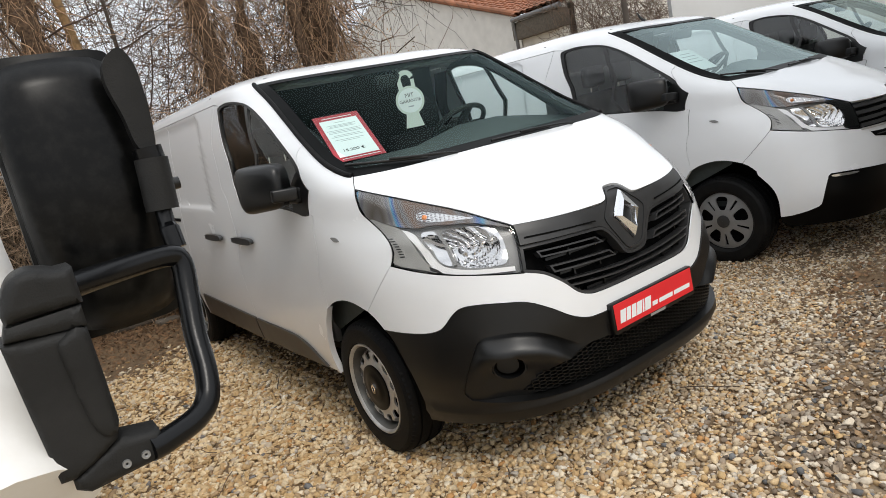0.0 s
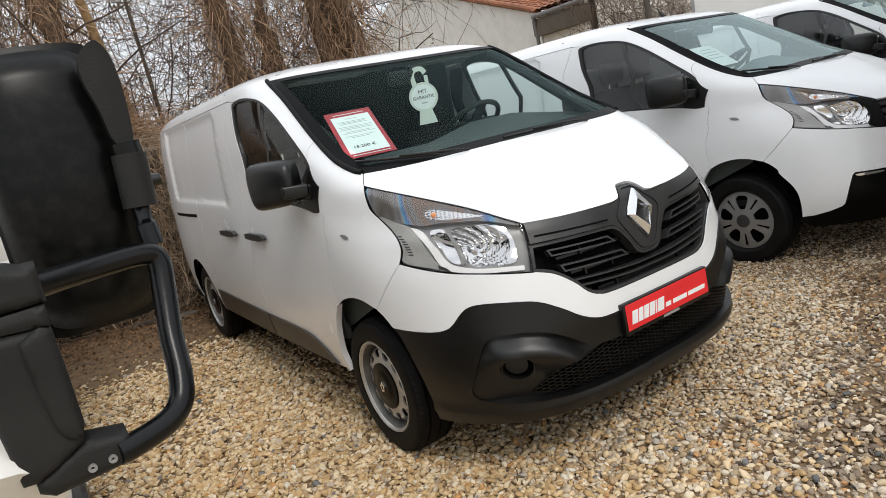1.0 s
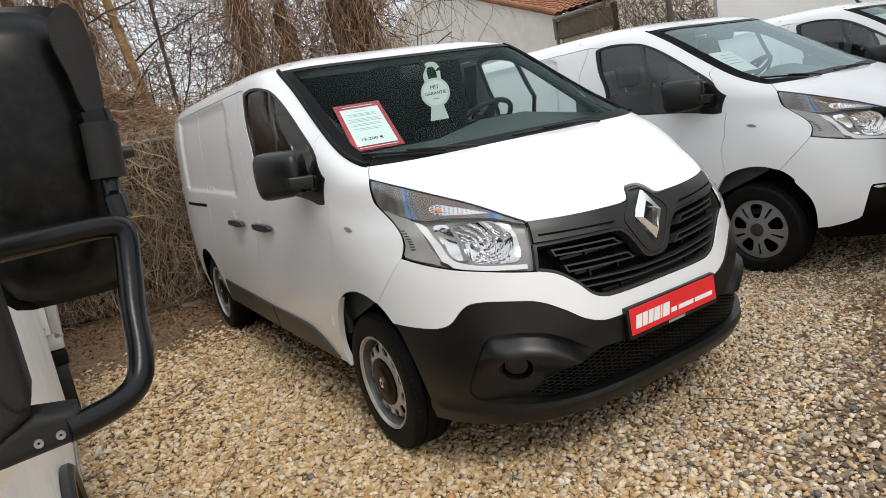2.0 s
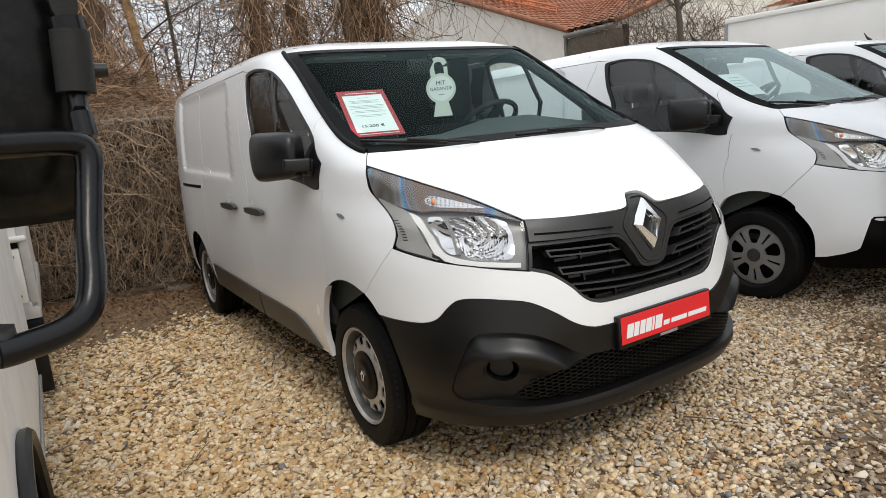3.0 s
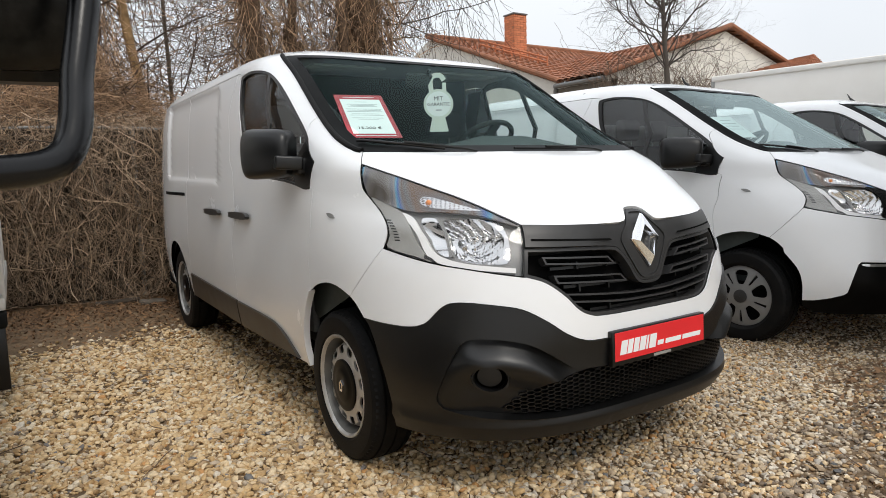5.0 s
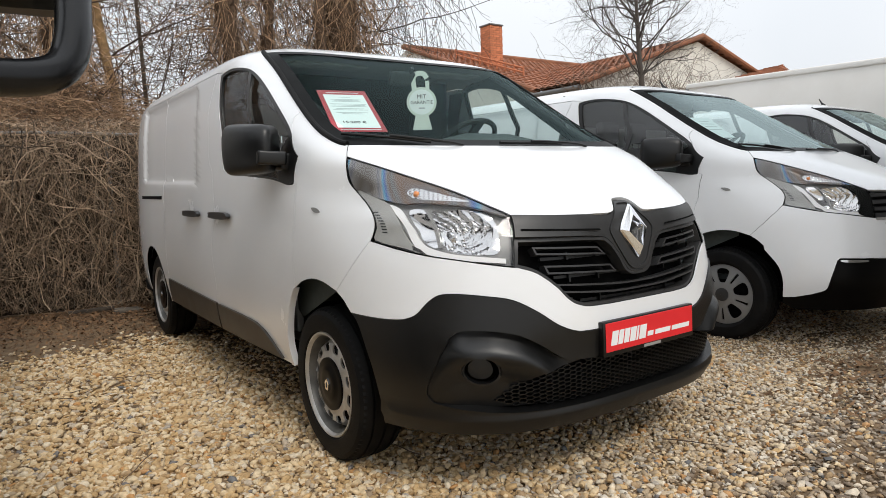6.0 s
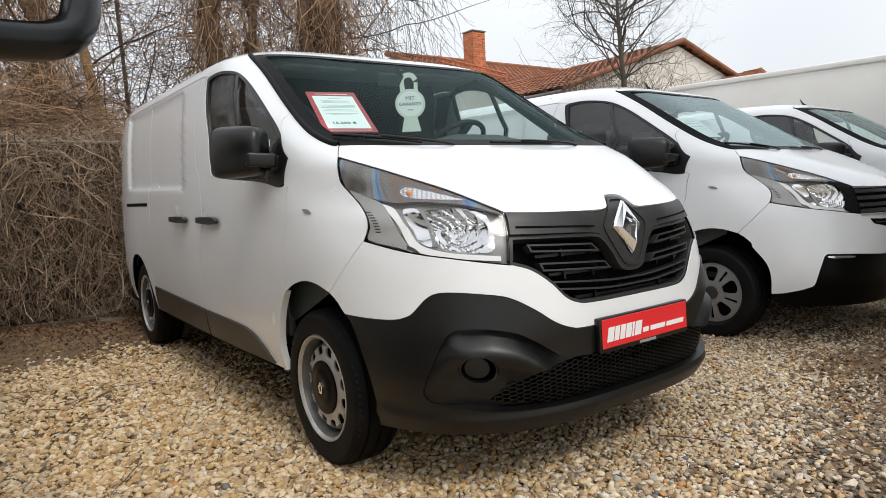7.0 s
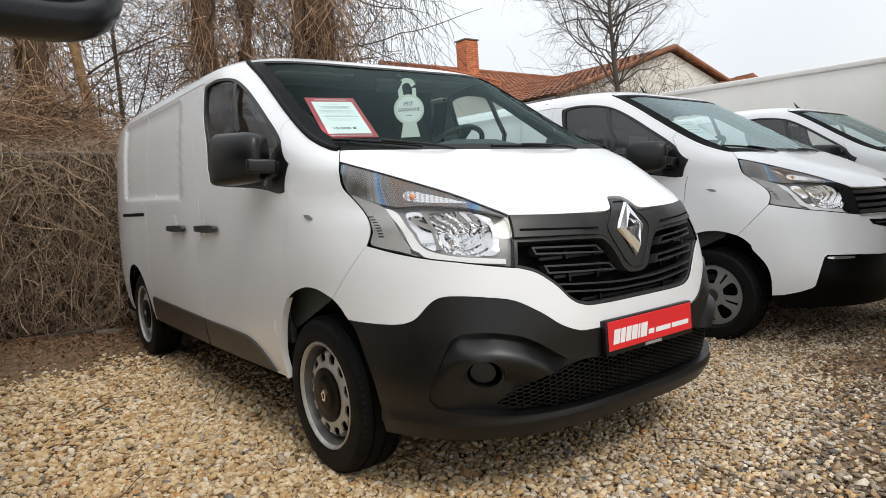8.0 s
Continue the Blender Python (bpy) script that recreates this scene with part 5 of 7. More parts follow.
def gravel_material(name, stops):
    m = material(name, (0.5, 0.4, 0.27), 0.75, bump=0.25, bump_scale=160)
    n, l = m.node_tree.nodes, m.node_tree.links
    p = n["Principled BSDF"]
    geo, info, add, fr_, ramp = n.new("ShaderNodeNewGeometry"), n.new("ShaderNodeObjectInfo"), n.new("ShaderNodeMath"), n.new("ShaderNodeMath"), n.new("ShaderNodeValToRGB")
    fr_.operation = "FRACT"
    l.new(geo.outputs["Random Per Island"], add.inputs[0])
    l.new(info.outputs["Random"], add.inputs[1])
    l.new(add.outputs[0], fr_.inputs[0])
    l.new(fr_.outputs[0], ramp.inputs[0])
    e = ramp.color_ramp.elements
    ramp.color_ramp.interpolation = "CONSTANT"
    e[0].position, e[0].color = 0.0, (*stops[0][1], 1)
    e[1].position, e[1].color = stops[1][0], (*stops[1][1], 1)
    for q, c in stops[2:]:
        k = e.new(q)
        k.color = (*c, 1)
    tc, nz, mix, mr = n.new("ShaderNodeTexCoord"), n.new("ShaderNodeTexNoise"), n.new("ShaderNodeHueSaturation"), n.new("ShaderNodeMapRange")
    nz.inputs["Scale"].default_value, nz.inputs["Detail"].default_value = 70, 5
    mr.inputs["To Min"].default_value, mr.inputs["To Max"].default_value = 0.55, 1.45
    l.new(tc.outputs["Object"], nz.inputs["Vector"])
    l.new(nz.outputs[0], mr.inputs["Value"])
    l.new(mr.outputs[0], mix.inputs["Value"])
    l.new(ramp.outputs[0], mix.inputs["Color"])
    l.new(mix.outputs[0], p.inputs["Base Color"])
    return m


GRAVEL = gravel_material("warm_river_gravel", [(0.0, (0.454, 0.299, 0.143)), (0.14, (0.585, 0.420, 0.230)), (0.30, (0.656, 0.502, 0.308)), (0.46, (0.504, 0.338, 0.161)), (0.56, (0.676, 0.540, 0.354)), (0.70, (0.383, 0.261, 0.143)),
                                              (0.77, (0.555, 0.376, 0.184)), (0.83, (0.716, 0.608, 0.450)), (0.90, (0.474, 0.386, 0.285)), (0.965, (0.474, 0.251, 0.092)), (0.988, (0.181, 0.164, 0.152))])
GREY_GRAVEL = gravel_material("grey_river_gravel", [(0.0, (0.46, 0.355, 0.235)), (0.16, (0.55, 0.445, 0.315)), (0.34, (0.40, 0.30, 0.19)), (0.46, (0.60, 0.51, 0.39)), (0.62, (0.32, 0.235, 0.15)), (0.69, (0.47, 0.32, 0.165)),
                                                   (0.77, (0.65, 0.585, 0.48)), (0.87, (0.42, 0.37, 0.31)), (0.94, (0.47, 0.26, 0.11)), (0.982, (0.16, 0.16, 0.16))])
DARK_GRAVEL = gravel_material("dark_brown_gravel", [(0.0, (0.22, 0.165, 0.115)), (0.2, (0.29, 0.225, 0.16)), (0.4, (0.17, 0.125, 0.085)), (0.58, (0.33, 0.275, 0.21)), (0.75, (0.13, 0.10, 0.075)), (0.87, (0.27, 0.17, 0.085)), (0.95, (0.10, 0.10, 0.10))])


def gravel_beyond(m):
    """Past the strip of loose stones the yard goes on as gravel pressed into the earth."""
    n, l = m.node_tree.nodes, m.node_tree.links
    p = n["Principled BSDF"]
    base = p.inputs["Base Color"].links[0].from_socket
    tc, split, cell, ramp, mix = (n.new("ShaderNode" + k) for k in ("TexCoord", "SeparateXYZ", "TexVoronoi", "ValToRGB", "MixRGB"))
    cell.inputs["Scale"].default_value = 34
    grey = n.new("ShaderNodeRGBToBW")
    e = ramp.color_ramp.elements
    e[0].position, e[0].color = 0.25, (0.22, 0.165, 0.10, 1)
    e[1].position, e[1].color = 0.75, (0.50, 0.42, 0.30, 1)
    l.new(tc.outputs["Object"], cell.inputs["Vector"])
    l.new(cell.outputs["Color"], grey.inputs[0])
    l.new(grey.outputs[0], ramp.inputs[0])
    l.new(tc.outputs["Object"], split.inputs[0])
    shares = []
    for axis, a, b in (("Y", -1.75, -2.05), ("X", 6.9, 7.2), ("X", -2.4, -2.65)):
        k = n.new("ShaderNodeMapRange")
        k.inputs["From Min"].default_value, k.inputs["From Max"].default_value = a, b
        l.new(split.outputs[axis], k.inputs["Value"])
        shares.append(k.outputs[0])
    top = shares[0]
    for other in shares[1:]:
        k = n.new("ShaderNodeMath")
        k.operation = "MAXIMUM"
        l.new(top, k.inputs[0])
        l.new(other, k.inputs[1])
        top = k.outputs[0]
    l.new(top, mix.inputs[0])
    l.new(base, mix.inputs[1])
    l.new(ramp.outputs[0], mix.inputs[2])
    l.new(mix.outputs[0], p.inputs["Base Color"])


gravel_beyond(EARTH)
rng = np.random.default_rng(7)
ico = bmesh.new()
bmesh.ops.create_icosphere(ico, subdivisions=1, radius=1.0)
ICO_V = np.array([v.co[:] for v in ico.verts])
ICO_F = np.array([[v.index for v in f.verts] for f in ico.faces])
ico.free()


OCT_V = np.array([(1, 0, 0), (0, 1, 0), (-1, 0, 0), (0, -1, 0), (0.1, 0.1, 1), (-0.1, 0, -1)], float)
OCT_F = np.array([(0, 1, 4), (1, 2, 4), (2, 3, 4), (3, 0, 4), (1, 0, 5), (2, 1, 5), (3, 2, 5), (0, 3, 5)])


def pebbles(px, py, size, base=(ICO_V, ICO_F)):
    """Rounded stones of uneven shape lying flat-side down: their vertices and faces."""
    bv, bf = base
    n = len(px)
    jag = 1 + rng.uniform(-0.20, 0.20, (n, len(bv), 1))
    shape = np.stack([rng.uniform(0.85, 1.5, n), rng.uniform(0.65, 1.0, n), rng.uniform(0.45, 0.8, n)], 1)
    v = bv[None] * jag * shape[:, None] * size[:, None, None]
    a, b = rng.uniform(0, 2 * np.pi, n), rng.normal(0, 0.34, n)
    c, s = np.cos(b)[:, None], np.sin(b)[:, None]
    v = np.stack([v[..., 0] * c - v[..., 2] * s, v[..., 1], v[..., 0] * s + v[..., 2] * c], -1)
    c, s = np.cos(a)[:, None], np.sin(a)[:, None]
    v = np.stack([v[..., 0] * c - v[..., 1] * s, v[..., 0] * s + v[..., 1] * c, v[..., 2]], -1)
    gz = -0.012 + np.minimum(0.13, 0.09 * np.maximum(0.0, -0.3 - py) ** 1.3)
    v += np.stack([px, py, gz + size * rng.uniform(0.0, 0.75, n)], -1)[:, None]
    f = bf[None] + (np.arange(n) * len(bv))[:, None, None]
    return v.reshape(-1, 3), f.reshape(-1, 3)


def bare(x, y):
    """Where the gravel is thin, with earth and leaf litter between the stones."""
    moss = 0.85 * math.exp(-((x - 1.85) / 0.50) ** 2 - ((y + 0.98) / 0.24) ** 2) * (1 + 0.7 * noise.noise((x * 5, y * 5, 5.0)))
    back = step_up(2.15, 3.55, y + 0.8 * noise.noise((x * 1.1, y * 1.1, 3.0)))
    verge = 0.55 * step_up(-1.15, -1.7, y - 0.25 * x) * step_up(-0.5, 0.5, x)
    worn = 0.45 * step_up(-0.1, 0.4, noise.noise((x * 1.5, y * 1.2, 6.0))) * step_up(-0.9, -1.5, x) * step_up(0.4, 1.4, y)
    return max(moss, back, verge, worn, 0.55 * step_up(-0.1, 0.35, noise.noise((x * 0.9, y * 0.9, 1.0))) * step_up(1.1, 2.2, x))


def scatter(n, x0, x1, y0, y1, s0, s1, base):
    """Stones over a stretch of the yard, sorted into the warm and the grey sort, which grows commoner towards the far vans."""
    px, py = rng.uniform(x0, x1, n), rng.uniform(y0, y1, n)
    keep = np.array([y > -2.35 + 0.24 * (x + 2.07) and rng.random() > bare(x, y) for x, y in zip(px, py)])
    px, py = px[keep], py[keep]
    size = (s0 + (s1 - s0) * rng.random(len(px)) ** 2.0) * np.array([1 - 0.20 * step_up(-1.0, 0.4, x) for x in px])
    share = np.array([0.05 + 0.80 * step_up(-0.8, 1.5, x - 0.6 * y + 0.5 * noise.noise((x * 1.6, y * 1.6, 8.0))) for x, y in zip(px, py)])
    grey = rng.random(len(px)) < share
    # a darker sort is mixed in towards the near right
    dark_sort = rng.random(len(px)) < np.array([0.70 * step_up(-1.10, -1.75, y - 0.22 * x + 0.25 * noise.noise((x * 3, y * 3, 2.0))) * step_up(-0.7, 0.2, x) for x, y in zip(px, py)])
    return [(pebbles(px[k], py[k], size[k], base), m) for k, m in ((~grey & ~dark_sort, GRAVEL), (grey & ~dark_sort, GREY_GRAVEL), (dark_sort, DARK_GRAVEL)) if k.any()]


ROUND, ROUGH = (ICO_V, ICO_F), (OCT_V, OCT_F)
for args in ((60000, -2.3, 1.9, -2.1, 0.9, 0.0080, 0.0210, ROUND), (19000, -2.4, -0.7, 0.9, 4.5, 0.0095, 0.0235, ROUND), (13000, -0.7, 2.0, 0.9, 4.5, 0.0095, 0.021, ROUGH),
             (22000, 1.9, 4.2, -1.7, 1.6, 0.0085, 0.0200, ROUGH), (11000, 4.2, 7.2, -1.5, 1.2, 0.011, 0.024, ROUGH)):
    for (v, f), mat in scatter(*args):
        tagged(put("gravel", mesh_of("gravel", v, f, mat, 55 if args[-1] is ROUND else None), ground), "loose rounded river gravel", kind="stuff")


# ---- vegetation helpers ----
def tubes(lines, sides=3):
    """Thin tapered stems in one mesh: each line is (points, radius at the start, radius at the end)."""
    verts, faces = [], []
    base = 0
    ang = np.arange(sides) * 2 * np.pi / sides
    for pts, r0, r1 in lines:
        p = np.asarray(pts, float)
        k = len(p)
        d = np.gradient(p, axis=0)
        d /= np.linalg.norm(d, axis=1, keepdims=True) + 1e-9
        ref = np.where(np.abs(d[:, 2:3]) > 0.85, np.array([[1.0, 0, 0]]), np.array([[0, 0, 1.0]]))
        a = np.cross(d, ref)
        a /= np.linalg.norm(a, axis=1, keepdims=True) + 1e-9
        b = np.cross(d, a)
        r = np.linspace(r0, r1, k)[:, None, None]
        v = p[:, None] + r * (np.cos(ang)[None, :, None] * a[:, None] + np.sin(ang)[None, :, None] * b[:, None])
        verts.append(v.reshape(-1, 3))
        i = base + np.arange(k - 1)[:, None] * sides
        j = np.arange(sides)[None]
        q = (j + 1) % sides
        faces.append(np.stack([i + j, i + q, i + sides + q, i + sides + j], -1).reshape(-1, 4))
        base += k * sides
    return np.concatenate(verts), np.concatenate(faces)


def stem(rg, start, heading, length, steps, wander=0.25, droop=0.0):
    p = np.array(start, float)
    d = np.array(heading, float)
    d /= np.linalg.norm(d)
    out = [p.copy()]
    for _ in range(steps):
        d = d + rg.normal(0, wander, 3) + (0, 0, -droop)
        d /= np.linalg.norm(d)
        p = p + d * length / steps
        out.append(p.copy())
    return np.array(out)


def grow(rg, start, heading, length, radius, depth, lines, spread=0.8, lift=0.25, kids=(3, 6), wander=0.10):
    """A limb and, from its upper part, its side branches."""
    limb = stem(rg, start, heading, length, 7, wander)
    lines.append((limb, radius, radius * (0.45 if depth else 0.3)))
    if depth == 0:
        return
    for _ in range(rg.integers(*kids)):
        t = rg.uniform(0.25, 1.0)
        i = min(int(t * 7), 6)
        at = limb[i] + (limb[i + 1] - limb[i]) * (t * 7 - i)
        d = limb[i + 1] - limb[i]
        d /= np.linalg.norm(d)
        side = rg.normal(0, 1, 3)
        side -= side.dot(d) * d
        side /= np.linalg.norm(side)
        grow(rg, at, d * 0.7 + side * spread + (0, 0, lift), length * rg.uniform(0.42, 0.68), radius * (1 - 0.5 * t) * rg.uniform(0.4, 0.6), depth - 1, lines, spread, lift, kids, wander * 1.4)


BARK = material("ochre_brown_bark", (0.27, 0.165, 0.075), 0.9, vary=0.35, scale=18, bump=0.8, bump_scale=35)
TWIG = material("grey_brown_twigs", (0.125, 0.085, 0.06), 0.9, island=0.45)
VINE = material("dry_rust_brown_vines", (0.36, 0.232, 0.14), 0.9, island=0.70)
FENCE_VINE = material("dry_brown_vines", (0.33, 0.24, 0.163), 0.9, island=0.88)
LITTER = material("brown_leaf_litter", (0.16, 0.088, 0.042), 0.95, island=0.5)
SHADE = material("shaded_hedge_depth", (0.030, 0.021, 0.013), 1.0, vary=0.5, scale=25, bump=1.0, bump_scale=20)
GALV = material("galvanised_steel", (0.30, 0.30, 0.295), 0.5, metal=0.5, vary=0.15, scale=25)
OLD_WOOD = material("dark_rotten_wood", (0.055, 0.043, 0.032), 0.95, vary=0.4, scale=14, bump=0.4, bump_scale=60)
WEATHERED = material("weathered_grey_wood", (0.11, 0.092, 0.072), 0.9, vary=0.25, scale=20, bump=0.4, bump_scale=60)
# vine brown darkened to stand in for shade between the stems
VINE_CORE = material("shaded_vine_core", (0.11, 0.068, 0.040), 0.95, vary=0.6, scale=30, bump=1.0, bump_scale=42)
PALE_BARK = material("pale_flaking_bark", (0.50, 0.45, 0.37), 0.9, vary=0.3, scale=12, bump=0.5, bump_scale=40)
DARK_TWIG = material("dark_bare_twigs", (0.075, 0.062, 0.052), 0.9, island=0.35)


# ---- overgrown fence along the back of the yard ----
def fence_y(x):
    return 4.92 - 0.20 * (x + 1.2)


fence = thing("wire_fence", "low wire fence buried under dry grey-brown vines", "fence", pose(-1.2, fence_y(-1.2), 0))
F0 = (-1.2, fence_y(-1.2))
for k in range(8):
    x = -5.0 + 1.35 * k
    v, f = tube([(x - F0[0], fence_y(x) + 0.05 - F0[1], -0.1), (x - F0[0], fence_y(x) + 0.05 - F0[1], 1.78)], 0.024, 10)
    put("post", mesh_of("post", v, f, GALV), fence, None, "galvanised fence post")
for z, r in ((1.76, 0.016), (0.12, 0.009)):
    v, f = tube([(x - F0[0], fence_y(x) + 0.02 - F0[1], z + 0.012 * math.sin(3 * x)) for x in np.linspace(-5.2, 5, 24)], r, 8)
    put("rail", mesh_of("rail", v, f, GALV if z > 1 else OLD_WOOD), fence, None, "pale fence rail" if z > 1 else "weathered lower rail")
rg = np.random.default_rng(21)
lines = []
for x in np.arange(-5.0, 4.6, 0.14):
    lines.append(([(x - F0[0], fence_y(x) - F0[1], 0.0), (x - F0[0], fence_y(x) - F0[1], 1.75)], 0.001, 0.001))
for z in np.arange(0.15, 1.75, 0.28):
    lines.append(([(x - F0[0], fence_y(x) - F0[1], z) for x in np.linspace(-5, 4.6, 16)], 0.001, 0.001))
v, f = tubes(lines)
put("wire_mesh", mesh_of("wire_mesh", v, f, GALV, None), fence, None, "thin galvanised wire mesh")

vines = []
for k in range(8200):
    x = rg.uniform(-3.4, 0.4) if k % 12 else rg.uniform(0.4, 3.5)
    z = 1.86 * rg.random() ** 0.8
    y = fence_y(x) - 0.34 * rg.random() ** 0.7 * (0.75 + 0.25 * math.sin(z * 2.2 + 1.3 * x)) + 0.04
    L = rg.uniform(0.18, 0.75)
    lean = 0.5 * noise.noise((x * 1.7, z * 1.3, 4.0))
    d = (rg.normal(lean, 0.42), rg.normal(0, 0.2), rg.normal(-0.55, 0.85))
    s = stem(rg, (x, y, z), d, L, 5, 0.27, 0.06)
    s[:, 2] = 1.90 - np.abs(1.90 - np.abs(s[:, 2] - 0.012) - 0.012)
    r = 0.0016 + 0.0052 * rg.random() ** 3.2
    vines.append((s, r, r * 0.6))
for k in range(90):
    x0 = rg.uniform(-4.2, -0.2)
    z0, z1, sag, w = rg.uniform(0.3, 1.75), rg.uniform(0.3, 1.75), rg.uniform(0.05, 0.4), rg.uniform(0.25, 1.4)
    s = [(x0 + w * t, fence_y(x0 + w * t) - 0.22 - 0.10 * math.sin(k + 2.5 * t), max(0.03, z0 + (z1 - z0) * t - sag * math.sin(math.pi * t) + 0.03 * math.sin(1.7 * k + 9 * t))) for t in np.linspace(0, 1, 14)]
    vines.append((np.array(s), 0.0052 - 0.002 * (k % 3 > 0), 0.0025))
v, f = tubes(vines)
tagged(new("dry_vines", mesh_of("dry_vines", v, f, FENCE_VINE, None)), "tangle of dry leafless grey-brown vines over the fence", "vines", kind="stuff")
# near-black sheet standing in for the shade deep inside the tangle
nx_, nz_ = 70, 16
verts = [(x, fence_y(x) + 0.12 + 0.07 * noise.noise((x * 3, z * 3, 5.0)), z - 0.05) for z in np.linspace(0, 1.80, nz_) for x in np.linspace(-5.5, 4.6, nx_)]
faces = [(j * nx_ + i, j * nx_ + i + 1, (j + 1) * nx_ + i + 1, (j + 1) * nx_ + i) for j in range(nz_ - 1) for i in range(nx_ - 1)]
tagged(new("undergrowth", mesh_of("undergrowth", verts, faces, SHADE)), "dark sheet for the shade among the dead growth in the hedge", "undergrowth", kind="stuff")

# leaning post, rail on the ground and broken slab at the foot of the fence
lp = thing("leaning_post", "weathered grey post leaning on the overgrown fence", "post", pose(-0.66, 4.62, 0))
v, f = tube([(0.06, 0, -0.02), (-0.03, 0.10, 0.55)], 0.028, 10)
put("shaft", mesh_of("shaft", v, f, WEATHERED), lp)
tagged(part("ground_plank", box_bm(-0.20, 0.20, -0.025, 0.025, 0, 0.035, 0.008), OLD_WOOD, None, "", pose(-1.25, 4.62, 0.015, 3, -2, -9)), "dark weathered plank lying at the fence foot", "plank")
tagged(part("broken_slab", box_bm(-0.12, 0.12, -0.07, 0.07, 0, 0.05, 0.015), WEATHERED, None, "", pose(-0.95, 4.45, -0.012, 4, 5, 14)), "broken pale slab half buried in leaf litter", "slab")

# leaf litter on the bare strip
n = 16000
px, py = rg.uniform(-3.6, 4.0, n), 4.9 - np.abs(rg.normal(0, 0.9, n))
px2, py2 = rg.uniform(0.9, 4.5, 9000), rg.uniform(-1.6, 1.3, 9000)
px, py = np.concatenate([px, px2]), np.concatenate([py, py2])
keep = np.array([rg.random() < (0.12 if y > 2 else 0.0) + bare(x, y) * (1.0 if y > 2.4 or x > 0.9 else 0.3) for x, y in zip(px, py)])
px, py = px[keep], py[keep]
m_ = len(px)
a = rg.uniform(0, 2 * np.pi, m_)
ln, wd = rg.uniform(0.010, 0.028, m_), rg.uniform(0.005, 0.014, m_)
tilt = rg.normal(0, 0.35, (m_, 2))
corners = np.array([(-1, 0), (0, -1), (1, 0), (0, 1)])
cx = corners[None, :, 0] * ln[:, None]
cy = corners[None, :, 1] * wd[:, None]
gx = cx * np.cos(a)[:, None] - cy * np.sin(a)[:, None]
gy = cx * np.sin(a)[:, None] + cy * np.cos(a)[:, None]
gz = np.array([ground_z(x, y) for x, y in zip(px, py)])[:, None] + 0.016 + 0.02 * rg.random((m_, 1)) + gx * tilt[:, :1] + gy * tilt[:, 1:] + 0.004 * np.array([1, -1, 1, -1])[None]
v = np.stack([px[:, None] + gx, py[:, None] + gy, gz], -1).reshape(-1, 3)
f = np.arange(m_ * 4).reshape(-1, 4)
tagged(new("leaf_litter", mesh_of("leaf_litter", v, f, LITTER, None)), "scattered brown dry leaves on the ground", "leaf litter", kind="stuff")


lines = []
for k in range(70):
    x, y = rg.uniform(-2.2, 3.5), rg.uniform(-1.6, 4.2)
    a = rg.uniform(0, 6.28)
    t = stem(rg, (x, y, ground_z(x, y) + 0.032), (math.cos(a), math.sin(a), 0.0), rg.uniform(0.08, 0.38), 6, 0.10)
    t[:, 2] = ground_z(x, y) + 0.030 + 0.008 * rg.random()
    lines.append((t, 0.0028, 0.0015))
v, f = tubes(lines, 5)
tagged(new("fallen_twigs", mesh_of("fallen_twigs", v, f, TWIG, None)), "thin dry twigs lying on the gravel", "twigs", kind="stuff")


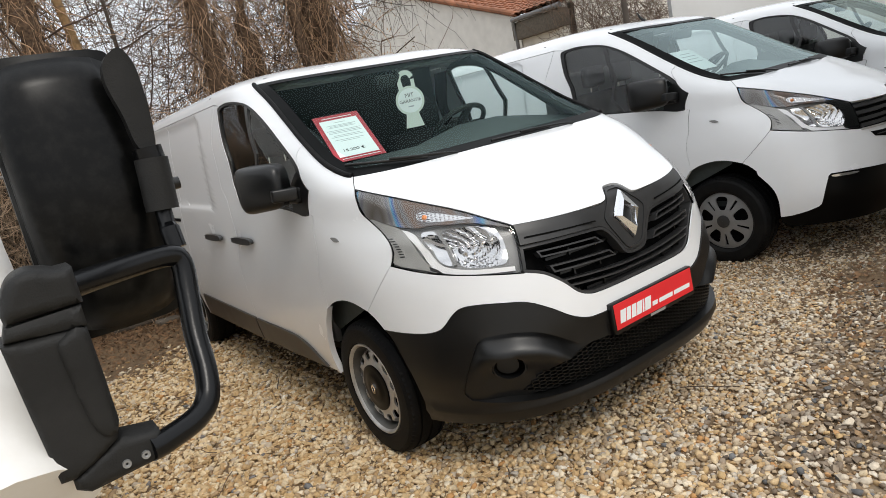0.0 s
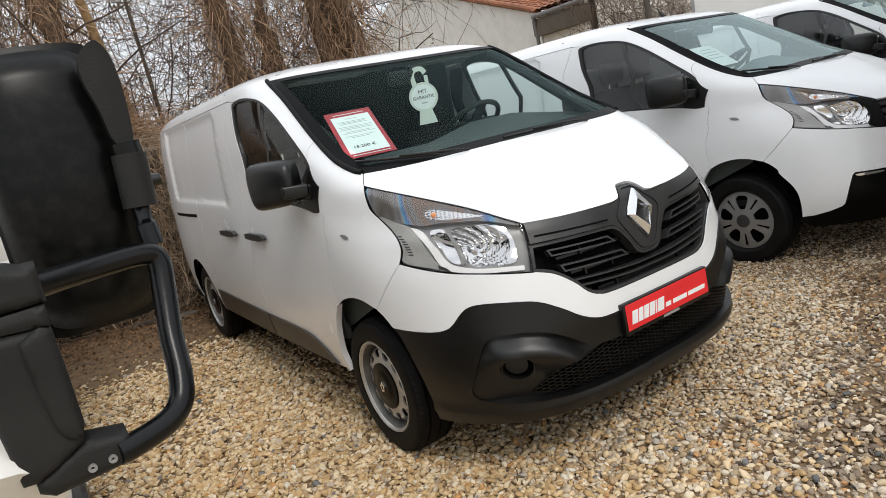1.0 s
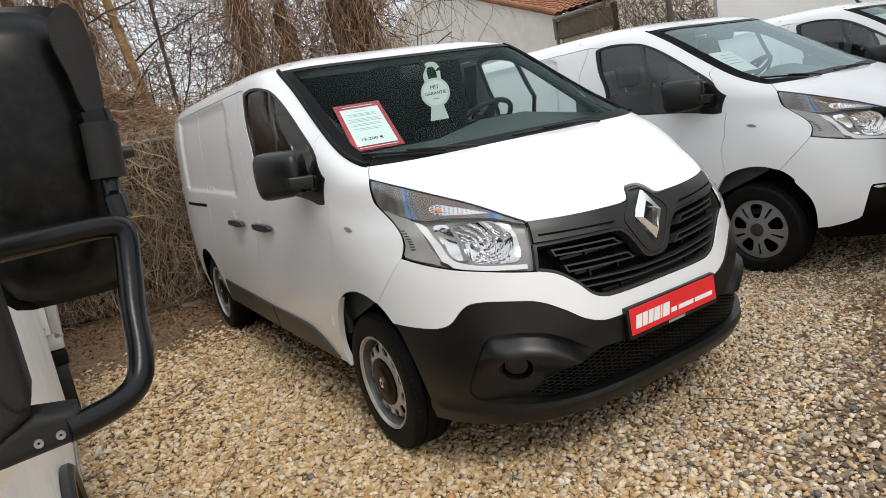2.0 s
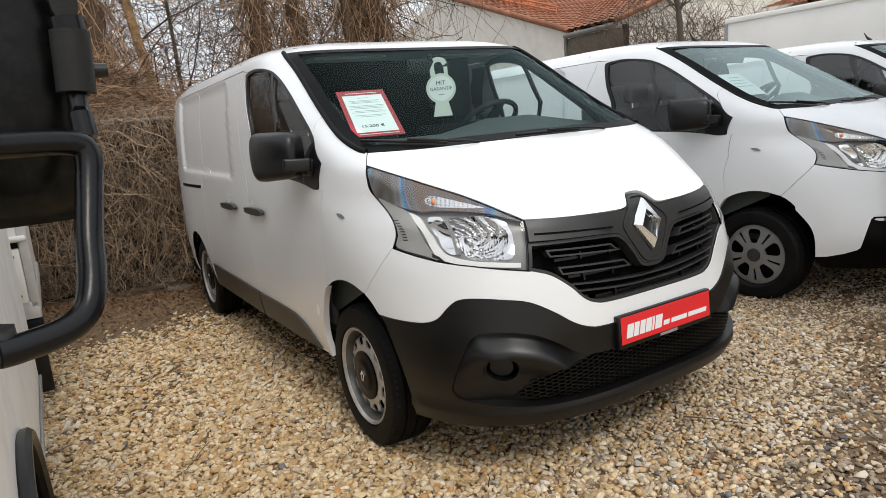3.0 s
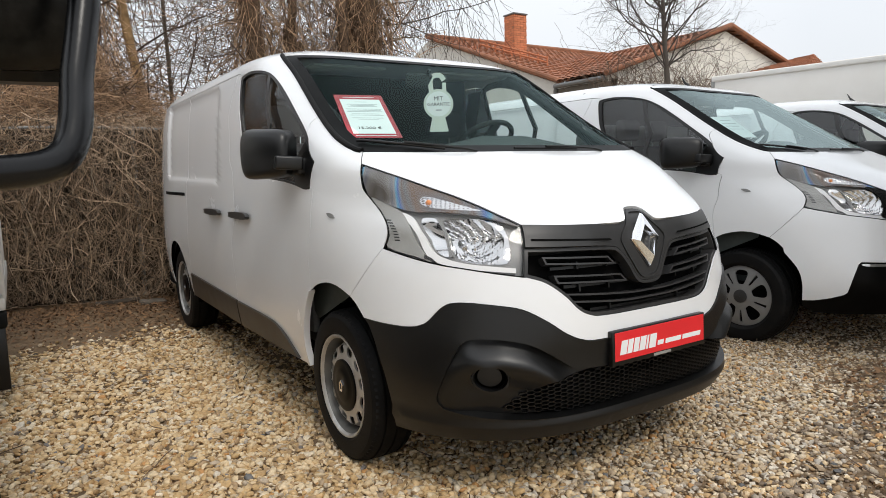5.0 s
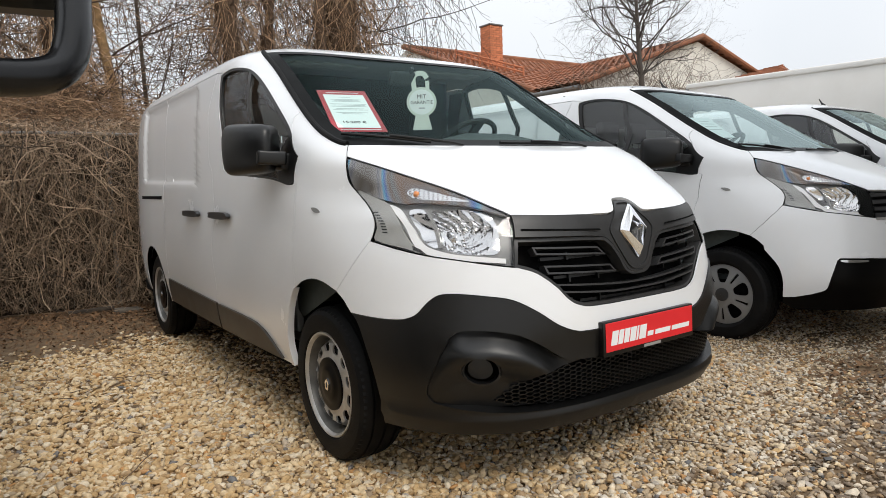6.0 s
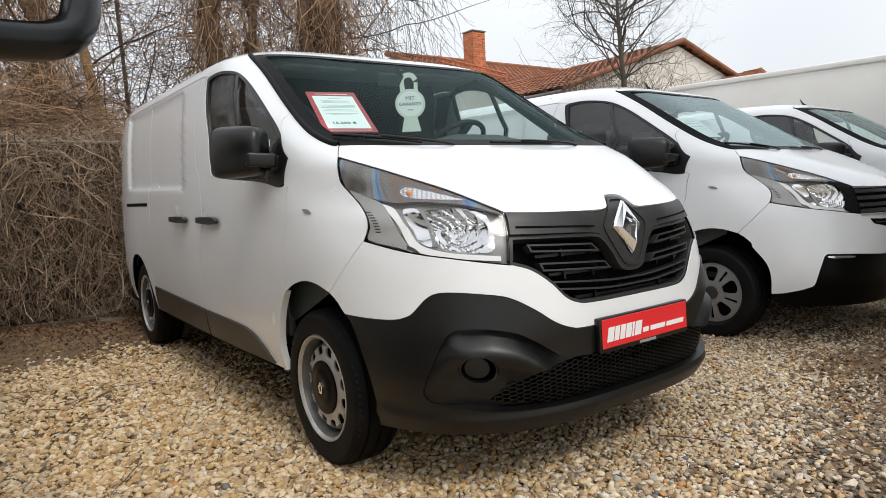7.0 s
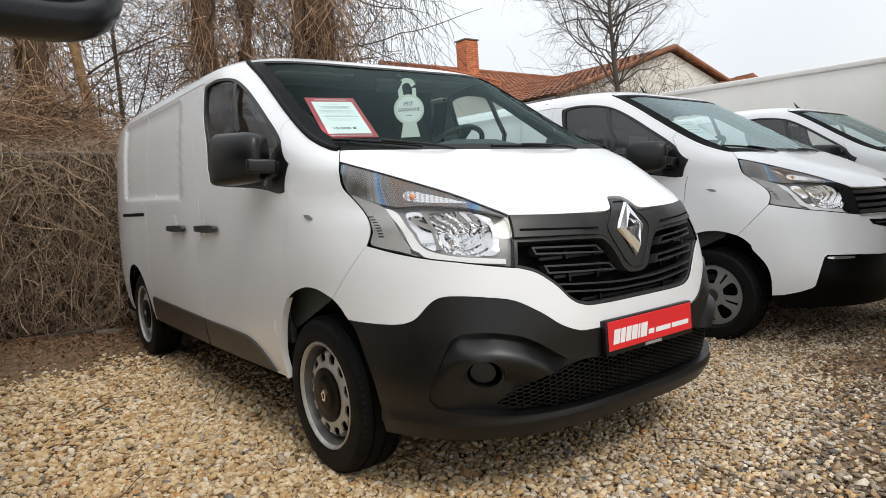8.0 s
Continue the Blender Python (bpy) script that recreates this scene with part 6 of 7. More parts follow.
# ---- thicket of vine-clad trees behind the fence ----
def thicket_tree(x, y, lean, height, radius, seed, label, clad=0.0, twigs=2, bark=BARK, wide=0.3):
    rg = np.random.default_rng(seed)
    t = thing("tree", label, "tree", pose(x, y, 0), group="bare trees behind the fence")
    trunk = smooth([(0, 0, -0.1), (lean * 0.25, 0.02, height * 0.25), (lean * 0.62, 0.05, height * 0.55), (lean, 0.1, height)], 5)
    v, f = tube(trunk, list(np.linspace(radius * 1.15, radius * 0.55, len(trunk))), 12)
    v = [tuple(np.array(p) * 1.0 + np.array([0.25 * radius * noise.noise((p[0] * 9, p[1] * 9, p[2] * 2.5)), 0, 0])) for p in v]
    put("trunk", mesh_of("trunk", v, f, bark), t, None, "ochre-brown bark trunk")
    lines = []
    for k in range(10):
        h = rg.uniform(0.3, 1.0)
        i = int(h * (len(trunk) - 1))
        d = rg.normal(0, 1, 3)
        d[2] = abs(d[2]) * 0.7 + 0.3
        grow(rg, trunk[i], d, rg.uniform(0.8, 1.9), radius * 0.20, twigs, lines, 0.9, 0.15)
    v, f = tubes(lines)
    put("crown", mesh_of("crown", v, f, TWIG, None), t, None, "fine bare grey-brown branches")
    if clad:
        lines = []
        # matted core of old stems, then loose vines hanging over it
        girth = [radius + wide * (0.16 + 0.22 * noise.noise((x * 3, p[2] * 1.1, seed * 1.7))) for p in trunk]
        v, f = tube(smooth(trunk, 3), list(np.interp(np.linspace(0, 1, 3 * len(trunk) - 2), np.linspace(0, 1, len(trunk)), girth)), 22)
        v = [(p[0] + wide * 0.4 * noise.noise((p[0] * 14, p[1] * 9 + seed, p[2] * 2.6)), p[1], p[2]) for p in v]
        put("vine_core", mesh_of("vine_core", v, f, VINE_CORE), t, None, "matted brown vine core, coloured darker for shade between the stems")
        for k in range(int(470 * clad)):
            h = rg.random() * (len(trunk) - 1)
            i = min(int(h), len(trunk) - 2)
            c = np.array(trunk[i]) + (h - i) * (np.array(trunk[i + 1]) - np.array(trunk[i]))
            ang = rg.uniform(0, 2 * np.pi)
            rr = girth[i] * rg.uniform(0.7, 1.2) + wide * 0.75 * rg.random() ** 2 * (1 + 0.9 * noise.noise((seed * 2.3, c[2] * 1.4, 2 * math.cos(ang))))
            s = stem(rg, c + (rr * math.cos(ang), rr * math.sin(ang), rg.uniform(-0.2, 0.3)), (rg.normal(0, 0.25) + 0.2 * math.cos(ang), rg.normal(0, 0.2), rg.normal(-0.7, 0.5)), rg.uniform(0.35, 1.2), 5, 0.30, 0.10)
            r = 0.0035 + 0.0055 * rg.random() ** 2
            lines.append((s, r, r * 0.6))
        v, f = tubes(lines)
        put("vine_cladding", mesh_of("vine_cladding", v, f, VINE, None), t, None, "rust-brown dry vines clinging to the trunk")
    return t


thicket_tree(-0.30, 6.0, -0.66, 4.9, 0.078, 31, "leaning ochre-brown tree trunk behind the fence", 0.0)
thicket_tree(0.72, 6.0, 0.02, 4.8, 0.075, 32, "tree clad in rust-brown dry vines", 2.6, wide=0.24)
thicket_tree(0.86, 6.05, 0.55, 4.6, 0.055, 33, "slanting tree with dry vines", 1.5, wide=0.22)
thicket_tree(2.32, 6.2, 0.12, 5.0, 0.09, 34, "thick tree smothered in rust-brown vines", 5.6, wide=0.50)
thicket_tree(2.02, 5.95, -0.05, 4.6, 0.042, 35, "slim pale tree beside the vines", 0.25, bark=PALE_BARK)
thicket_tree(1.42, 6.0, -0.08, 3.0, 0.045, 40, "pale broken trunk among the vines", 0.35, 1, PALE_BARK)
thicket_tree(-0.95, 6.1, -0.30, 4.4, 0.075, 36, "tree clad in rust-brown dry vines", 2.6, wide=0.30)
thicket_tree(-1.75, 6.2, -0.2, 4.2, 0.09, 37, "tree clad in dry vines", 2.2, wide=0.3)
thicket_tree(0.0, 7.3, -0.1, 5.2, 0.035, 38, "thin dark bare tree", 0.0, 3, WEATHERED)
thicket_tree(-3.2, 6.4, -0.2, 4.4, 0.09, 39, "bare tree with vines", 1.2)

# fallen vine mass over the fence top and the fine twig screen behind
lines = []
for k in range(4200):
    x = rg.uniform(-3.0, 0.15)
    h = 1.80 + 0.75 * math.exp(-((x + 1.25) / 0.75) ** 2) + 0.18 * noise.noise((x * 2.5, 0.0, 3.0))
    s = stem(rg, (x, rg.uniform(5.2, 6.3), rg.uniform(1.4, h)), (rg.normal(0, 1), rg.normal(0, 0.4), rg.normal(0, 0.45)), rg.uniform(0.25, 0.8), 6, 0.25, 0.03)
    r = 0.0026 + 0.0050 * rg.random() ** 3
    lines.append((s, r, r * 0.6))
v, f = tubes(lines)
tagged(new("vine_mass", mesh_of("vine_mass", v, f, VINE, None)), "fallen mass of rust-brown dry vines over the fence top", "vines", kind="stuff")
lines = []
for k in range(9000):
    x = rg.uniform(-3.4, 3.4)
    z = 1.0 + 4.0 * rg.random() ** 1.25
    y = rg.uniform(6.0, 8.6)
    d = (rg.normal(0, 0.7), rg.normal(0, 0.4), rg.normal(0.2, 0.6))
    s = stem(rg, (x, y, z), d, rg.uniform(0.25, 0.9), 5, 0.26)
    r = 0.0028 + 0.0055 * rg.random() ** 3
    lines.append((s, r, r * 0.5))
for k in range(30):
    x = rg.uniform(-5.0, 4.0)
    s = stem(rg, (x, rg.uniform(6.2, 9.0), 0.0), (rg.normal(0, 0.12), 0, 1), rg.uniform(3.5, 6.0), 12, 0.09)
    lines.append((s, rg.uniform(0.007, 0.02), 0.004))
v, f = tubes(lines)
tagged(new("twig_screen", mesh_of("twig_screen", v, f, TWIG, None)), "dense screen of fine bare twigs", "twigs", kind="stuff")
# dry seed heads and leaf scraps that cling to the twigs
m_ = 14000
c = np.stack([rg.uniform(-5.0, 4.2, m_), rg.uniform(5.8, 8.5, m_), 1.2 + 4.4 * rg.random(m_) ** 1.1], -1)
q = rg.normal(0, 1, (m_, 3, 3)) * rg.uniform(0.008, 0.019, (m_, 1, 1))
v = (c[:, None] + q).reshape(-1, 3)
tagged(new("seed_heads", mesh_of("seed_heads", v, np.arange(m_ * 3).reshape(-1, 3), VINE, None, smooth=False)), "dry brown seed heads on the twigs", "seed heads", kind="stuff")


# ---- houses with orange tiled roofs ----
RENDER_WALL = material("off_white_wall_render", (0.78, 0.75, 0.69), 0.9, vary=0.06, scale=4, bump=0.15, bump_scale=120, dirt=(0.40, 0.36, 0.30), dirt_scale=1.2, dirt_amount=0.25)
GREY_WALL = material("grey_wall_render", (0.64, 0.625, 0.59), 0.9, vary=0.08, scale=3, bump=0.15, bump_scale=120)
TILE = material("orange_clay_tiles", (0.285, 0.11, 0.053), 0.75, random_tint=0.16, vary=0.3, scale=2.2, bump=0.2, bump_scale=30, dirt=(0.13, 0.07, 0.045), dirt_scale=3, dirt_amount=0.6)
BRICK = material("orange_chimney_brick", (0.56, 0.20, 0.095), 0.85, vary=0.15, scale=9, random_tint=0.18)
MORTAR = material("mortar", (0.36, 0.17, 0.10), 0.95)
ZINC = material("zinc_gutter", (0.16, 0.16, 0.16), 0.5, metal=0.4)


def tiled_slope(name, parent, eave0, eave1, top0, top1, label="orange clay pantiles"):
    """Pantiles laid between an eave line and a ridge line: ribbed columns, stepped courses."""
    e0, e1, t0, t1 = (Vector(p) for p in (eave0, eave1, top0, top1))
    cols = max(2, round((e1 - e0).length / 0.24))
    rows = max(2, round(((t0 + t1) / 2 - (e0 + e1) / 2).length / 0.34))
    n = (e1 - e0).cross(t0 - e0).normalized()
    if n.z < 0:
        n = -n
    per = 6
    verts, faces = [], []
    width = cols * per + 1
    for r in range(rows):
        for half in (0, 1):
            b = (r + half) / rows
            for i in range(width):
                a = i / (width - 1)
                p = (e0.lerp(e1, a)).lerp(t0.lerp(t1, a), b)
                wave = 0.028 * (0.5 + 0.5 * math.cos(2 * math.pi * i / per)) ** 0.7
                verts.append(tuple(p + n * (wave + (0.035 if half == 0 else 0.0))))
        k = 2 * r * width
        faces += [(k + i, k + i + 1, k + width + i + 1, k + width + i) for i in range(width - 1)]
        if r:
            faces += [(k - width + i, k - width + i + 1, k + i + 1, k + i) for i in range(width - 1)]
    return put(name, mesh_of(name, verts, faces, TILE, 50), parent, None, label)


def slab_poly(name, pts, depth, mat, parent, label=""):
    """A flat wall: its outline, thickened away along its normal."""
    p = [Vector(q) for q in pts]
    n = (p[1] - p[0]).cross(p[-1] - p[0]).normalized() * depth
    k = len(p)
    verts = [tuple(q) for q in p] + [tuple(q - n) for q in p]
    faces = [tuple(range(k)), tuple(range(k, 2 * k))[::-1]] + [(i, k + i, k + (i + 1) % k, (i + 1) % k) for i in range(k)]
    return put(name, mesh_of(name, verts, faces, mat, smooth=False), parent, None, label)


house = thing("tiled_house", "low white house with orange pantile roofs and brick chimney", "house", pose(11, 11.3, 0))
HO = Vector((11, 11.3, 0))


def hp(*pts):
    return [tuple(Vector(p) - HO) for p in pts]


# rear wing: gable towards the yard, ridge running away to the side
slab_poly("wall", hp((11.05, 11.3, 0), (11.05, 11.3, 3.55), (11.05, 18.1, 5.95), (11.05, 24.5, 3.6), (11.05, 24.5, 0)), 0.25, GREY_WALL, house, "grey-white rendered gable wall")
tiled_slope("roof", house, *hp((10.95, 11.1, 3.56), (22.0, 11.1, 3.56), (10.95, 18.1, 6.02), (22.0, 18.1, 6.02)))
v, f = tube([p for p in hp((10.93, 11.1, 3.60), (10.93, 18.1, 6.07))], 0.075, 8)
put("verge_tiles", mesh_of("verge_tiles", v, f, TILE), house, None, "orange verge tiles")
v, f = tube(hp((10.95, 18.1, 6.08), (22.0, 18.1, 6.08)), 0.10, 8)
put("ridge_tiles", mesh_of("ridge_tiles", v, f, TILE), house, None, "orange ridge tiles")
# front wing: eave along the side, gable at the end
slab_poly("wall", hp((10.95, 9.5, 0), (21.6, 9.5, 0), (21.6, 9.5, 3.55), (15.95, 9.5, 5.10), (10.95, 9.5, 3.55)), 0.25, RENDER_WALL, house, "white rendered gable wall")
slab_poly("wall", hp((11.1, 11.3, 0), (11.1, 9.5, 0), (11.1, 9.5, 3.5), (11.1, 11.3, 3.5)), 0.25, RENDER_WALL, house, "shaded side wall")
near_slope = tiled_slope("roof", house, *hp((10.8, 9.35, 3.55), (10.8, 11.28, 3.55), (15.95, 9.35, 5.18), (15.95, 11.28, 5.18)))
tiled_slope("roof", house, *hp((11.38, 11.28, 3.738), (11.38, 15.5, 3.738), (15.95, 11.28, 5.18), (15.95, 15.5, 5.18)))
tiled_slope("roof", house, *hp((21.8, 9.35, 3.50), (21.8, 15.5, 3.50), (15.95, 9.35, 5.18), (15.95, 15.5, 5.18)))
for a, b in (((10.75, 9.33, 3.58), (15.95, 9.33, 5.24)), ((15.95, 9.33, 5.24), (21.9, 9.33, 3.52))):
    v, f = tube(hp(a, b), 0.075, 8)
    put("verge_tiles", mesh_of("verge_tiles", v, f, TILE), house, None, "orange verge tiles")
v, f = tube(hp((10.74, 9.4, 3.47), (10.74, 11.2, 3.47)), 0.065, 10)
put("gutter", mesh_of("gutter", v, f, ZINC), house, None, "dark zinc gutter")
v, f = tube(hp((10.72, 11.15, 3.44), (10.80, 11.2, 3.2), (10.85, 11.2, 0)), 0.05, 8)
put("downpipe", mesh_of("downpipe", v, f, ZINC), house, None, "grey downpipe")
part("eave_board", box_bm(-0.22, 0.10, -1.85, 0.0, 2.95, 3.40, 0.01), WEATHERED, house, "dark boarded eave")
# snow guard
for dz in (0.12, 0.26):
    v, f = tube(hp((12.2, 16.6, 5.52 + dz), (12.75, 13.7, 4.50 + dz)), 0.034, 6)
    put("snow_guard", mesh_of("snow_guard", v, f, BRICK), house, None, "orange snow guard rail")
for k in range(9):
    a = Vector((12.2, 16.6, 5.52)).lerp(Vector((12.75, 13.7, 4.50)), k / 8)
    v, f = tube(hp(tuple(a), (a.x, a.y, a.z + 0.32)), 0.030, 6)
    put("guard_stay", mesh_of("guard_stay", v, f, BRICK), house)
chim = put("chimney", None, house, Matrix.Translation(Vector((13.09, 15.69, 0)) - HO), "orange brick chimney")
part("shaft_core", box_bm(-0.268, 0.268, -0.252, 0.252, 4.7, 6.50), MORTAR, chim, "brick joints")
part("cap", box_bm(-0.31, 0.31, -0.30, 0.30, 6.50, 6.55, 0.012), ZINC, chim, "dark chimney cap")
# side roof beyond the gable
slab_poly("wall", hp((15.809999999999999, 8.9, 0), (19.91, 8.9, 0), (19.91, 8.9, 4.18), (15.809999999999999, 8.9, 3.69)), 0.2, RENDER_WALL, house, "white side wall")
tiled_slope("roof", house, *hp((15.61, 8.7, 3.72), (20.11, 8.7, 4.21), (20.28, 9.7, 4.64), (21.17, 9.7, 4.83)))

# ---- bare tree before the house ----
rg = np.random.default_rng(77)
yard_tree = thing("tree", "bare dark-branched tree before the white house", "tree", pose(9.97, 6.91, 0))
trunk = smooth([(0.10, 0, -0.1), (0.08, 0, 1.8), (0.10, 0.02, 3.0), (0.02, 0.05, 3.9), (-0.02, 0.1, 5.4), (0.05, 0.1, 6.6)], 5)
v, f = tube(trunk, list(np.linspace(0.09, 0.018, len(trunk))), 12)
put("trunk", mesh_of("trunk", v, f, DARK_TWIG), yard_tree, None, "dark bark trunk")
lines = []
for k in range(36):
    z0 = rg.uniform(3.1, 5.2)
    ang = 2 * np.pi * k * 0.382
    rise = rg.uniform(0.2, 1.3)
    grow(rg, (0.03, 0.04, z0), (math.cos(ang), 0.8 * math.sin(ang), rise), rg.uniform(1.3, 2.3), 0.020, 3, lines, 0.68, 0.10, (4, 7), 0.14)
v, f = tubes(lines)
put("crown", mesh_of("crown", v, f, DARK_TWIG, None), yard_tree, None, "dark bare branches")
lines = []
for k in range(1100):
    x, y = rg.uniform(9.4, 14.0), rg.uniform(7.2, 8.8)
    lines.append((stem(rg, (x, y, rg.uniform(1.0, 3.2)), (rg.normal(0.1, 0.6), rg.normal(0, 0.3), rg.uniform(0.3, 1.2)), rg.uniform(0.7, 2.1), 9, 0.22, 0.05), 0.0065, 0.003))
v, f = tubes(lines)
tagged(new("bare_shrub", mesh_of("bare_shrub", v, f, TWIG, None)), "bare arching shrub twigs against the white gable", "shrub", kind="stuff")
# hanging birch twigs that reach over the vans from behind
lines = []
for k in range(260):
    x = rg.uniform(2.6, 5.0)
    lines.append((stem(rg, (x, rg.uniform(6.4, 7.6), rg.uniform(3.6, 5.6)), (rg.normal(0.2, 0.4), rg.normal(0, 0.3), -0.8), rg.uniform(0.5, 1.6), 9, 0.13, 0.03), 0.005, 0.0022))
for k in range(14):
    x = rg.uniform(2.0, 2.8)
    lines.append((stem(rg, (x, 6.4, rg.uniform(3.2, 5.2)), (1.0, rg.normal(0, 0.2), rg.normal(0.1, 0.3)), rg.uniform(1.6, 3.0), 12, 0.10, 0.02), 0.016, 0.004))
v, f = tubes(lines)
tagged(new("hanging_twigs", mesh_of("hanging_twigs", v, f, DARK_TWIG, None)), "thin hanging twigs before the pale sky", "twigs", kind="stuff")

# ---- tall white box body beyond the vans ----
BOX_WHITE = material("white_box_body", (0.80, 0.785, 0.75), 0.55, vary=0.02, scale=1.2, dirt=(0.52, 0.48, 0.42), dirt_scale=0.8, dirt_amount=0.2)
lorry = thing("box_lorry", "tall plain white box lorry beside the parked vans", "lorry", pose(8.612, 0.043, 0, 0, 0, 8.0))
part("box_body", box_bm(0.0, 2.3, -3.6, 4.40, 0.75, 2.62, 0.02), BOX_WHITE, lorry, "plain white box body")
for y in (-3.6, 4.40):
    part("corner_post", box_bm(-0.012, 0.06, y - 0.05, y + 0.012, 0.74, 2.64, 0.01), GALV, lorry, "grey corner post")
part("roof_rail", box_bm(-0.025, 0.05, -3.6, 4.40, 2.60, 2.69, 0.02, 3), BOX_WHITE, lorry, "white roof edge rail")
part("chassis", box_bm(0.6, 1.7, -5.4, 4.2, 0.5, 0.74, 0.02), DARK, lorry)
part("cab", box_bm(0.15, 2.15, -5.6, -3.75, 0.55, 2.2, 0.18, 4), BOX_WHITE, lorry, "white cab")
for y in (-4.9, 2.6):
    for x in (0.18, 2.12):
        w = put("wheel", None, lorry, pose(x, y, 0.37))
        v, f = revolve([(-0.11, 0.2), (-0.11, 0.33), (-0.08, 0.37), (0.08, 0.37), (0.11, 0.33), (0.11, 0.2), (0.06, 0.18), (0.05, 0.02)], 32)
        put("tyre", mesh_of("tyre", v, f, RUBBER), w)

# ---- unseen wall added behind the camera to shade the yard's right side ----
SHADE_WALL = material("dark_shade_wall_render", (0.24, 0.235, 0.22), 0.9, vary=0.1, scale=2, bump=0.15, bump_scale=90)
tagged(part("wall_south", box_bm(1.6, 16.0, -3.55, -3.2, -0.1, 6.8, 0.01), SHADE_WALL, None), "unseen dark grey wall added to shade the right of the yard", "wall", kind="structure")

# ---- the truck whose mirror the camera passes ----
ALU = material("dull_pale_aluminium", (0.56, 0.555, 0.54), 0.45, metal=0.25, vary=0.1, scale=12)
DULL_WHITE = material("dusty_white_truck_paint", (0.80, 0.79, 0.765), 0.45, vary=0.03, scale=3, dirt=(0.40, 0.35, 0.27), dirt_scale=3.5, dirt_amount=0.35)
truck = thing("box_truck", "dusty white box truck with black mirror on a tubular arm", "truck", pose(-2.2, 0, 0))


def tk(x, y, z):
    return (x + 2.2, y, z)


arch = [(-0.72 + 0.40 * math.cos(t), 0.30 + 0.40 * math.sin(t)) for t in (math.pi * k / 24 for k in range(25))]
outline = [(-1.95, 0.36), (-1.98, 0.9), (-1.95, 1.22), (-1.2, 1.24), (1.15, 1.24), (1.15, 0.34)] + arch + [(-1.3, 0.34)]
v, f = solid([resample(outline[::-1], 0.08)], lambda p: (Vector((0.02 - 0.05 * step_up(-1.4, -2.0, p[0]) ** 2, p[0], p[1])), Vector((1, 0, 0))), 0.12, 0.04)
put("cab_side", mesh_of("cab_side", v, [t[::-1] for t in f], DULL_WHITE), truck, None, "dusty white cab side with wheel arch")
lip = [tk(-2.165, y, z) for y, z in arch]
v, f = tube(lip, 0.022, 8)
put("arch_trim", mesh_of("arch_trim", v, f, PLASTIC), truck, None, "black wheel arch trim")
part("cab_shell", box_bm(-1.9, -0.06, -1.90, 1.1, 0.40, 1.20, 0.15, 4), DULL_WHITE, truck)
part("cab_roof", box_bm(-1.82, -0.10, -1.2, 1.1, 1.80, 2.15, 0.12, 4), DULL_WHITE, truck, "white cab roof")
part("side_window", box_bm(-0.06, -0.045, -1.35, 0.6, 1.22, 1.86, 0.005), FRIT, truck, "dark side window")
part("door_pillar", box_bm(-0.07, -0.02, 0.6, 1.1, 1.20, 1.86, 0.01), DULL_WHITE, truck)
v, f = tube([tk(-2.198, -1.95, 1.22), tk(-2.235, -1.30, 1.88)], 0.078, 14)
put("windscreen_pillar", mesh_of("windscreen_pillar", v, f, DULL_WHITE), truck, None, "white windscreen pillar")
part("mud_flap", box_bm(-0.30, 0.0, -0.27, -0.23, 0.12, 0.62, 0.01), PLASTIC, truck, "black mud flap")
part("step", box_bm(-0.22, -0.03, -0.15, 0.33, 0.28, 0.34, 0.012), PLASTIC, truck, "black step")
for y in (-0.72, 2.10):
    w = put("wheel", None, truck, pose(-0.10, y, 0.32))
    v, f = revolve([(-0.1, 0.19), (-0.105, 0.30), (-0.08, 0.335), (0.08, 0.335), (0.105, 0.30), (0.1, 0.19), (0.06, 0.17), (0.03, 0.16), (0.03, 0.02)], 40)
    put("tyre", mesh_of("tyre", v, f, RUBBER), w, None, "black tyre")
part("box_body", box_bm(-2.0, 0.070, 1.62, 3.35, 0.66, 2.55, 0.012), BOX_WHITE, truck, "white box body")
part("box_corner", box_bm(0.036, 0.087, 1.60, 1.66, 0.62, 2.56, 0.008), ALU, truck, "grey metal corner profile")
part("box_floor_frame", box_bm(-0.10, 0.080, 1.60, 3.35, 0.56, 0.66, 0.008), ALU, truck, "pale metal floor frame")
part("hinge_plate", box_bm(-0.040, 0.035, 1.575, 1.60, 0.66, 0.96, 0.006), BOX_WHITE, truck, "cream riveted hinge plate")
part("latch_slot", box_bm(-0.065, 0.035, 1.590, 1.602, 0.965, 0.995, 0.003), DARK, truck, "black latch slot")
part("corner_cap", box_bm(-0.070, 0.080, 1.575, 1.66, 0.998, 1.030, 0.014, 3), BOX_WHITE, truck, "rounded white corner cap")
part("rubber_buffer", box_bm(-0.04, 0.080, 1.60, 1.72, 0.46, 0.555, 0.02, 3), RUBBER, truck, "black rubber buffer under the box corner")
part("sill_strip", box_bm(0.022, 0.034, -0.30, 1.14, 0.345, 0.365, 0.004), GALV, truck, "thin metal sill strip")
part("rear_mud_flap", box_bm(-0.04, 0.068, 1.63, 1.66, 0.12, 0.47, 0.008), PLASTIC, truck, "black hanging mud flap")
for z in (0.70, 0.92):
    v, f = revolve([(0, 0.010), (0.006, 0.009), (0.009, 0.001)], 12, "z")
    put("rivet", mesh_of("rivet", v, f, GALV), truck, Matrix.Translation((0.0, 1.575, z)) @ pose(0, 0, 0, 90, 0, 0))
part("rear_guard", box_bm(-0.16, 0.0, 1.70, 2.45, 0.58, 0.66, 0.01), PLASTIC, truck)

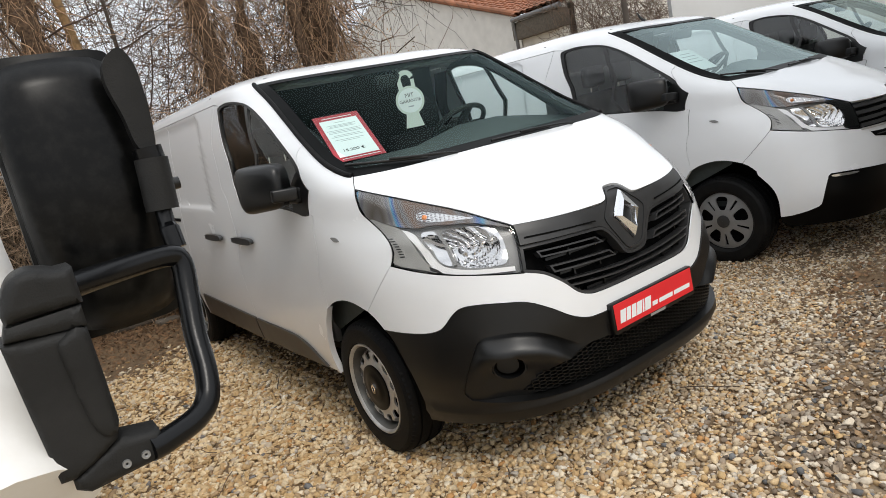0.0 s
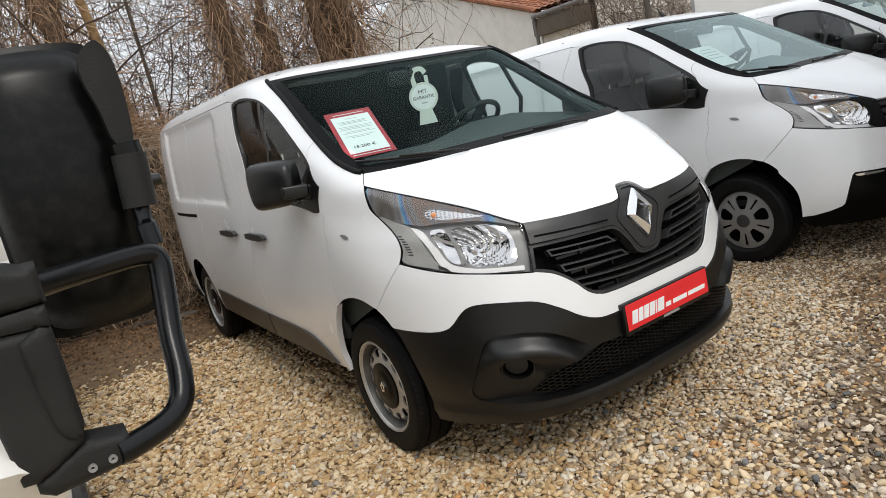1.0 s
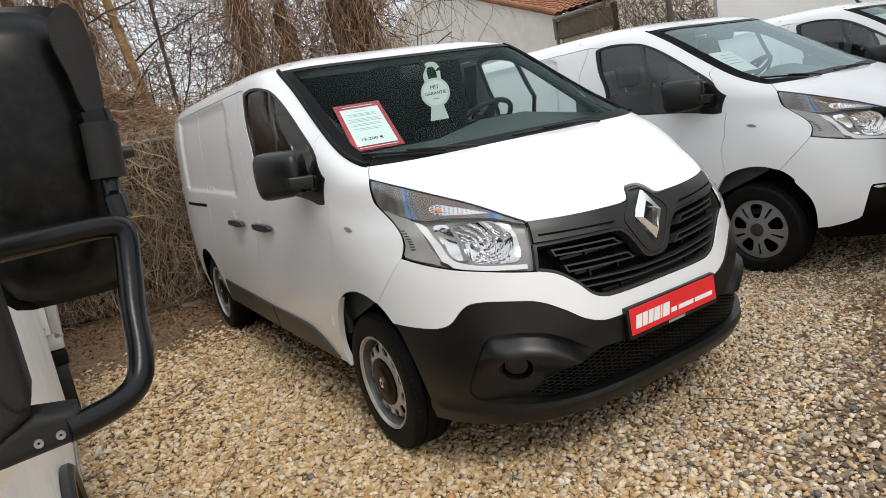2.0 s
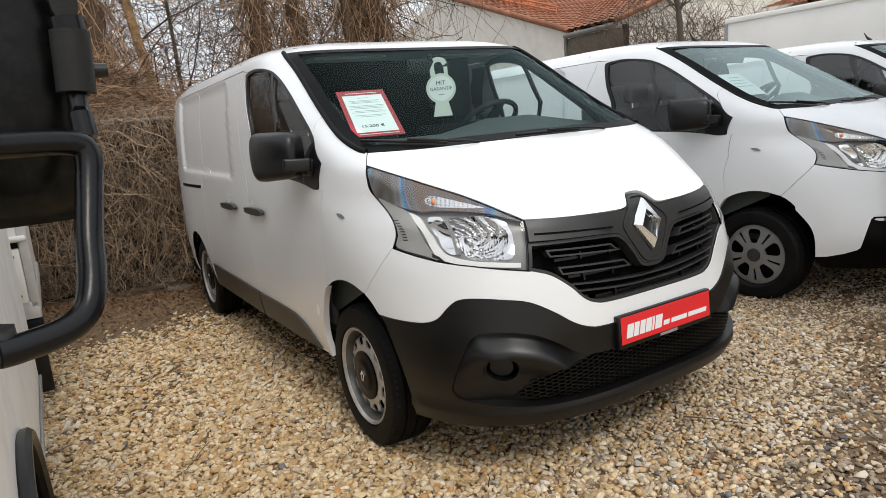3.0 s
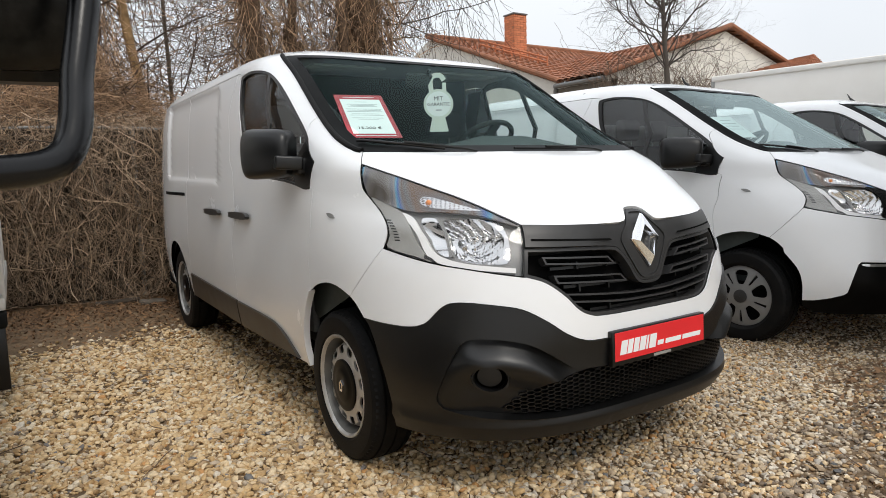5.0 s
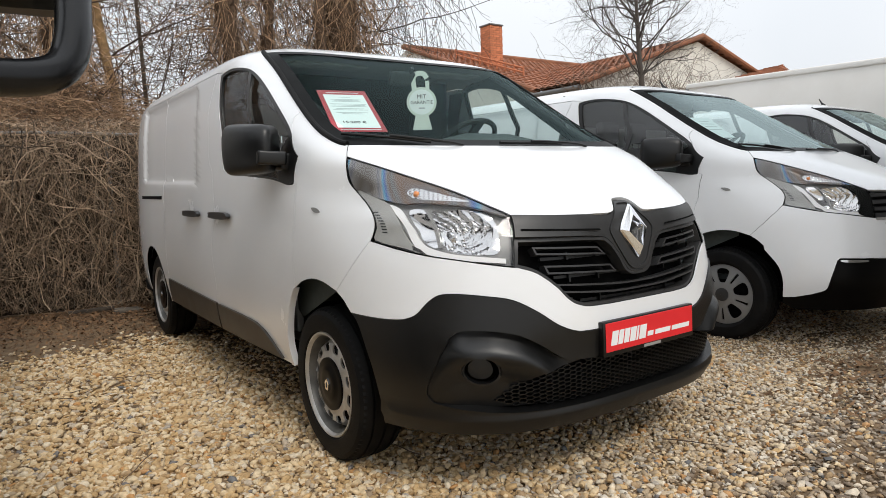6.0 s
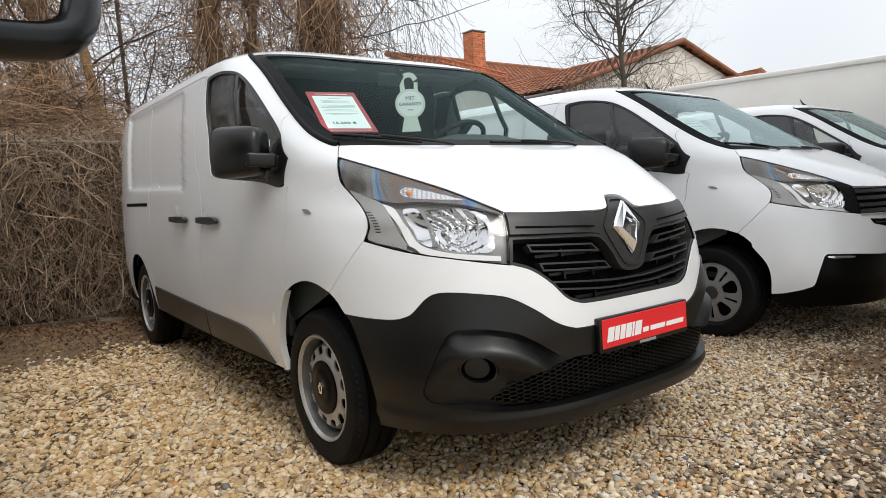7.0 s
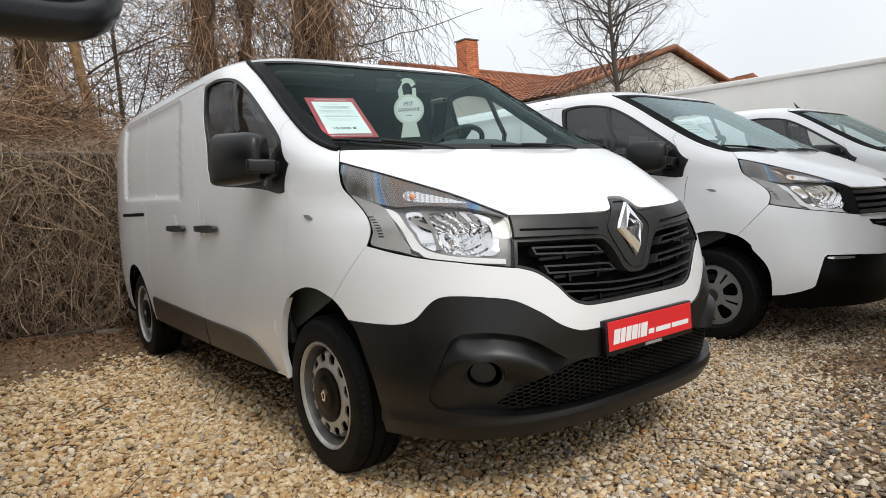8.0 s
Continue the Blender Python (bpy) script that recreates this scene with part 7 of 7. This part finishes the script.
# mirror: broad black shell, folding paddle, tubular loop, bracket and clamp
MIRROR_BLACK = material("scuffed_black_mirror_plastic", (0.0014, 0.0015, 0.0015), 0.30, vary=0.2, scale=25, bump=0.02, bump_scale=500, spec=0.20, dirt=(0.10, 0.097, 0.088), dirt_scale=60, dirt_amount=0.08)
TUBE_BLACK = material("black_painted_tube", (0.0022, 0.0024, 0.003), 0.27, vary=0.15, scale=30, bump=0.03, bump_scale=200, spec=0.30)
BRACKET = material("faded_black_bracket", (0.012, 0.0119, 0.0115), 0.55, vary=0.12, scale=25, bump=0.12, bump_scale=400, spec=0.26, dirt=(0.055, 0.053, 0.05), dirt_scale=9, dirt_amount=0.2)
wing = put("wing_mirror", None, truck, None, "black truck mirror on a bent tube arm")
bm = bmesh.new()
bmesh.ops.create_cube(bm, size=1.0)
bmesh.ops.subdivide_edges(bm, edges=bm.edges[:], cuts=9, use_grid_fill=True)
for w in bm.verts:
    x, y, z = (2 * c for c in w.co)
    k = (abs(x) ** 7 + abs(z) ** 7) ** (1 / 7)
    s = max(abs(x), abs(z)) / k if k > 1e-6 else 1
    bow = 1 - 0.10 * (y < 0) * (x * x + z * z) / 2
    dome = 0.034 + 0.008 * (1 - max(0.0, z)) if y < 0 else 0.030
    w.co = (0.080 * x * s * bow, dome * y * (1 - 0.88 * (y < 0) * min(1.0, 0.35 * x * x + 0.25 * z * z + 0.40 * max(abs(x), abs(z)) ** 6)), 0.172 * z * s * bow)
part("mirror_shell", bm, MIRROR_BLACK, wing, "scuffed black mirror shell", m=Matrix.Translation(tk(-2.032, -1.79, 1.508)), sharp=70)
part("mirror_glass", box_bm(-0.075, 0.075, 0.028, 0.032, -0.16, 0.16, 0.01), CHROME, wing, "mirror glass", m=Matrix.Translation(tk(-2.032, -1.79, 1.508)))
paddle = smooth([(-1.966, 1.668), (-1.982, 1.655), (-1.986, 1.63), (-1.978, 1.59), (-1.972, 1.552), (-1.953, 1.547), (-1.947, 1.60), (-1.949, 1.645), (-1.957, 1.664)], 4, True)
v, f = solid([resample(paddle, 0.01)], lambda p: (Vector(tk(p[0], -1.838 - 0.006 * math.cos(60 * (p[0] + 1.966)), p[1])), Vector((0, -1, 0))), 0.012, 0.018)
put("folding_paddle", mesh_of("folding_paddle", v, f, BRACKET, 60), wing, None, "tapered black paddle")
v, f = tube([tk(-1.963, -1.842, 1.550), tk(-1.962, -1.842, 1.535)], 0.017, 14)
put("clamp_ring", mesh_of("clamp_ring", v, f, TUBE_BLACK), wing, None, "black clamp ring")
v, f = tube([tk(-1.962, -1.843, 1.536), tk(-1.966, -1.845, 1.473)], 0.0195, 16)
put("grip_sleeve", mesh_of("grip_sleeve", v, f, BRACKET), wing, None, "black sleeve")
v, f = tube([tk(-1.966, -1.846, 1.474), tk(-1.967, -1.850, 1.455), tk(-1.967, -1.855, 1.45), tk(-1.966, -1.86, 1.425)], [0.010, 0.010, 0.012, 0.012], 12)
put("swivel", mesh_of("swivel", v, f, TUBE_BLACK), wing, None, "black swivel")
v, f = tube([tk(-1.945, -1.80, 1.50), tk(-1.928, -1.80, 1.50)], [0.009, 0.008], 12)
put("stop_pin", mesh_of("stop_pin", v, f, PLASTIC), wing, None, "black stop pin")
loop = smooth([tk(-2.105, -1.945, 1.425), tk(-2.05, -1.905, 1.423), tk(-1.985, -1.878, 1.421), tk(-1.969, -1.874, 1.408), tk(-1.974, -1.885, 1.371), tk(-1.983, -1.905, 1.326), tk(-1.989, -1.930, 1.285), tk(-1.999, -1.946, 1.259),
               tk(-2.020, -1.960, 1.247), tk(-2.057, -1.975, 1.243), tk(-2.073, -1.98, 1.243)], 5)
v, f = tube(loop, 0.0135, 16)
put("tube_arm", mesh_of("tube_arm", v, f, TUBE_BLACK), wing, None, "bent black tube arm")


def edge_gap(p, poly):
    """The shortest way from a point to an outline."""
    best = 9.0
    for a, b in zip(poly, poly[1:] + poly[:1]):
        ux, uy = b[0] - a[0], b[1] - a[1]
        t = min(1.0, max(0.0, ((p[0] - a[0]) * ux + (p[1] - a[1]) * uy) / (ux * ux + uy * uy + 1e-12)))
        best = min(best, math.hypot(p[0] - a[0] - t * ux, p[1] - a[1] - t * uy))
    return best


def moulding(name, outline, y, depth, roll, label, mat=None):
    """A moulded piece over an outline in x and z, its face at y rolled over at the rim."""
    poly = resample(outline, 0.006)

    def face(p):
        d = max(0.0, 1 - edge_gap(p, poly) / roll)
        return Vector(tk(p[0], y + roll * (1 - math.sqrt(max(0.0, 1 - d * d))), p[1])), Vector((0, -1, 0))
    area = sum(a[0] * b[1] - b[0] * a[1] for a, b in zip(poly, poly[1:] + poly[:1]))
    v, f = solid([poly if area > 0 else poly[::-1]], face, 0.006, depth)
    return put(name, mesh_of(name, v, f, mat or BRACKET, 60), wing, None, label)


moulding("bracket_head", smooth([(-2.157, 1.420), (-2.150, 1.440), (-2.140, 1.452), (-2.126, 1.456), (-2.112, 1.453)], 4) + [(-2.102, 1.449), (-2.089, 1.449), (-2.089, 1.413), (-2.156, 1.411)], -1.99, 0.055, 0.007, "dome-topped black bracket head")
moulding("bracket_collar", [(-2.092, 1.411), (-2.092, 1.390), (-2.162, 1.396), (-2.157, 1.409)], -1.989, 0.05, 0.0025, "black bracket collar")
moulding("bracket_body", [(-2.093, 1.389), (-2.092, 1.337), (-2.092, 1.288), (-2.098, 1.270), (-2.118, 1.258), (-2.143, 1.247), (-2.156, 1.248), (-2.161, 1.323), (-2.165, 1.394)], -1.989, 0.06, 0.0045, "tapering black bracket body")
moulding("bracket_cover", smooth([(-2.117, 1.385), (-2.096, 1.389), (-2.094, 1.34), (-2.095, 1.287), (-2.101, 1.277), (-2.110, 1.281), (-2.116, 1.298), (-2.120, 1.342), (-2.122, 1.375)], 3, True), -1.995, 0.012, 0.003, "raised black bracket cover")
moulding("arm_clamp", [(-2.146, 1.246), (-2.146, 1.234), (-2.134, 1.226), (-2.063, 1.230), (-2.058, 1.241), (-2.059, 1.260), (-2.098, 1.268), (-2.12, 1.258)], -1.985, 0.035, 0.006, "black arm clamp")
for x, z in ((-2.098, 1.241), (-2.079, 1.242)):
    v, f = revolve([(0, 0.0045), (0.003, 0.0042), (0.003, 0.0022), (0.0015, 0.001)], 14, "z")
    put("screw", mesh_of("screw", v, f, GALV), wing, Matrix.Translation(tk(x, -1.985, z)) @ pose(0, 0, 0, 90, 0, 0), "steel screw")


# ---- single bricks of the chimney ----
half_brick = [mesh_of("brick", *box_faces, BRICK, smooth=False) for box_faces in (
    ([(x, y, z) for z in (0, 0.066) for x, y in ((0, 0), (w, 0), (w, 0.115), (0, 0.115))], [(0, 3, 2, 1), (4, 5, 6, 7), (0, 1, 5, 4), (1, 2, 6, 5), (2, 3, 7, 6), (3, 0, 4, 7)]) for w in (0.262, 0.148))]
for course in range(23):
    z = 4.72 + 0.077 * course
    for side in range(4):
        turn = Matrix.Rotation(math.pi / 2 * side, 4, "Z")
        run = 0.0
        for which in ((0, 0) if (course + side) % 2 else (1, 0, 1)):
            w = (0.262, 0.148)[which]
            if run + w > 0.56:
                w = 0.0
            if w:
                put("brick", half_brick[which], chim, turn @ Matrix.Translation((-0.275 + run + 0.006 * ((course * 7 + side) % 3), -0.275 if side % 2 else -0.262, z)))
            run += w + 0.012

# ---- single pantiles of the slope nearest to the yard ----
e0, e1, r0, r1 = (Vector(p) for p in hp((10.8, 9.35, 3.55), (10.8, 11.28, 3.55), (15.95, 9.35, 5.18), (15.95, 11.28, 5.18)))
along, rise = (e1 - e0).normalized(), (r0 - e0).normalized()
out = along.cross(rise).normalized()
out = out if out.z > 0 else -out
tile_v, tile_f = [], []
for k in range(7):
    w = 0.030 * (0.5 + 0.5 * math.cos(2 * math.pi * k / 6)) ** 0.7
    for up, lift in ((0.0, 0.034), (0.36, 0.004), (0.0, 0.020)):
        tile_v.append((0.241 * k / 6, up, w + lift))
for k in range(6):
    a, b = 3 * k, 3 * k + 3
    tile_f += [(a, b, b + 1, a + 1), (a + 2, b + 2, b, a)]
tile_mesh = mesh_of("roof_tile", tile_v, tile_f, TILE, 50)
for i in range(8):
    for j in range(16):
        o = e0 + along * (0.241 * i) + rise * (0.339 * j) + out * 0.045
        put("roof_tile", tile_mesh, near_slope, Matrix(((along.x, rise.x, out.x, o.x), (along.y, rise.y, out.y, o.y), (along.z, rise.z, out.z, o.z), (0, 0, 0, 1))))

# ---- single stones lying on the gravel where the camera passes nearest ----
stone_meshes = []
for k in range(24):
    v, f = pebbles(np.zeros(1), np.zeros(1), np.array([0.012 + 0.011 * (k / 23) ** 1.5]))
    v = v - v.mean(0)
    stone_meshes.append(mesh_of("stone", v, f, GRAVEL, 62))
for k in range(300):
    x, y = float(rng.uniform(-1.9, -0.2)), float(rng.uniform(-1.75, -0.75))
    me = stone_meshes[int(rng.integers(24))]
    put("stone", me, ground, Matrix.Translation((x, y, ground_z(x, y) + 0.016)) @ Matrix.Rotation(float(rng.uniform(0, 6.28)), 4, "Z"))
